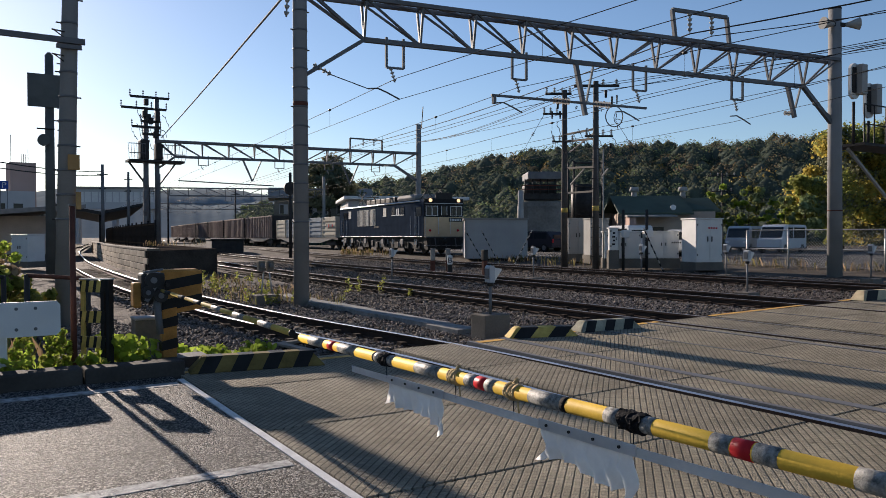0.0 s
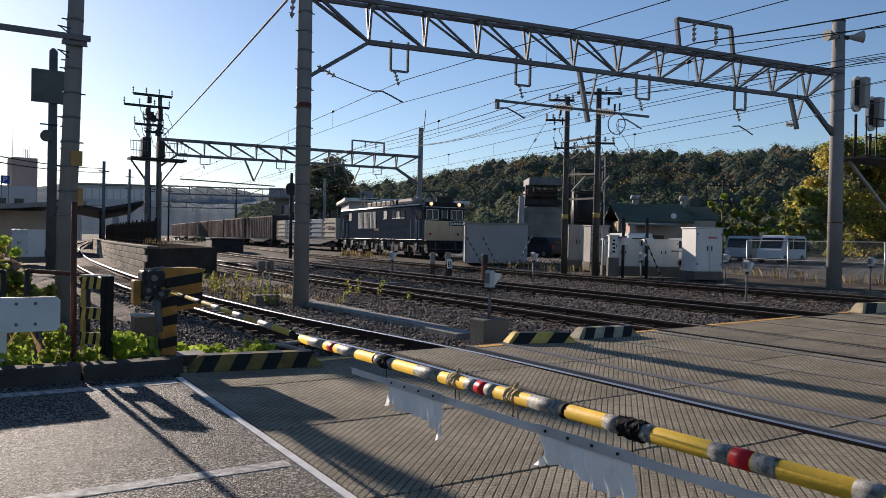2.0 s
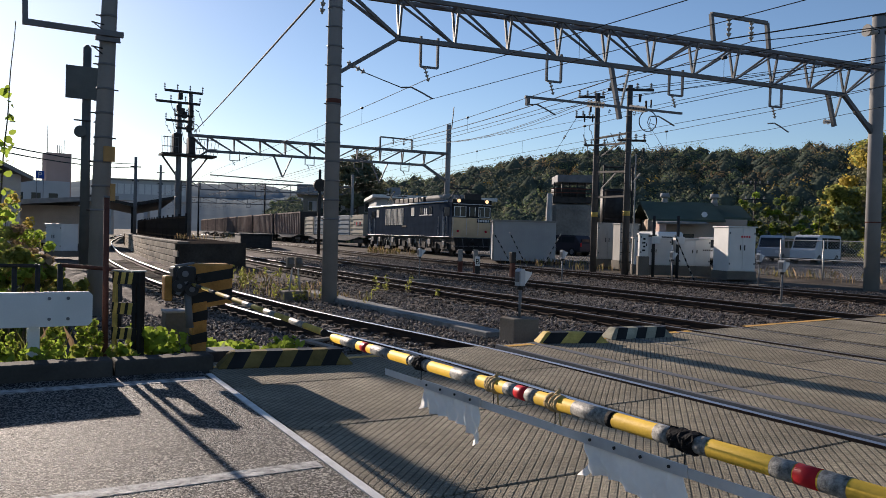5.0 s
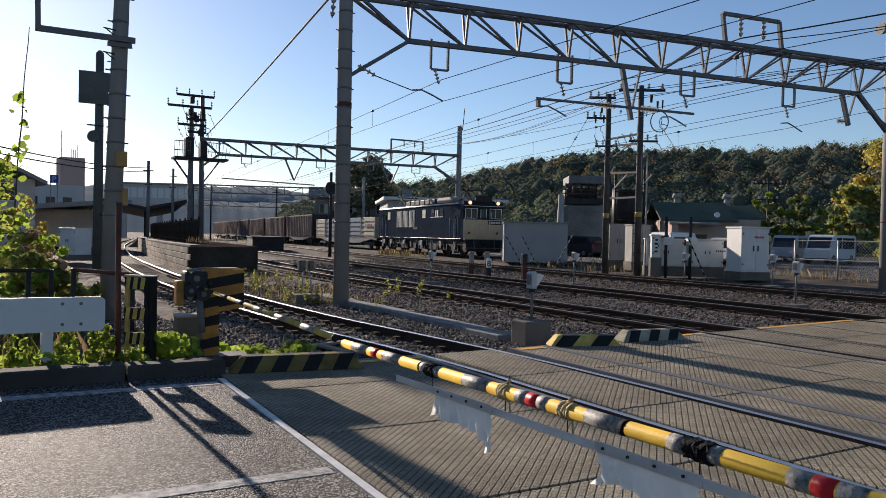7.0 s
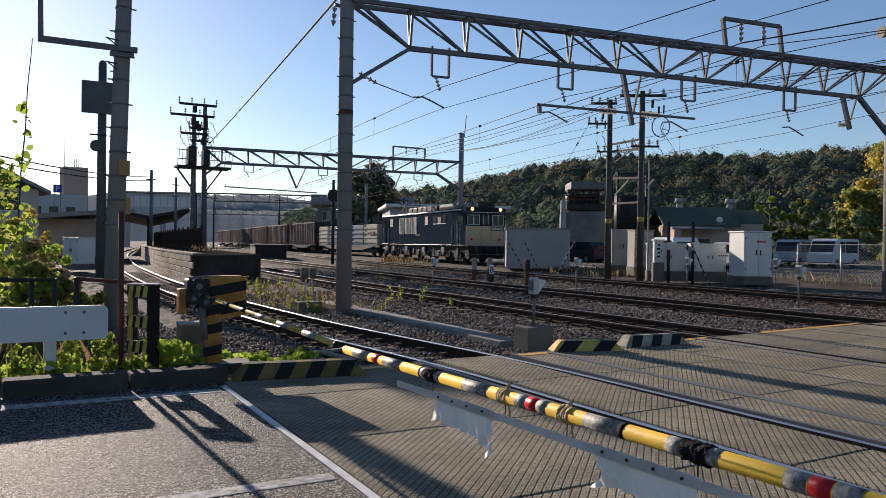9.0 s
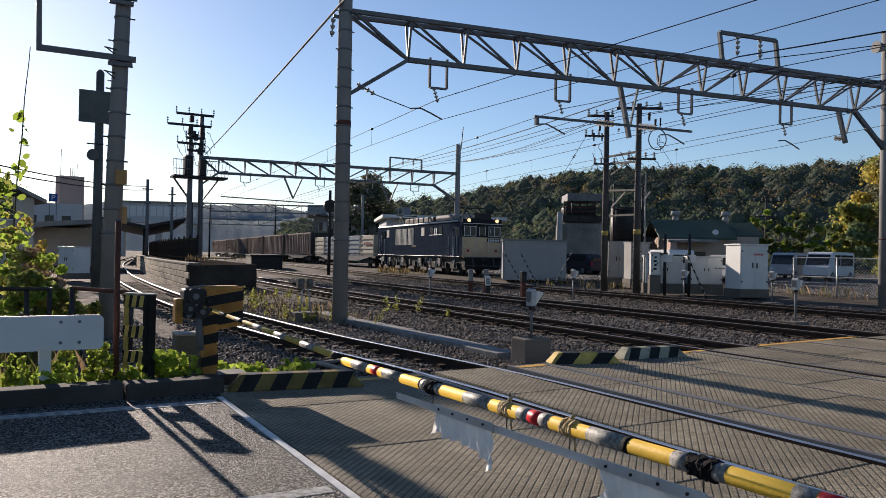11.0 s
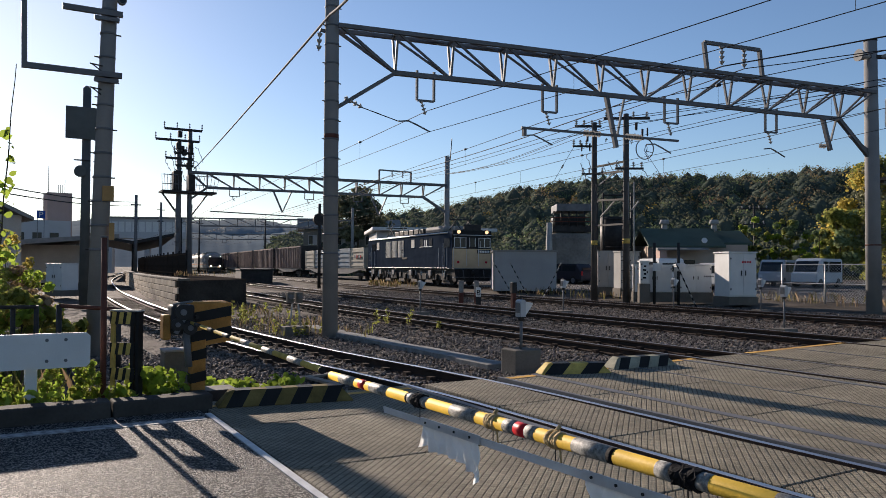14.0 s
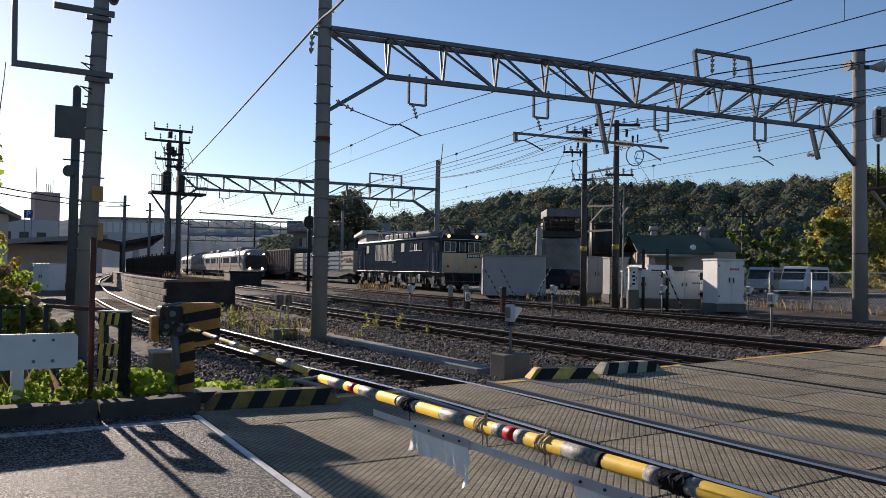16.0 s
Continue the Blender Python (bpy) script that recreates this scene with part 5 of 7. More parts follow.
cabinet("relay_cabinet", "large grey steel relay cabinet beside the twin poles", 24.23, 26.02, 0.9, 0.9, 1.65, YAW + 10, 0.4, 2, M_CONC)
for x, y in ((22.0, 21.75), (22.63, 21.1)):
    t = thing("slim_post", "dark slim post carrying small grey boxes", "post", pose(x, y, 0.2), "slim posts")
    rod("tube", M_DARK, t, (0, 0, -0.2), (0, 0, 2.3), 0.06)
    box("junction_box", M_WHITE, t, -0.16, 0.16, -0.2, -0.06, 1.2, 1.5, 0.02)


M_POLE = mat("weathered_dark_pole", (0.085, 0.08, 0.076), 0.75, 0.1, var=0.35, scale=2, fine=40)


def twin_poles():
    P = [(22.3, 25.6, 7.88), (21.8, 23.1, 7.78)]
    t = thing("twin_pole_structure", "pair of dark utility poles joined by crossarms with insulators", "utility poles")
    for i, (x, y, h) in enumerate(P):
        p = rod("pole", M_POLE, t, (x, y, 0), (x, y, h), 0.15, 0.11, 14)
        rod("yellow_band", M_OLD_Y, p, (x, y, 2.5), (x, y, 2.7), 0.142, seg=14)
    a, b = Vector((22.3, 25.6, 0)), Vector((21.8, 23.1, 0))
    s = Vector((0.85, -0.53, 0))

    def arm(c, u0, u1, z, w=0.1):
        p, q = c + s * u0 + Vector((0, 0, z)), c + s * u1 + Vector((0, 0, z))
        m = part("crossarm", bar_bm(bmesh.new(), p, q, w), M_DARK, t)
        for k in range(4):
            e = p.lerp(q, (k + 0.2) / 3.4)
            insulator("insulator", m, e, e + Vector((0, 0, 0.28)), 0.07, 3)
    arm(a, -0.85, 0.3, 7.72)
    arm(b, -0.9, 0.95, 7.6)
    arm(a, -0.95, 0.0, 6.84, 0.08)
    arm(b, -0.45, 0.7, 5.55, 0.08)
    arm(a, -0.55, 0.4, 5.62, 0.07)
    for za, zb in ((5.92, 5.85), (5.62, 5.45), (4.45, 4.3), (3.35, 3.3)):
        part("tie_beam", bar_bm(bmesh.new(), a + Vector((0, 0, za)), b + Vector((0, 0, zb)), 0.08), M_POLE, t)
    for (p, z0), (q, z1) in (((0.15, 3.7), (0.6, 4.3)), ((1.12, 3.85), (1.3, 4.15)), ((0.1, 5.1), (0.9, 5.7))):
        part("diagonal_stay", bar_bm(bmesh.new(), a.lerp(b, p) + Vector((0, -0.1, z0)), a.lerp(b, q) + Vector((0, -0.1, z1)), 0.05), M_CONC, t)
    for k, (u, z, w, h) in enumerate(((0.35, 7.4, 0.16, 0.3), (0.6, 7.15, 0.12, 0.3), (-0.35, 7.3, 0.14, 0.26), (0.55, 5.25, 0.12, 0.2), (-0.6, 6.95, 0.1, 0.34), (-0.25, 6.95, 0.1, 0.34), (0.8, 7.2, 0.09, 0.34))):
        c = (b if u > 0 else a) + s * u + Vector((0, -0.08, z))
        rod("hanging_fuse", M_DARK, t, c, c + Vector((0, 0, -h)), w * 0.4, w * 0.3, 8)
    for p, q in ((a + s * -0.9 + Vector((0, 0, 6.8)), a + s * -2.4 + Vector((0, 0, 4.2))), (b + s * 0.8 + Vector((0, 0, 6.2)), b + s * 2.6 + Vector((0, 0, 3.4)))):
        rod("guy_wire", M_WIRE, t, p, q, 0.009, seg=5)
        insulator("insulator", t, p.lerp(q, 0.3), p.lerp(q, 0.36), 0.06, 2)
    bm = bmesh.new()
    c = b + s * 0.75 + Vector((0, 0, 6.35))
    pts = [c + s * (0.35 * math.cos(k * 0.3)) + Vector((0, 0, 0.42 * math.sin(k * 0.3))) for k in range(22)]
    for k in range(21):
        rod_bm(bm, pts[k], pts[k + 1], 0.022, seg=6)
    bmesh.ops.remove_doubles(bm, verts=bm.verts, dist=0.02)
    part("cable_loop", bm, M_DARK, t)
    for k in (-0.12, 0.12):
        rod("conduit", M_CONC, t, b + s * (k + 0.12) + Vector((0, -0.1, 0)), b + s * (k + 0.12) + Vector((0, -0.1, 5.0)), 0.03, seg=8)
    for k in range(12):
        box("ladder_bolt", M_DARK, t, b.x - 0.25, b.x + 0.25, b.y - 0.02, b.y + 0.02, 0.6 + k * 0.4, 0.63 + k * 0.4)
    rnd = random.Random(5)
    for k in range(22):
        p = a.lerp(b, rnd.random()) + s * rnd.uniform(-0.9, 0.9) + Vector((0, 0, rnd.uniform(4.6, 7.7)))
        bm = bmesh.new()
        for i in range(6):
            q = p + s * rnd.uniform(-0.06, 0.14) + Vector((0, 0, rnd.uniform(-0.25, 0.06)))
            rod_bm(bm, p, q, 0.014, seg=5)
            p = q
        part("jumper_cable", bm, M_DARK, t)
    for z, dx in ((7.8, 14), (7.7, 13), (7.5, 12)):
        wire("power_line", "thin dark power line from the twin poles", [(22.0, 24.6, z), (22 + dx * 1.2, -30, z + 1.5)], 0.012, 0.5, "power lines")
        wire("power_line", "thin dark power line from the twin poles", [(22.0, 24.6, z), (31.5, 54.5, 9.2)], 0.012, 0.4, "power lines")


twin_poles()


def signals_right():
    """Two colour-light signals seen from behind on a bracket platform."""
    t = thing("signal_gantry", "bracket platform with two grey oval signal heads beside the mast", "signal gantry", pose(26.55, 17.0, 0.1))
    rod("mast", M_MAST, t, (5.5, -1.5, -0.2), (5.5, -1.5, 7.5), 0.16)
    box("deck", M_DARK, t, 0.15, 5.6, -2.2, -0.9, 4.55, 4.65)
    for x in (0.2, 0.85, 1.6, 2.4, 3.4):
        rod("rail_post", M_DARK, t, (x, -2.15, 4.6), (x, -2.15, 6.0), 0.025, seg=6)
    for z in (5.3, 6.0):
        rod("hand_rail", M_DARK, t, (0.2, -2.15, z), (4.5, -2.15, z), 0.025, seg=6)
    part("stay", bar_bm(bmesh.new(), (0.3, -1.5, 4.5), (5.4, -1.5, 1.2), 0.09), M_CONC, t)
    for x, z in ((0.05, 6.2), (1.0, 5.6)):
        pts = [(x + 0.28 * math.cos(k * 6.2832 / 18), z + 0.62 + (0.35 if math.sin(k * 6.2832 / 18) > 0 else -0.35) + 0.28 * math.sin(k * 6.2832 / 18)) for k in range(18)]
        h = part("signal_head", prism_bm(bmesh.new(), pts, "y", -1.9, -1.8), M_WHITE, t)
        box("back_case", M_CONC, h, x + 0.02, x + 0.36, -2.15, -1.9, z + 0.15, z + 1.2, 0.02)
        box("back_door", M_DARK, h, x - 0.2, x + 0.02, -1.95, -1.9, z + 0.2, z + 1.1, 0.02)
        rod("bracket", M_DARK, t, (x, -1.85, z - 0.1), (x, -1.85, 4.6), 0.05)
    sp = thing("loudspeaker_pair", "pair of grey horn loudspeakers on the mast", "loudspeaker", pose(24.17, 14.25, 8.35, 0, 0, -28))
    for k in (-1, 1):
        rod("horn", M_CONC, sp, (k * 0.18, 0, 0), (k * 0.62, -0.1, 0.02), 0.05, 0.2, 14)
    box("bracket", M_DARK, sp, -0.2, 0.2, -0.05, 0.05, -0.06, 0.06)


signals_right()


def chain_fence():
    t = thing("chain_link_fence", "silver chain-link fence on thin posts above dry grass", "fence")
    x0, y0, y1 = 26.8, 19.6, -6.0
    m = mat("galvanised_wire", (0.4, 0.4, 0.39), 0.45, 0.6, var=0.15)
    n = 14
    for i in range(n + 1):
        y = y0 + (y1 - y0) * i / n
        rod("post", m, t, (x0, y, 0.1), (x0, y, 1.7), 0.03, seg=8)
    for z in (1.68, 0.95):
        rod("rail", m, t, (x0, y0, z), (x0, y1, z), 0.022, seg=6)
    bm = bmesh.new()
    k = y1 - 1.4
    while k < y0:
        for s in (1, -1):
            a, b = (k, 0.3), (k + 1.35, 1.65)
            if s < 0:
                a, b = (k, 1.65), (k + 1.35, 0.3)
            rod_bm(bm, (x0, a[0], a[1]), (x0, b[0], b[1]), 0.0045, seg=3)
        k += 0.12
    part("mesh", bm, m, t)["kind"] = "stuff"


chain_fence()


def vehicle(name, label, p, yaw, color, L=3.9, W=1.65, Hh=1.9, van=True):
    m = mat("car_paint_" + color, {"white": (0.62, 0.63, 0.64), "silver": (0.42, 0.44, 0.46), "blue": (0.2, 0.36, 0.55), "dark": (0.04, 0.04, 0.05)}[color], 0.25, 0.1, var=0.06, bump=0)
    t = thing(name, label, name, pose(p[0], p[1], gz(p[0]) - 0.06, 0, 0, yaw), "parked vehicles")
    if van:
        side = [(-L / 2, 0.35), (L / 2, 0.35), (L / 2, 1.0), (L / 2 - 0.25, 1.05), (L / 2 - 0.75, Hh - 0.08), (L / 2 - 0.95, Hh), (-L / 2 + 0.12, Hh), (-L / 2, Hh - 0.15)]
        glass = [(0.25, 1.08, 1.05, Hh - 0.2), (-L / 2 + 0.3, 0.1, 1.05, Hh - 0.2)]
    else:
        side = [(-L / 2, 0.4), (L / 2, 0.4), (L / 2, 0.75), (L / 2 - 0.1, 0.9), (L / 2 - 1.0, 1.0), (L / 2 - 1.6, Hh - 0.05), (L / 2 - 1.9, Hh), (-L / 2 + 0.5, Hh - 0.03), (-L / 2 + 0.05, 1.0)]
        glass = [(-0.2, 0.75, 1.02, Hh - 0.15), (-L / 2 + 0.5, -0.3, 1.02, Hh - 0.15)]
    bm = prism_bm(bmesh.new(), side, "y", -W / 2, W / 2)
    bmesh.ops.bevel(bm, geom=bm.edges[:], offset=0.05, segments=2, affect="EDGES")
    part("body", bm, m, t)
    for s in (-1, 1):
        for a, b, z0, z1 in glass:
            box("side_window", M_GLASSD, t, a, b, *sorted((s * W / 2, s * (W / 2 + 0.012))), z0, z1)
    x = L / 2 - (0.5 if van else 1.3)
    part("windscreen", prism_bm(bmesh.new(), [(x - 0.12, Hh - 0.18), (x + 0.25 + 0.02, 1.1), (x + 0.25, 1.06), (x - 0.2, Hh - 0.18)], "y", -W / 2 + 0.12, W / 2 - 0.12), M_GLASSD, t)
    box("rear_window", M_GLASSD, t, -L / 2 - 0.012, -L / 2 + 0.05, -W / 2 + 0.2, W / 2 - 0.2, 1.08, Hh - 0.3)
    for xx in (-L / 2 + 0.75, L / 2 - 0.7):
        for s in (-1, 1):
            w = rod("wheel", M_BLACK, t, (xx, s * (W / 2 - 0.2), 0.32), (xx, s * (W / 2 + 0.01), 0.32), 0.32, seg=20)
            rod("rim", M_STEEL, w, (xx, s * (W / 2), 0.32), (xx, s * (W / 2 + 0.02), 0.32), 0.19, seg=14)
    for s in (-1, 1):
        box("headlight", M_RIM, t, L / 2 - 0.03, L / 2 + 0.015, *sorted((s * 0.5, s * 0.75)), 0.68, 0.86)
        box("tail_light", M_RED, t, -L / 2 - 0.015, -L / 2 + 0.03, *sorted((s * 0.6, s * 0.76)), 0.7, 1.0)
    box("bumper", M_DARK, t, -L / 2 - 0.04, L / 2 + 0.04, -W / 2 + 0.06, W / 2 - 0.06, 0.3, 0.42, 0.03)


vehicle("van", "white parked minivan behind the chain-link fence", (48.94, 33.00), 192, "white", 4.4, 1.7, 2.0)
vehicle("van", "silver parked van facing away behind the fence", (50.16, 36.96), 200, "silver", 4.2, 1.7, 1.95)
vehicle("car", "white parked hatchback beside the shed", (46.15, 55.00), 110, "white", 4.1, 1.7, 1.55, False)
vehicle("car", "small light blue parked car", (44.27, 52.00), 95, "blue", 3.5, 1.5, 1.45, False)
vehicle("car", "dark parked car in the shade of the shed", (38.06, 46.87), 100, "dark", 4.2, 1.7, 1.6, False)
vehicle("car", "white parked car between the cabinets", (33.76, 35.40), 100, "white", 4.1, 1.7, 1.5, False)
vehicle("car", "silver parked car behind the white cabinets", (35.05, 29.89), 80, "silver", 4.1, 1.7, 1.6, False)
vehicle("van", "white parked van near the trees", (36.69, 35.94), 70, "white")


# ---- buildings ----
M_SHEETW = mat("white_corrugated_sheet", (0.36, 0.37, 0.37), 0.5, var=0.15, scale=1.0, fine=20)
M_GREENROOF = mat("green_roof_sheet", (0.075, 0.1, 0.075), 0.8, spec=0.1, var=0.3, scale=0.5, fine=10)
M_TANWALL = mat("tan_wall", (0.4, 0.32, 0.26), 0.8, var=0.2, scale=0.6, fine=15)
M_PINK = mat("pinkish_render", (0.42, 0.3, 0.26), 0.85, var=0.12, scale=0.3, fine=8)
M_PALE = mat("pale_grey_wall", (0.45, 0.45, 0.45), 0.85, var=0.15, scale=0.3, fine=8)
M_OLDWALL = mat("sooty_concrete", (0.24, 0.225, 0.2), 0.9, var=0.65, scale=0.35, fine=6)


def parking_lot():
    bm = bmesh.new()
    bm.faces.new([bm.verts.new((x, y, 0.235)) for x, y in ((27.5, 8), (75, 8), (75, 62), (34, 62), (31, 40), (27.5, 34))])
    tagged(part("parking_lot", bm, M_ASPHALT), "worn grey asphalt parking lot behind the fence", "parking lot", kind="structure")


parking_lot()


def shed():
    t = thing("storage_shed", "white corrugated metal storage shed beside the track", "shed", pose(23.24, 34.90, 0.22, 0, 0, -32))
    W = 3.4
    box("body", M_SHEETW, t, 0.0, W, 0, 5.5, 0, 2.15)
    box("roof", M_ROOF, t, -0.08, W + 0.08, -0.1, 5.6, 2.15, 2.24)
    for i in range(26):
        box("rib", M_SHEETW, t, i * W / 25 - 0.02, i * W / 25 + 0.02, -0.025, 0, 0.05, 2.13)
    box("corner_post", M_ROOF, t, -0.04, 0.04, -0.04, 0.0, 0, 2.15)


shed()


def tank_tower():
    x, y = 39.45, 48.36
    t = thing("concrete_bunker_tower", "old sooty concrete loading tower with rusty top gear", "tower", pose(x, y, 0.25, 0, 0, -30))
    box("drum", M_OLDWALL, t, -1.7, 1.75, -1.6, 1.6, 0.0, 4.1, 0.5)
    rod("corner_pipe", M_CONC, t, (-1.75, -1.5, 0), (-1.75, -1.5, 4.8), 0.28, 0.22)
    box("dark_top", M_DARK, t, -1.5, 1.6, -1.5, 1.5, 4.1, 4.6)
    for i in range(6):
        rod("post", M_DARK, t, (-1.4 + i * 0.6, -1.5, 4.5), (-1.4 + i * 0.6, -1.5, 5.7), 0.06)
    box("machinery", M_DARK, t, -1.3, 1.2, -1.0, 1.2, 4.6, 5.4, 0.2)
    box("roof_sheet", M_STEEL, t, -1.2, 1.7, -1.7, 1.6, 5.7, 6.3, 0.05)
    for z in (4.9, 5.2):
        rod("hand_rail", M_RUST, t, (-1.7, -1.65, z), (1.8, -1.65, z), 0.04, seg=6)
    u = thing("silo_frame", "dark steel frame and silo behind the twin poles", "silo", pose(45.32, 49.42, 0.25, 0, 0, -30))
    rod("silo", M_DARK, u, (0, 0, 2.2), (0, 0, 5.6), 1.2, seg=20)
    for x0 in (-1.2, 1.2):
        for y0 in (-1.2, 1.2):
            rod("leg", M_DARK, u, (x0, y0, 0), (x0, y0, 7.6), 0.09)
    for z in (3, 5.4, 7.4):
        rod("beam", M_DARK, u, (-1.2, -1.2, z), (1.2, -1.2, z), 0.07)
    box("lower_hall", M_OLDWALL, u, -2.5, 3.5, 1.5, 4, 0, 3.2)


tank_tower()


def house():
    t = thing("green_roofed_house", "low house with a green gabled roof and tan walls", "house", pose(46.30, 41.74, 0.25, 0, 0, -35))
    box("wall", M_TANWALL, t, -2.6, 4.2, 0, 8, 0, 3.1)
    part("roof", prism_bm(bmesh.new(), [(-0.6, 3.0), (3.6, 4.55), (8.6, 3.0), (8.6, 2.85), (3.6, 4.35), (-0.6, 2.85)], "x", -3.4, 2.4), M_GREENROOF, t)
    part("roof", prism_bm(bmesh.new(), [(1.5, 3.3), (4.6, 4.4), (8.8, 3.1), (8.8, 2.95), (1.5, 3.1)], "x", 2.4, 5.0), M_GREENROOF, t)
    part("porch_roof", prism_bm(bmesh.new(), [(-2.0, 2.75), (0.1, 2.9), (0.1, 2.77), (-2.0, 2.62)], "x", -3.0, 0.8), M_ROOF, t)
    box("porch_wall", M_PINK, t, -2.8, -2.3, -1.8, 0, 0, 2.65)
    w = box("window", M_GLASSD, t, -1.4, 0.2, -0.03, 0.0, 0.9, 1.9)
    box("frame", M_WHITE, w, -1.45, 0.25, -0.05, -0.03, 0.84, 0.9)
    for x in (-1.4, 2.6):
        v = rod("roof_ventilator", M_CONC, t, (x, 3.6, 4.3), (x, 3.6, 4.9), 0.28, 0.22)
        rod("cowl", M_CONC, v, (x, 3.6, 4.9), (x, 3.6, 5.25), 0.42, 0.34)
    rod("aerial_disc", M_WHITE, t, (0.8, -0.55, 3.4), (0.8, -0.62, 3.42), 0.22)
    g = thing("long_grey_shed", "long pale-roofed hall behind the locomotive", "hall", pose(43.20, 81.39, 0.2, 0, 0, -20))
    box("wall", M_PALE, g, -5, 9, 0, 12, 0, 5.6)
    box("roof", mat("pale_sheet_roof", (0.6, 0.6, 0.58), 0.6, var=0.15, scale=0.5, fine=10), g, -5.6, 9.6, -1.2, 13, 5.6, 6.0, 0.05)
    for i in range(6):
        box("window", M_GLASSD, g, -4.5 + i * 2.2, -3.1 + i * 2.2, -0.05, 0, 3.2, 4.8)
    g = thing("apartment_block", "grey block with small windows beyond the freight train", "building", pose(50.44, 115.77, 0.2, 0, 0, -20))
    box("wall", M_OLDWALL, g, -9, 6, 0, 10, 0, 7.5)
    part("roof", prism_bm(bmesh.new(), [(-1, 7.4), (11, 7.4), (8, 9.2), (1.5, 9.2)], "x", -10, 7), M_ROOF, g)
    for r in range(2):
        for i in range(6):
            w = box("window", M_PALE, g, -8.2 + i * 2.3, -6.8 + i * 2.3, -0.06, 0, 2.0 + r * 2.8, 3.6 + r * 2.8)
            box("pane", M_GLASSD, w, -8.1 + i * 2.3, -7.5 + i * 2.3, -0.08, -0.06, 2.1 + r * 2.8, 3.5 + r * 2.8)


house()


M_STATION = mat("weathered_station_wall", (0.5, 0.45, 0.4), 0.9, var=0.4, scale=0.5, fine=12)


def station_side():
    # platform beside the curving track
    p = thing("platform", "old stone-faced station platform with weedy end wall", "platform", kind="structure")
    ys = [32.6 + 3 * i for i in range(20)]
    bm = bmesh.new()
    sec = []
    for y in ys:
        l, r = track_x(1, y) + 1.75, 8.55 + bend(y) * 1.05 + 0.02 * (y - 32)
        sec.append([bm.verts.new(q) for q in ((l, y, -0.25), (l, y, 0.88), (r, y, 0.95), (r, y, -0.25))])
    for a, b in zip(sec, sec[1:]):
        for i in range(3):
            bm.faces.new((a[i], a[i + 1], b[i + 1], b[i]))
    bm.faces.new(sec[0])
    # The end wall's shade is put into the core's dark colour.
    part("core", bm, mat("shaded_platform_wall", (0.06, 0.05, 0.042), 0.95, var=0.6, scale=1.2, fine=14, bump=0.8, dist=0.03, spec=0.0), p)
    # Pale facing stone, its colour raised for the sun along this side.
    me = mesh_of("facing_stone", box_bm(bmesh.new(), -0.06, 0.0, 0.01, 1.19, 0.01, 0.265, 0.012), mat("platform_stone", (0.42, 0.35, 0.265), 0.85, var=0.35, scale=1.5, fine=30, bump=0.4, per="object"))
    for r in range(4):
        for i in range(34):
            y = 32.7 + (i + 0.5 * (r % 2)) * 1.2
            s = new("facing_stone", me)
            s.parent = p
            s.matrix_basis = pose(track_x(1, y) + 1.75, y, -0.24 + 0.28 * r, 0, 0, -math.degrees(math.atan(track_x(1, y + 1) - track_x(1, y))))
    for i in range(40):
        y = 32.6 + i * 1.4
        s = box("edge_coping", M_CONCD, p, 0, 0.5, 0, 1.38, 0, 0.1, 0.015)
        s.matrix_basis = pose(track_x(1, y) + 1.68, y, 0.88, 0, 0, -math.degrees(math.atan((track_x(1, y + 1.4) - track_x(1, y)) / 1.4)))
    f = thing("platform_fence", "dark post and panel fence along the platform", "fence")
    fm = mat("black_fence_paint", (0.03, 0.028, 0.026), 0.95, spec=0.0, var=0.4)
    me = mesh_of("picket", box_bm(bmesh.new(), -0.02, 0.02, -0.035, 0.035, 0, 1.2, 0.005), fm)
    for i in range(22):
        y = 40.4 + 2.6 * i
        x = track_x(1, y) + 3.2
        rod("post", fm, f, (x, y, 0.85), (x, y, 2.3), 0.05, seg=8)
        if i:
            y2 = y - 2.6
            for z in (1.1, 2.1):
                part("rail", bar_bm(bmesh.new(), (track_x(1, y2) + 3.2, y2, z), (x, y, z), 0.05, 0.07), fm, f)
            for k in range(11):
                yy = y2 + 2.6 * (k + 0.5) / 11
                o = new("picket", me)
                o.parent = f
                o.matrix_basis = pose(track_x(1, yy) + 3.2, yy, 0.98)
    # Dark end of a second platform, built here as a plain girder block.
    b = thing("second_platform_end", "dark end of a second platform beside the tracks", "girder", pose(17.9, 64.00, 0.0, 0, 0, -12))
    box("girder", M_DARK, b, -0.7, 1.9, 0, 10, 0.05, 1.15, 0.04)
    box("flange", M_DARK, b, -0.8, 2.0, -0.1, 10, 1.15, 1.25)
    # far platforms, canopies and the footbridge
    c = thing("platform_canopy", "dark butterfly station canopy on steel posts", "canopy", pose(13.5, 100, 0.0, 0, 0, -8))
    part("roof", prism_bm(bmesh.new(), [(-5, 5.4), (0, 4.5), (5, 5.6), (5, 5.3), (0, 4.1), (-5, 5.1)], "y", 0, 60), M_DARK, c)
    for i in range(8):
        rod("post", M_DARK, c, (0, 2 + i * 8, 0), (0, 2 + i * 8, 4.4), 0.14)
    c = thing("station_building", "hazy station building with a curved canopy roof", "station building", pose(3.97, 68.13, 0.0, 0, 0, 3))
    box("wall", M_STATION, c, -9, 2.2, 4, 40, 0, 3.2)
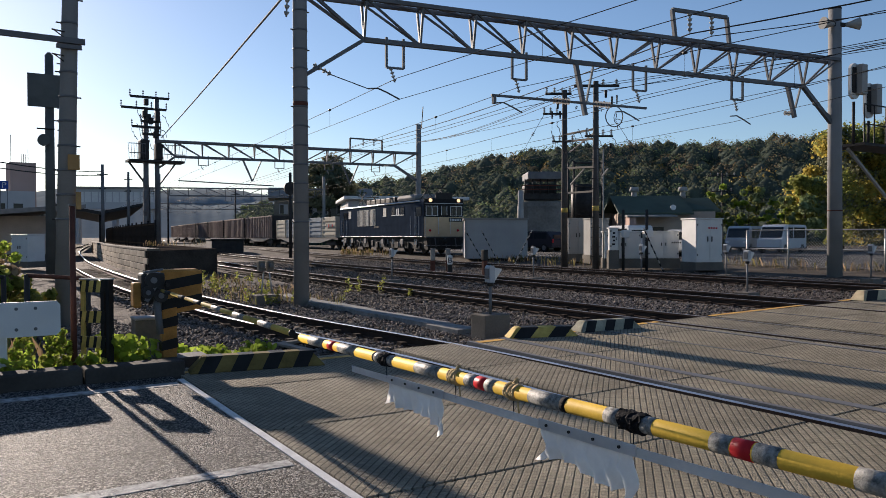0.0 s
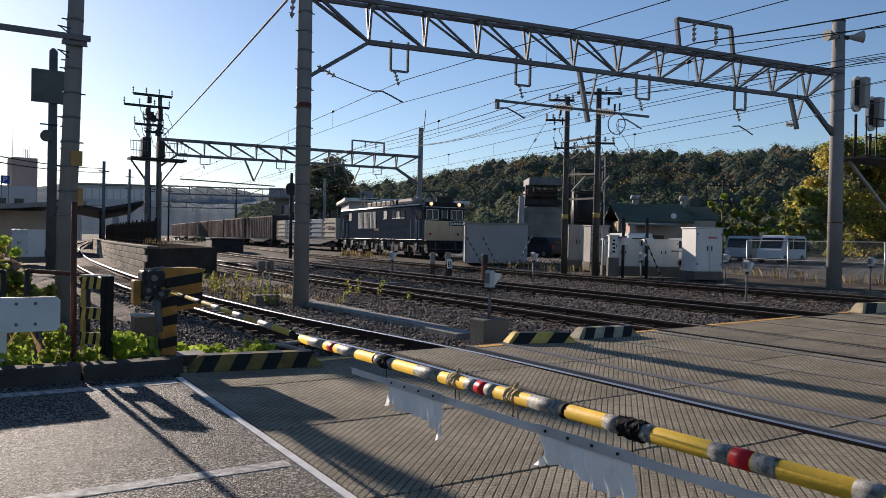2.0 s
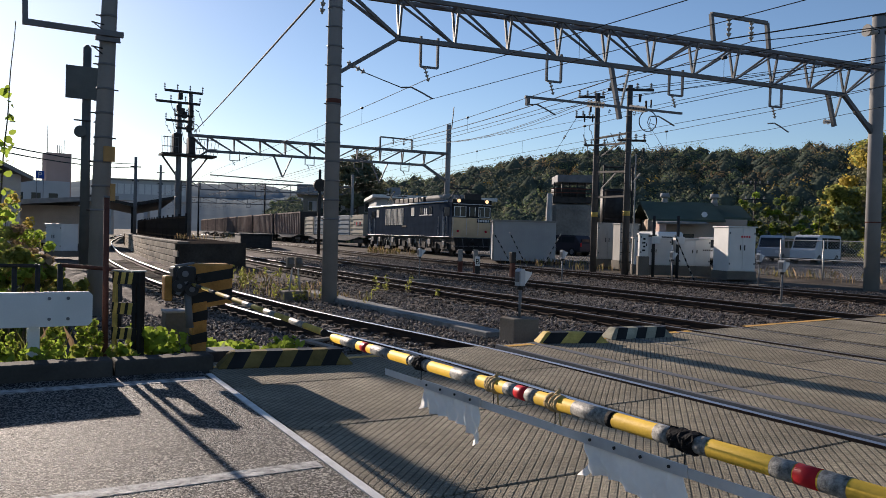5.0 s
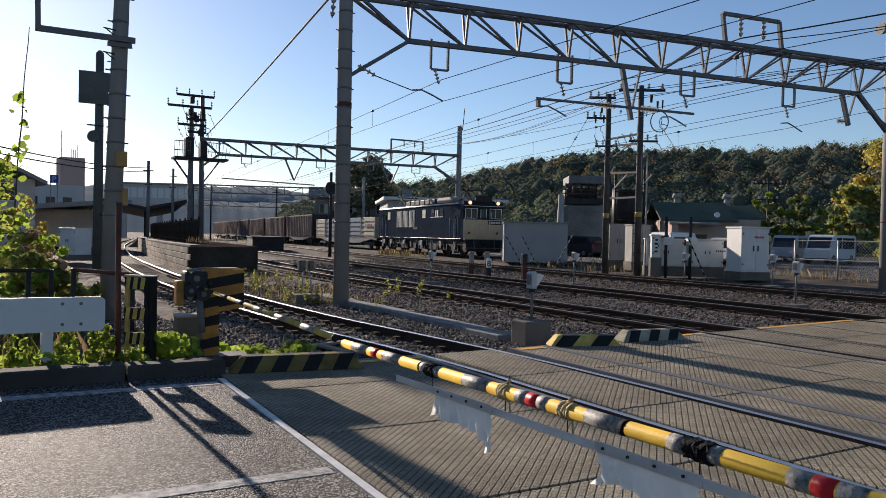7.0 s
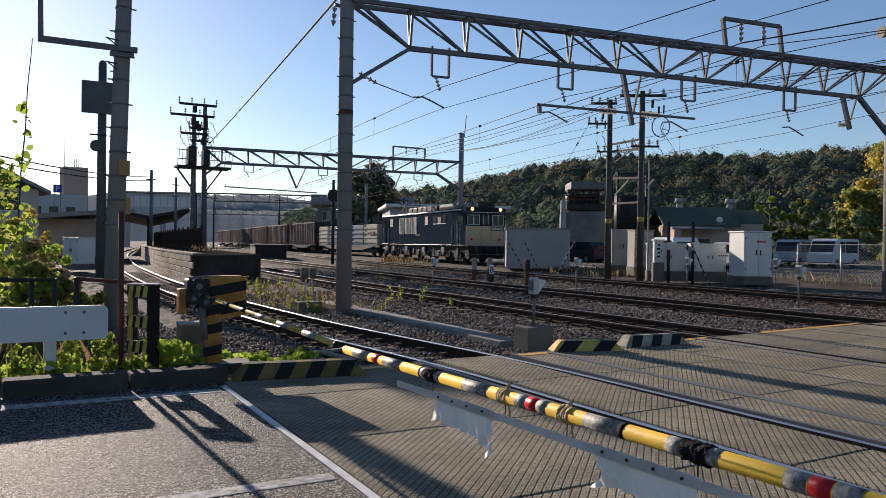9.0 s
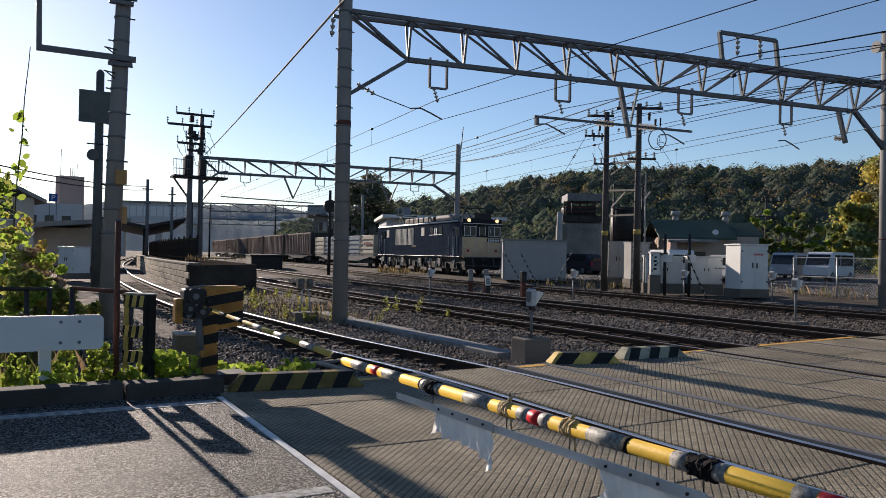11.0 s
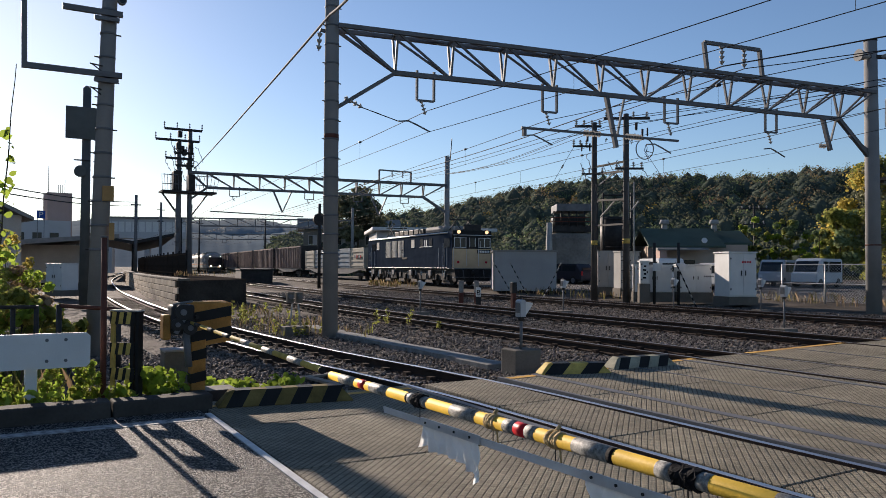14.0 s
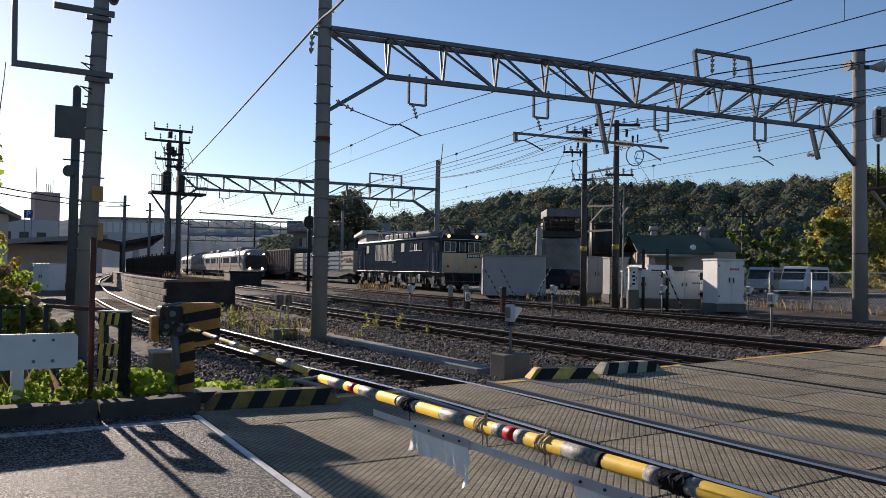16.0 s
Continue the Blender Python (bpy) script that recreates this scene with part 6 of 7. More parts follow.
    part("canopy_roof", prism_bm(bmesh.new(), [(-9, 2.6), (-2, 3.6), (4.2, 4.1), (4.2, 3.8), (-2, 3.2), (-9, 2.3)], "y", 0, 40), M_ROOF, c)
    for i in range(5):
        rod("post", M_CONC, c, (3.2, 1 + i * 8, 0), (3.2, 1 + i * 8, 3.8), 0.15)
    for i in range(5):
        box("window", M_GLASSD, c, 2.2, 2.24, 6 + i * 6, 9 + i * 6, 1.0, 2.4)
    g = thing("apartment_block", "hazy pinkish apartment block beyond the station", "building", pose(8.6, 170.46, 0.0, 0, 0, 5))
    box("wall", M_PINK, g, -1.6, 2.9, 0, 6, 0, 16.0)
    box("lower_wing", M_PALE, g, -8.5, 2.2, -3, 8, 0, 10.2)
    for r in range(2):
        for i in range(3):
            box("window", M_GLASSD, g, -7.5 + i * 3, -5.9 + i * 3, -3.05, -3, 2.5 + r * 3.4, 4.4 + r * 3.4)
    for x in (-1.8, 1.2):
        rod("aerial", M_DARK, g, (x + 0.6, 2, 15.5), (x + 0.6, 2, 21.5 if x < 0 else 18.8), 0.06)
    for k in range(4):
        rod("tank_leg", M_STEEL, g, (0.6 + k * 0.4, 2, 15.9), (0.6 + k * 0.4, 2, 17.8), 0.06)
    g = thing("footbridge", "long grey station footbridge with a band of windows", "footbridge", pose(24.15, 161.62, 0.0, 0, 0, -22))
    box("span", M_PALE, g, -8, 8, 0, 4, 6.9, 10.9)
    box("roof", M_ROOF, g, -8.5, 8.5, -0.5, 4.5, 10.9, 11.2)
    for i in range(12):
        box("window", M_WHITE, g, -7.7 + i * 1.3, -6.65 + i * 1.3, -0.06, 0, 8.2, 10.2)
    for x in (-7, 0, 7):
        box("pier", M_PALE, g, x - 0.4, x + 0.4, 1, 3, 0, 6.9)
    n = thing("wooden_house", "weathered grey house with a gabled roof beside the station", "house", pose(0.11, 46.96, 0.0, 0, 0, 12))
    box("wall", M_STATION, n, -8, 0.6, 0, 14, -0.1, 4.2)
    part("roof", prism_bm(bmesh.new(), [(-8.5, 4.1), (-3.7, 6.4), (1.1, 4.1), (1.1, 3.9), (-3.7, 6.15), (-8.5, 3.9)], "y", -0.5, 14.5), M_ROOF, n)
    for y in (2, 6, 10):
        box("window", M_GLASSD, n, 0.6, 0.64, y, y + 1.4, 1.4, 2.6)
    for z in (1.2, 3.0):
        for k, x in enumerate((-6.8, -4.4, -1.6)):
            w = box("window", M_GLASSD, n, x, x + 1.2, -0.03, 0.0, z, z + 0.9)
            box("frame", M_RIM, w, x - 0.05, x + 1.25, -0.05, -0.03, z - 0.06, z)
    sg = thing("parking_sign", "blue square parking sign on the roof of a low block", "sign", pose(5.2, 150.0, 4.6) @ Matrix.Diagonal((0.52, 0.52, 0.52, 1)))
    box("board", mat("sign_blue", (0.03, 0.08, 0.3), 0.5, var=0.1), sg, -1.3, 1.3, 0, 0.2, 9.6, 12.3, 0.03)
    for x in (-1.0, 1.0):
        rod("leg", M_STEEL, sg, (x, 0.1, -9.4), (x, 0.1, 9.7), 0.1)
    cu = bpy.data.curves.new("letter", "FONT")
    cu.body, cu.size, cu.extrude, cu.align_x = "P", 2.6, 0.02, "CENTER"
    ob = new("letter", bpy.data.meshes.new_from_object(bpy.data.objects.new("letter_curve", cu)))
    ob.data.materials.append(M_WHITE)
    ob.parent, ob.matrix_basis = sg, pose(0, -0.04, 10.05, 90)
    u = thing("utility_pole", "thin utility pole with two crossarms before the wooded hill", "utility pole", pose(71.39, 55.56, 0.2, 0, 0, -40), "utility poles")
    rod("shaft", M_DARK, u, (0, 0, 0), (0, 0, 8.2), 0.15, 0.12)
    for z, w in ((7.9, 1.6), (6.2, 1.2)):
        part("crossarm", bar_bm(bmesh.new(), (-w, 0, z), (w, 0, z), 0.12), M_DARK, u)
        for k in (-0.8, -0.3, 0.3, 0.8):
            insulator("insulator", u, (k * w, 0, z), (k * w, 0, z + 0.35), 0.12, 2)
    w = cabinet("switch_cabinet", "pale steel cabinet beside the station track", 1.78, 43.56, 1.3, 0.9, 1.3, -60, 0.3)
    for px, y, h, cr in ((10.35, 75, 8.0, 1), (15.9, 95, 9.0, 1), (20, 120, 9, 1)):
        q = thing("utility_pole", "hazy slim utility pole with short crossarms", "utility pole", pose(px, y, 0), "utility poles")
        rod("shaft", M_STEEL, q, (0, 0, 0), (0, 0, h), 0.17, 0.13)
        part("crossarm", bar_bm(bmesh.new(), (-0.45, 0, h - 0.9), (0.45, 0, h - 0.9), 0.1), M_DARK, q)
        part("crossarm", bar_bm(bmesh.new(), (-0.3, 0, h - 2.2), (0.3, 0, h - 2.2), 0.08), M_DARK, q)
    for q in ((18.5, 92, 7.5), (24, 125, 9), (30, 140, 10), (36, 120, 9)):
        m = thing("lineside_mast", "slim far mast among the station tracks", "mast", pose(q[0], q[1], 0.1), "far masts")
        rod("shaft", M_DARK, m, (0, 0, 0), (0, 0, q[2]), 0.16, 0.12)
        part("crossarm", bar_bm(bmesh.new(), (-0.7, 0, q[2] - 1), (0.7, 0, q[2] - 1), 0.1), M_DARK, m)


station_side()


def left_poles():
    t = pole("utility_pole", "tall pale concrete pole with step bolts and an orange plate", 1.44, 15.5, 11.5, 0.175, 0.1, 0.0, (0.3, 0), "", ())
    for x0, z in ((-1.26, 5.05), (-0.63, 6.2)):
        part("arm", bar_bm(bmesh.new(), (x0, -0.18, z), (0.38, -0.18, z), 0.08, 0.1), M_STEEL, t)
        part("arm_brace", bar_bm(bmesh.new(), (-0.1, -0.2, z - 0.12), (0.32, -0.2, z - 0.12), 0.07), M_STEEL, t)
        part("arm_clamp", bar_bm(bmesh.new(), (-0.05, 0.18, z - 0.02), (0.36, 0.18, z - 0.02), 0.07), M_STEEL, t)
    part("arm_end", bar_bm(bmesh.new(), (-1.22, -0.18, 5.0), (-1.24, -0.18, 6.2), 0.09), M_STEEL, t)
    for z in (5.24, 4.8):
        rod("hook", M_DARK, t, (-0.16, -0.1, z), (0.1, -0.1, z - 0.03), 0.014, seg=6)
        rod("hook", M_DARK, t, (-0.13, -0.1, z), (0.06, -0.1, z - 0.14), 0.012, seg=6)
    part("lamp_bracket", bar_bm(bmesh.new(), (0.2, -0.15, 6.62), (0.72, -0.2, 6.6), 0.09), M_STEEL, t)
    lamp = rod("lamp_ring", M_STEEL, t, (0.36, -0.25, 6.46), (0.36, -0.16, 6.46), 0.08, seg=14)
    rod("lens", M_GLASSD, lamp, (0.36, -0.26, 6.46), (0.36, -0.24, 6.46), 0.055, seg=14)
    om = mat("faded_orange_plate", (0.4, 0.24, 0.1), 0.8, var=0.3)
    box("orange_plate", om, t, 0.07, 0.27, -0.22, -0.18, 2.7, 2.98, 0.01)
    box("orange_plate", om, t, 0.2, 0.29, -0.2, -0.16, 1.98, 2.3, 0.01)
    g = thing("signal_pole", "dark greenish steel pole with a square plate and a bell", "pole", pose(2.61, 32.2, -0.1) @ Matrix.Diagonal((1.4, 1.4, 1.4, 1)))
    gm = mat("green_grey_steel", (0.11, 0.115, 0.11), 0.6, 0.2, var=0.25)
    rod("shaft", gm, g, (0, 0, 0), (0, 0, 6.0), 0.13, 0.105, 16)
    rod("dome", gm, g, (0, 0, 6.0), (0, 0, 6.08), 0.105, 0.04, 16)
    box("plate", gm, g, -0.53, 0.34, -0.18, -0.14, 4.58, 5.46, 0.01)
    rod("bell", gm, g, (-0.16, -0.3, 3.7), (-0.16, -0.1, 3.7), 0.15, seg=18)
    rod("bracket", M_DARK, g, (-0.32, -0.2, 4.0), (0.1, -0.2, 4.0), 0.02)
    for k in range(9):
        rod("rung", M_STEEL, g, (0.18, -0.05, 1.0 + 0.6 * k), (0.42, -0.05, 1.0 + 0.6 * k), 0.02, seg=6)
    rod("ladder_rail", M_STEEL, g, (0.42, -0.05, 0.4), (0.42, -0.05, 5.7), 0.025, seg=6)
    for dz in (0.0, 0.35):
        wire("power_line", "thin dark line strung along the station road", [(-8, 26, 5.3 + dz), (10.35, 75, 7.0 + dz)], 0.035, 0.7, "power lines")


left_poles()


# ---- vegetation and distance ----
def leaf_mat(name, color, k=0.4, var=0.45):
    return mat(name, color, 0.75, var=var, scale=0.5, fine=5, per="island", bump=0, through_light=k, spec=0.12)


M_WOOD_A = leaf_mat("woods_dark_green", (0.1, 0.125, 0.085), 0.3, 0.35)
M_WOOD_B = leaf_mat("woods_olive", (0.18, 0.18, 0.105), 0.3, 0.35)
M_WOOD_C = leaf_mat("woods_rust", (0.27, 0.2, 0.115), 0.3, 0.35)
M_WOOD_D = leaf_mat("woods_bright", (0.2, 0.25, 0.115), 0.3, 0.35)
M_WOOD_E = leaf_mat("woods_golden", (0.42, 0.29, 0.07), 0.1, 0.3)
WOODS = (M_WOOD_A, M_WOOD_B, M_WOOD_C, M_WOOD_D, M_WOOD_E)
M_YLEAF = leaf_mat("leaf_yellow", (0.5, 0.39, 0.09), 0.6)
M_OLEAF = leaf_mat("leaf_olive", (0.32, 0.33, 0.09), 0.6)
M_BLEAF = leaf_mat("leaf_fresh", (0.3, 0.4, 0.06), 0.6)
M_STRAW = leaf_mat("dry_grass", (0.3, 0.215, 0.13), 0.3)
M_GGRASS = leaf_mat("green_grass", (0.24, 0.26, 0.06), 0.55)
M_WEED = leaf_mat("weed_olive", (0.17, 0.15, 0.055), 0.4)
M_BARK = mat("bark", (0.09, 0.07, 0.05), 0.9, var=0.4, scale=5, fine=30, bump=0.6)


def fast_mesh(name, verts, size, mats, index=None):
    """A mesh of separate polygons of one size from a vertex array."""
    n = len(verts) // size
    me = bpy.data.meshes.new(name)
    me.vertices.add(len(verts))
    me.vertices.foreach_set("co", np.asarray(verts, dtype=np.float32).ravel())
    me.loops.add(n * size)
    me.loops.foreach_set("vertex_index", np.arange(n * size, dtype=np.int32))
    me.polygons.add(n)
    me.polygons.foreach_set("loop_start", np.arange(n, dtype=np.int32) * size)
    for m in mats:
        me.materials.append(m)
    if index is not None:
        me.polygons.foreach_set("material_index", np.asarray(index, dtype=np.int32))
    me.update(calc_edges=True)
    me.validate()
    return me


def leaf_cloud(rng, centres, radii, per, size, fill=0.75, quads=False):
    """Leaf polygons scattered through ellipsoid clumps, turned roughly outward."""
    c = np.repeat(np.asarray(centres, float), per, axis=0)
    r = np.repeat(np.asarray(radii, float), per, axis=0)
    n = len(c)
    v = rng.normal(size=(n, 3))
    v /= np.linalg.norm(v, axis=1)[:, None]
    rad = fill + (1 - fill) * rng.random(n) ** 0.5
    rad *= 1 + (0.07 if quads else 0.18) * rng.normal(size=n)
    p = c + v * r * rad[:, None]
    nrm = v + (0.6 if quads else 0.7) * rng.normal(size=(n, 3)) + np.array([0, 0, 0.3])
    nrm /= np.linalg.norm(nrm, axis=1)[:, None]
    a = np.cross(nrm, rng.normal(size=(n, 3)))
    a /= np.linalg.norm(a, axis=1)[:, None]
    b = np.cross(nrm, a)
    s = size * (0.6 + 0.8 * rng.random(n))[:, None]
    if quads:
        return np.stack([p - a * s * 0.5, p + b * s * 0.42, p + a * s * 0.5, p - b * s * 0.42], 1).reshape(-1, 3)
    shape = ((-0.5, 0.0), (-0.2, 0.36), (0.25, 0.34), (0.6, 0.0), (0.25, -0.34), (-0.2, -0.36))
    out = np.empty((n, 6, 3))
    for i, (u, w) in enumerate(shape):
        out[:, i] = p + a * s * u + b * s * w + nrm * s * (0.12 if abs(w) > 0 else 0)
    return out.reshape(-1, 3)


def ridge(az):
    """Height over distance of the wooded skyline, by compass angle from the tracks."""
    return np.interp(az, [14, 19, 22.4, 26, 28.4, 32.6, 35.2, 39, 43, 48, 52, 56, 62, 75, 95], [0.02, 0.035, 0.05, 0.066, 0.073, 0.086, 0.098, 0.106, 0.112, 0.112, 0.108, 0.113, 0.108, 0.1, 0.08])


def hill():
    rng = np.random.default_rng(11)
    azs = np.radians(np.arange(14, 97, 1.5))
    Rs = [85, 100, 115, 130, 145, 160, 175, 190, 210, 240, 300, 420]

    def height(az, R):
        k = np.clip((R - 95) / 105, 0, 1)
        k = k * k * (3 - 2 * k)
        return np.maximum(ridge(np.degrees(az)) * 200 - 1.0, 0) * k - 0.3 + np.where(R > 210, -0.02 * (R - 210), 0)
    vs = [(R * math.sin(a), R * math.cos(a), float(height(a, np.array(R)))) for R in Rs for a in azs]
    n = len(azs)
    fs = [(j * n + i, j * n + i + 1, (j + 1) * n + i + 1, (j + 1) * n + i) for j in range(len(Rs) - 1) for i in range(n - 1)]
    tagged(new("hill", soup("hill", vs, fs, mat("forest_floor", (0.04, 0.045, 0.02), 0.95, var=0.4, scale=0.05, fine=0.5), True)), "long wooded hill behind the railway yard", "hill", kind="structure")
    N = 4200
    az = np.radians(rng.uniform(17, 80, N))
    R = 104 + 110 * rng.random(N) ** 0.8
    rad = 0.9 + 1.7 * rng.random(N) ** 1.6
    z = height(az, R) + rad * 0.4
    cen = np.stack([R * np.sin(az), R * np.cos(az), z], 1)
    radii = np.stack([rad, rad, rad * rng.uniform(0.85, 1.6, N)], 1)
    # Darker leaves left and low put the slope's shade into leaf colour.
    lean = (np.degrees(az) - 34) / 14
    patch = 0.55 * np.clip(lean, -2, 1.2) + np.clip((R - 150) / 40, -1, 1) * 0.5 + np.sin(np.degrees(az) * 0.55) + np.sin(R * 0.07) + rng.normal(size=N) * 1.4
    idx = np.where(patch > 1.6, 3, np.where(patch > 0.4, 1, 0))
    idx = np.where((rng.random(N) < 0.22) & (R > 150) & (lean > -0.3), 2, idx)
    idx = np.where((rng.random(N) < 0.035) & (R > 130), 4, idx)
    per = 150
    me = fast_mesh("woods", leaf_cloud(rng, cen, radii, per, 0.36, 0.86, True), 4, WOODS, np.repeat(idx, per))
    tagged(new("woods", me), "dense autumn woods in green, olive and rust on the hillside", "woods", kind="stuff")
    # Dark cores inside the crowns stand for the shade between leaves.
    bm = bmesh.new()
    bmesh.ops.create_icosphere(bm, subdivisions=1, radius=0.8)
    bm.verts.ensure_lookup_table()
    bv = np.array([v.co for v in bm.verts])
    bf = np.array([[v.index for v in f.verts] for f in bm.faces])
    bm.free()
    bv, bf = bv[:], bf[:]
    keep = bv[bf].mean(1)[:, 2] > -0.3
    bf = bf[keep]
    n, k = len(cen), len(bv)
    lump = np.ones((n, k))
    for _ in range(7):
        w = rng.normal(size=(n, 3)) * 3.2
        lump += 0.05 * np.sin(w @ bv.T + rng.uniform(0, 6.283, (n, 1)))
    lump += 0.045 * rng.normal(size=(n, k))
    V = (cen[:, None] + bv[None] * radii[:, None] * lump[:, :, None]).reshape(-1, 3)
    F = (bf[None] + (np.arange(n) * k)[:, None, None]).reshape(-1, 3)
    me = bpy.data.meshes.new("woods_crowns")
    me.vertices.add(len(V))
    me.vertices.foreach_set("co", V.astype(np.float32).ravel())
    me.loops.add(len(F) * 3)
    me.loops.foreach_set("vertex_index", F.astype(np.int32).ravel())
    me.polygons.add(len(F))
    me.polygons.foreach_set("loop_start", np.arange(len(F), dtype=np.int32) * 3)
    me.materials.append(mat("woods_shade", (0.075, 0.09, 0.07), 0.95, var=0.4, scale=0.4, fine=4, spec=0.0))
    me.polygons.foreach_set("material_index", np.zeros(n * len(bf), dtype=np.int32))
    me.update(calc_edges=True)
    tagged(new("woods_crowns", me), "dark lumpy cores inside the hillside crowns, standing for shade between leaves", "woods", kind="stuff")
    # far hills beyond the station, with distance haze put into their pale colour
    far = mat("far_woods_haze_tint", (0.2, 0.23, 0.24), 1.0, var=0.2, scale=0.02, fine=0.12, bump=0, spec=0.0)
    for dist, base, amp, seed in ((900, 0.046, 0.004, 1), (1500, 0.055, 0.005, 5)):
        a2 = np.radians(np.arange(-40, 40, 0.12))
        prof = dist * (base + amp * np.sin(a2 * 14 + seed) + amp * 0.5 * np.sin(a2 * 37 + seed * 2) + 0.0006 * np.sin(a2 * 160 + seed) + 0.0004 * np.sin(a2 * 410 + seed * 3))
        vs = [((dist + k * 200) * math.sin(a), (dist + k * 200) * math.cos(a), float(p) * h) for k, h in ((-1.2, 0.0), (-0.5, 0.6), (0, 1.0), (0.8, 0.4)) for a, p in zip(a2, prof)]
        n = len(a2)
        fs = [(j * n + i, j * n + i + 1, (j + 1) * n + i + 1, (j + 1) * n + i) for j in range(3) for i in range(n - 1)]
        tagged(new("backdrop_hill", soup("backdrop_hill", vs, fs, far, True)), "far hills beyond the station, tinted blue-grey for distance haze", "hill", kind="structure")


hill()


def tree(name, label, x, y, h, crown_r, mats, seed, clumps=30, per=260, leaf=0.16, z=0.22, trunk=0.16, low=0.3, group=""):
    rng = np.random.default_rng(seed)
    rnd = random.Random(seed)
    t = thing(name, label, "tree", pose(x, y, z), group)
    bm = bmesh.new()
    p, r = Vector((0, 0, -0.2)), trunk
    nodes, rings = [], []
    for i in range(7):
        rings.append([bm.verts.new(p + Vector((r * math.cos(k * 0.7854), r * math.sin(k * 0.7854), 0))) for k in range(8)])
        if i:
            nodes.append((p.copy(), r))
        p = p + Vector((rnd.uniform(-0.08, 0.08) * h / 6, rnd.uniform(-0.08, 0.08) * h / 6, h * 0.8 / 6))
        r *= 0.82
    for a, b in zip(rings, rings[1:]):
        for k in range(8):
            bm.faces.new((a[k], a[(k + 1) % 8], b[(k + 1) % 8], b[k]))
    bm.faces.new(rings[-1])
    part("trunk", bm, M_BARK, t)
    cen, rad = [], []
    for i in range(clumps):
        u = low + (1 - low) * rnd.random()
        w = crown_r * (1.0 - 0.75 * max(0, (u - 0.55) / 0.45) ** 1.5) * (0.35 + 0.75 * rnd.random())
        a = rnd.uniform(0, 6.283)
        c = Vector((w * math.cos(a), w * math.sin(a), h * u))
        cen.append(c)
        rr = crown_r * rnd.uniform(0.16, 0.34)
        rad.append((rr, rr, rr * rnd.uniform(0.6, 1.0)))
        if i % 3 == 0:
            b0, r0 = nodes[min(5, int(u * 5))]
            rod("limb", M_BARK, t, b0, c, r0 * 0.5, r0 * 0.15, 6)
    idx = np.repeat(rng.integers(0, len(mats), clumps), per)
    ob = new("crown", fast_mesh("crown", leaf_cloud(rng, [tuple(c) for c in cen], rad, per, leaf, 0.35), 6, mats, idx))
    ob.parent = t
    return t


tree("maple_tree", "broad tree with yellow and olive autumn leaves", 65.30, 38.14, 10.0, 4.6, (M_YLEAF, M_OLEAF, M_OLEAF, M_WOOD_B), 1, 70, 330, 0.24, low=0.16)
tree("maple_tree", "tall tree with yellow and green autumn leaves", 68.59, 36.09, 10.6, 4.8, (M_YLEAF, M_OLEAF, M_WOOD_B), 2, 70, 330, 0.24, low=0.16)
tree("maple_tree", "olive-leaved tree beside the parked vans", 69.15, 32.21, 10.0, 4.6, (M_OLEAF, M_WOOD_B), 5, 40, 260, 0.19, low=0.2)
tree("maple_tree", "small tree with golden leaves behind the mast", 59.67, 38.11, 6.0, 2.2, (M_OLEAF, M_OLEAF, M_WOOD_D), 3, 40, 260, 0.22, low=0.12)
for i, (bx, by) in enumerate(((54.59, 43.64), (54.67, 42.41), (55.57, 41.85), (55.52, 40.70), (55.52, 39.52), (55.50, 38.36), (56.36, 37.82))):
    tree("bamboo_clump", "narrow green bamboo clump behind the parking lot", bx, by, 4.9 + 0.7 * math.sin(i * 2.3), 0.85, (M_BLEAF, M_OLEAF, M_WOOD_D), 20 + i, 24, 150, 0.16, trunk=0.06, low=0.12, group="bamboo row")
tree("round_tree", "large dark round-crowned tree beyond the freight train", 47.39, 109.42, 13.0, 4.6, (M_WOOD_A, M_WOOD_B), 7, 46, 170, 0.45, trunk=0.35, low=0.45)
for i, (bx, by) in enumerate(((59.61, 174.87), (59.33, 186.83), (59.29, 163.28), (59.83, 157.05))):
    tree("round_tree", "dark leafy tree beyond the station yard", bx, by, 9.5 - i, 4.5, (M_WOOD_A, M_WOOD_B, M_WOOD_D), 30 + i, 26, 110, 0.5, trunk=0.25, low=0.2, group="far yard trees")


def tufts(name, label, spots, blades, h, mats, seed, width=0.012, spread=0.18):
    """Grass tufts: thin bent blades round each spot."""
    rng = np.random.default_rng(seed)
    n = len(spots)
    c = np.repeat(np.asarray(spots, float), blades, axis=0)
    m = len(c)
    a = rng.uniform(0, 6.283, m)
    base = c + np.stack([rng.normal(size=m) * spread, rng.normal(size=m) * spread, np.zeros(m)], 1)
    hh = h * rng.uniform(0.4, 1.1, m)
    lean = rng.uniform(0.05, 0.5, m) * hh
    d = np.stack([np.cos(a), np.sin(a), np.zeros(m)], 1)
    s = np.stack([-np.sin(a), np.cos(a), np.zeros(m)], 1) * width * (0.6 + 0.8 * rng.random(m))[:, None]
    up = np.array([0, 0, 1.0])
    mid = base + d * (lean * 0.3)[:, None] + up * (hh * 0.6)[:, None]
    tip = base + d * lean[:, None] + up * hh[:, None]
    out = np.stack([base - s, base + s, mid + s * 0.8, tip, mid - s * 0.8], 1).reshape(-1, 3)
    idx = rng.integers(0, len(mats), m)
    tagged(new(name, fast_mesh(name, out, 5, mats, idx)), label, "grass", kind="stuff")


def scatter(rng, n, x0, x1, y0, y1, z=-0.16):
    return [(x, y, gz(x) + z) for x, y in zip(rng.uniform(x0, x1, n), rng.uniform(y0, y1, n))]


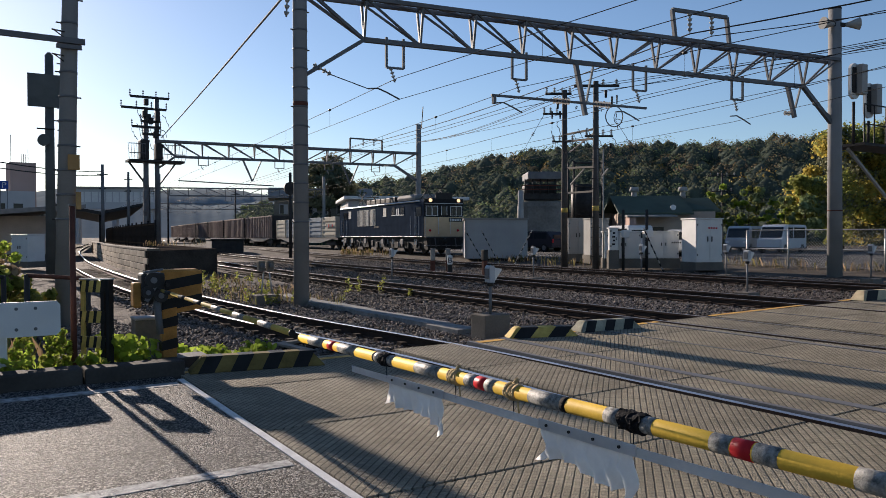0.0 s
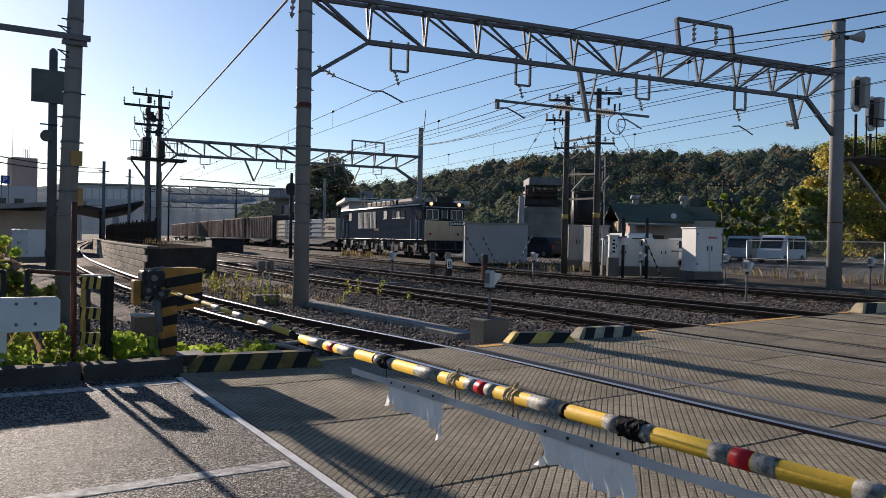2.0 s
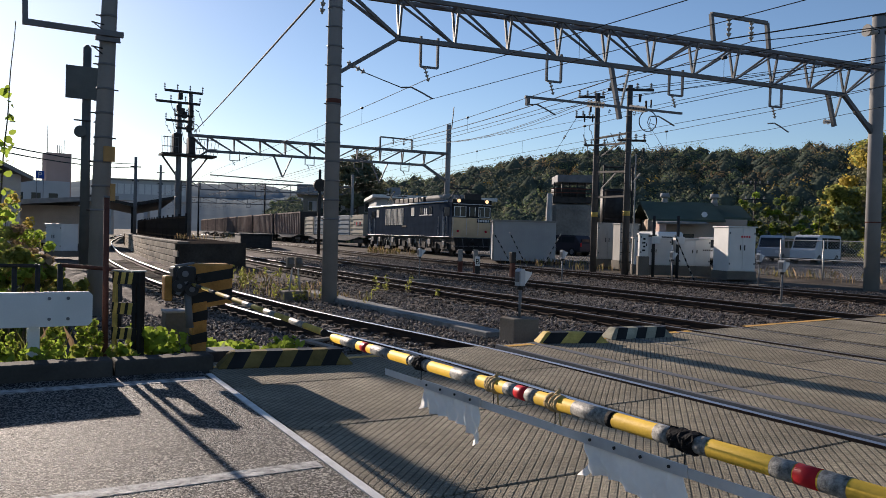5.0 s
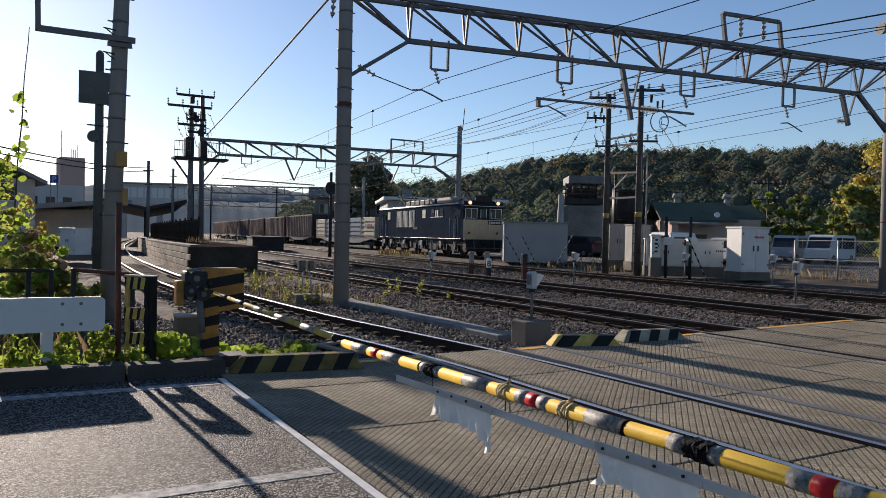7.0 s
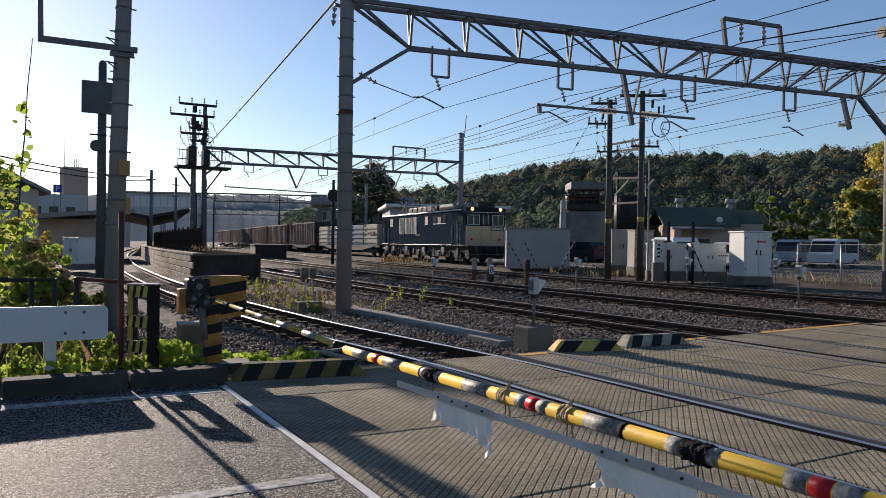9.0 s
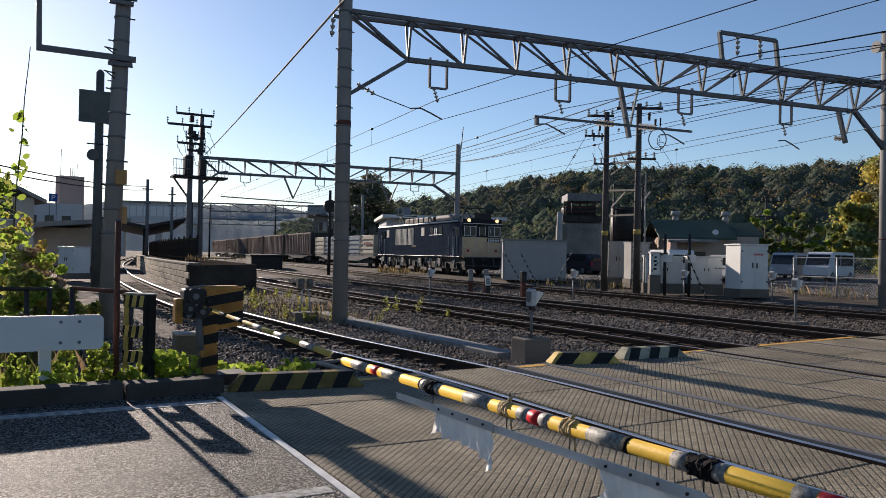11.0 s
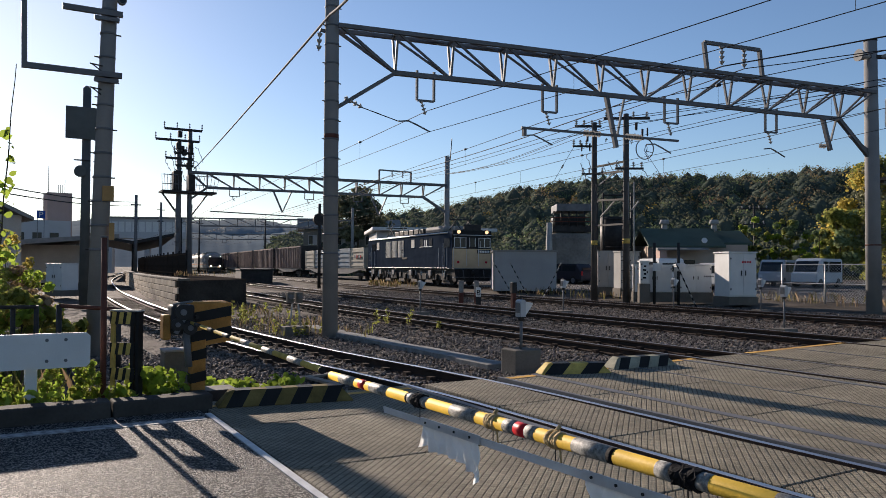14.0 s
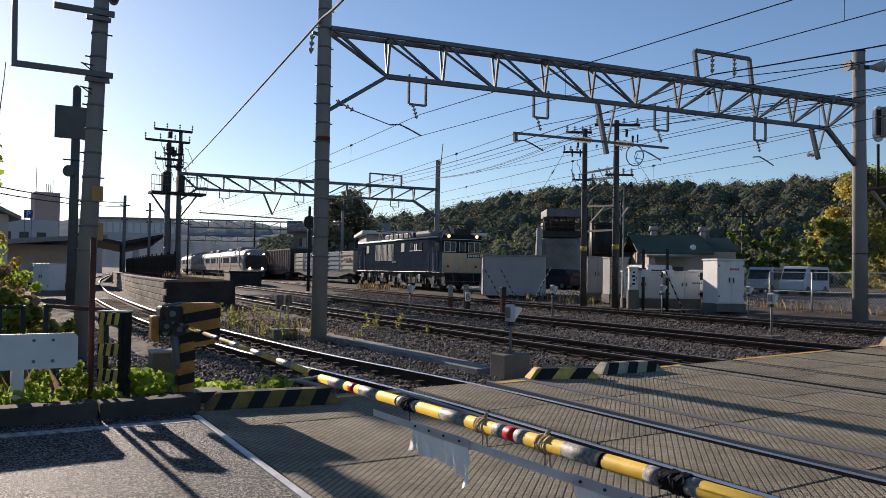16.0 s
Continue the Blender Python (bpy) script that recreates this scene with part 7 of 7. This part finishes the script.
def weeds():
    rng = np.random.default_rng(21)
    tufts("weeds", "dry brown weeds and grass beside the tracks", scatter(rng, 70, 5.4, 8.2, 17.2, 31), 9, 0.24, (M_STRAW, M_STRAW, M_WEED), 1, 0.005)
    tufts("weeds", "green weeds at the foot of the mast", scatter(rng, 12, 5.6, 8.4, 15.5, 24), 9, 0.3, (M_GGRASS, M_WEED, M_STRAW), 2, 0.005, 0.08)
    tufts("weeds", "dry straw-coloured grass along the chain-link fence", scatter(rng, 36, 25.2, 28.6, 8, 21.5, -0.06), 13, 0.42, (M_STRAW, M_STRAW, M_WEED), 3, 0.008, 0.25)
    tufts("weeds", "dry grass around the grey cabinets and poles", scatter(rng, 34, 22.4, 27.5, 22.4, 33, -0.1), 12, 0.36, (M_STRAW, M_WEED), 4, 0.01, 0.25)
    tufts("weeds", "golden dry weeds beside the locomotive", scatter(rng, 11, 22.9, 24.4, 45.5, 52, -0.1), 24, 0.5, (M_STRAW, M_WEED), 5, 0.014, 0.3)
    tufts("weeds", "green roadside weeds behind the guard rail", scatter(rng, 14, -3.5, 1.0, 8.9, 10.2, -0.1), 14, 0.36, (M_BLEAF, M_GGRASS, M_BLEAF), 6, 0.009, 0.12)
    tufts("weeds", "tall grass behind the pipe fence", scatter(rng, 70, -5, 0.7, 10.4, 14, -0.2), 20, 0.5, (M_GGRASS, M_OLEAF, M_STRAW), 7, 0.016, 0.2)
    tufts("weeds", "weeds on the old platform end", scatter(rng, 9, 6.4, 8.4, 32.8, 36, 1.05), 7, 0.26, (M_STRAW, M_STRAW, M_WEED), 8, 0.008, 0.2)
    herbs = [(rng.uniform(5.3, 8.4), rng.uniform(17.0, 27.0)) for _ in range(24)] + [(rng.uniform(9.0, 9.8), rng.uniform(17.0, 22.0)) for _ in range(5)]
    cen, rad = [], []
    for x, y in herbs:
        h = rng.uniform(0.12, 0.5)
        for k in range(4):
            cen.append((x + rng.normal() * 0.03, y + rng.normal() * 0.03, gz(x) - 0.14 + h * (k + 0.5) / 4))
            rad.append((0.09 - 0.012 * k, 0.09 - 0.012 * k, h * 0.16))
    me = fast_mesh("herbs", leaf_cloud(rng, cen, rad, 13, 0.055, 0.25), 6, (M_GGRASS, M_OLEAF, M_WEED), rng.integers(0, 3, len(cen) * 13))
    tagged(new("herbs", me), "small leafy green weeds standing between the tracks", "weeds", kind="stuff")
    # broad creeper leaves round the barrier machine and on the bank
    spots = [(rng.uniform(1.3, 1.85), rng.uniform(9.15, 10.0), rng.uniform(0.0, 0.3)) for _ in range(14)] + [(rng.uniform(2.15, 3.3), rng.uniform(9.6, 10.4), rng.uniform(-0.12, 0.02)) for _ in range(12)]
    me = fast_mesh("creeper", leaf_cloud(rng, spots, [(0.14, 0.14, 0.08)] * len(spots), 24, 0.1, 0.3), 6, (M_BLEAF,))
    tagged(new("creeper", me), "fresh green broad-leaved creeper around the barrier machine", "creeper", kind="stuff")
    spots = [(rng.uniform(-2.5, 1.3), rng.uniform(8.85, 9.5), rng.uniform(-0.04, 0.16)) for _ in range(34)]
    me = fast_mesh("creeper", leaf_cloud(rng, spots, [(0.16, 0.14, 0.1)] * len(spots), 20, 0.1, 0.3), 6, (M_BLEAF, M_GGRASS, M_BLEAF), rng.integers(0, 3, 34 * 20))
    tagged(new("creeper", me), "bright green leafy plants under the guard rail", "creeper", kind="stuff")
    for k, (x, y, h, r) in enumerate(((0.01, 24.63, 2.6, 0.6), (0.50, 14.90, 1.1, 0.4), (0.17, 14.52, 1.25, 0.5), (0.85, 15.38, 0.95, 0.4), (0.60, 25.44, 1.7, 0.5))):
        tree("roadside_shrub", "tangled green and yellowing roadside shrub", x, y, h, r, (M_BLEAF, M_OLEAF, M_GGRASS, M_YLEAF) if k != 1 else (M_OLEAF, M_STRAW, M_GGRASS), 50 + k, 26, 60, 0.1, z=-0.2, trunk=0.03, low=0.1, group="roadside shrubs")
    tree("roadside_shrub", "twiggy brown and olive roadside shrub with small leaves", 0.3, 17.0, 1.7, 0.6, (M_OLEAF, M_STRAW, M_BLEAF, M_GGRASS), 71, 34, 60, 0.07, z=-0.2, trunk=0.02, low=0.15, group="roadside shrubs")
    spots = []
    for _ in range(90):
        z = -0.3 + 3.7 * rng.random() ** 1.3
        spots.append((rng.uniform(-2.1, 0.2) * (0.9 - 0.12 * z) - 0.03 * z, 22.0 + rng.uniform(-0.3, 0.3), z))
    me = fast_mesh("creeper", leaf_cloud(rng, spots, [(0.25, 0.2, 0.23)] * 90, 11, 0.17, 0.3), 6, (M_BLEAF, M_OLEAF, M_BLEAF, M_YLEAF), rng.choice(4, 90 * 11, p=(0.4, 0.3, 0.25, 0.05)))
    tagged(new("creeper", me), "hanging curtain of round green creeper leaves by the road", "creeper", kind="stuff")
    cen, rad = [], []
    for x in (0.36, 0.42, 0.5, 0.68, 0.74, 0.8, 0.86, -0.1, 0.02, -0.3):
        h = rng.uniform(0.34, 0.5)
        for k in range(7):
            cen.append((x + 0.02 * rng.normal(), 9.22 + 0.04 * rng.normal(), h * (k + 0.6) / 7))
            rad.append((0.07 - 0.006 * k, 0.07 - 0.006 * k, 0.04))
    me = fast_mesh("herbs", leaf_cloud(rng, cen, rad, 22, 0.045, 0.3), 6, (M_BLEAF, M_GGRASS), rng.integers(0, 2, len(cen) * 22))
    tagged(new("herbs", me), "upright feathery green weeds under the guard rail", "weeds", kind="stuff")
    v = thing("climbing_vine", "thin upright vine with a few round leaves", "vine", pose(-0.55, 36.0, -2.9, 0, 2.0, 0) @ Matrix.Diagonal((2.95, 2.95, 2.95, 1)))
    bm = bmesh.new()
    p = Vector((0, 0, 0))
    cen = []
    for i in range(18):
        q = p + Vector((0.008 * math.sin(i * 1.3) + 0.006, 0, 0.24))
        rod_bm(bm, p, q, 0.016 - 0.0006 * i, seg=5)
        p = q
        if i > 7:
            cen.append(tuple(p))
    part("stem", bm, M_BARK, v)
    rad = [(0.16 - 0.008 * i, 0.1, 0.12) for i in range(len(cen))]
    ob = new("leaves", fast_mesh("leaves", leaf_cloud(rng, cen[:6], rad[:6], 5, 0.1, 0.3), 6, (M_BLEAF,)))
    ob.parent = v


weeds()


def ballast_stones():
    """Loose angular stones on the bed nearest the road."""
    rng = np.random.default_rng(9)
    spots = []
    for x0, x1, y0, y1, n in ((0.9, 2.4, 10.3, 24, 6000), (2.3, 9.6, 8.75, 15, 9500), (3.0, 9.8, 15, 24, 5200), (11.2, 13.8, 8.9, 16, 3000), (12.2, 18.8, 9.2, 22, 7000), (11.5, 23.0, 22, 44, 12000), (18.8, 23.5, 9.2, 22, 5000), (9.9, 10.7, 9, 16, 700)):
        spots.append(np.stack([rng.uniform(x0, x1, n), rng.uniform(y0, y1, n)], 1))
    xy = np.concatenate(spots)
    n = len(xy)
    s = rng.uniform(0.018, 0.042, n)
    z = np.array([gz(x) for x in xy[:, 0]]) - 0.165 + s * 0.3
    octa = np.array([(1, 0, 0), (0, 1, 0), (-1, 0, 0), (0, -1, 0), (0, 0, 0.8), (0, 0, -0.8)], float)
    v = octa[None] * (0.65 + 0.6 * rng.random((n, 6, 1))) * s[:, None, None]
    a = rng.uniform(0, 6.283, n)
    ca, sn = np.cos(a), np.sin(a)
    tilt = rng.normal(size=n) * 0.5
    y2 = v[:, :, 1] * np.cos(tilt)[:, None] - v[:, :, 2] * np.sin(tilt)[:, None]
    z2 = v[:, :, 1] * np.sin(tilt)[:, None] + v[:, :, 2] * np.cos(tilt)[:, None]
    X = v[:, :, 0] * ca[:, None] - y2 * sn[:, None] + xy[:, 0, None]
    Y = v[:, :, 0] * sn[:, None] + y2 * ca[:, None] + xy[:, 1, None]
    Z = z2 + z[:, None]
    P = np.stack([X, Y, Z], 2).reshape(-1, 3)
    f = np.array([(0, 1, 4), (1, 2, 4), (2, 3, 4), (3, 0, 4), (1, 0, 5), (2, 1, 5), (3, 2, 5), (0, 3, 5)])
    F = (f[None] + (np.arange(n) * 6)[:, None, None]).reshape(-1, 3)
    me = bpy.data.meshes.new("ballast_stones")
    me.vertices.add(len(P))
    me.vertices.foreach_set("co", P.astype(np.float32).ravel())
    me.loops.add(len(F) * 3)
    me.loops.foreach_set("vertex_index", F.astype(np.int32).ravel())
    me.polygons.add(len(F))
    me.polygons.foreach_set("loop_start", np.arange(len(F), dtype=np.int32) * 3)
    me.materials.append(M_STONE)
    me.update(calc_edges=True)
    tagged(new("ballast_stones", me), "loose brown-grey crushed stones between the rails", "ballast", kind="stuff")


ballast_stones()


# ---- movement ----
def motions():
    for i, car in enumerate(EMU):
        rows = []
        for t in range(17):
            u = 16 - t
            y = 91.0 + 25.6 * u + 0.1 * u * u + 20.0 * i
            slope = (track_x(4, y + 19) - track_x(4, y)) / 19
            rows.append((t, pose(track_x(4, y), y, 0.19, 0, 0, -math.degrees(math.atan(slope)))))
        walk(car, rows)


motions()
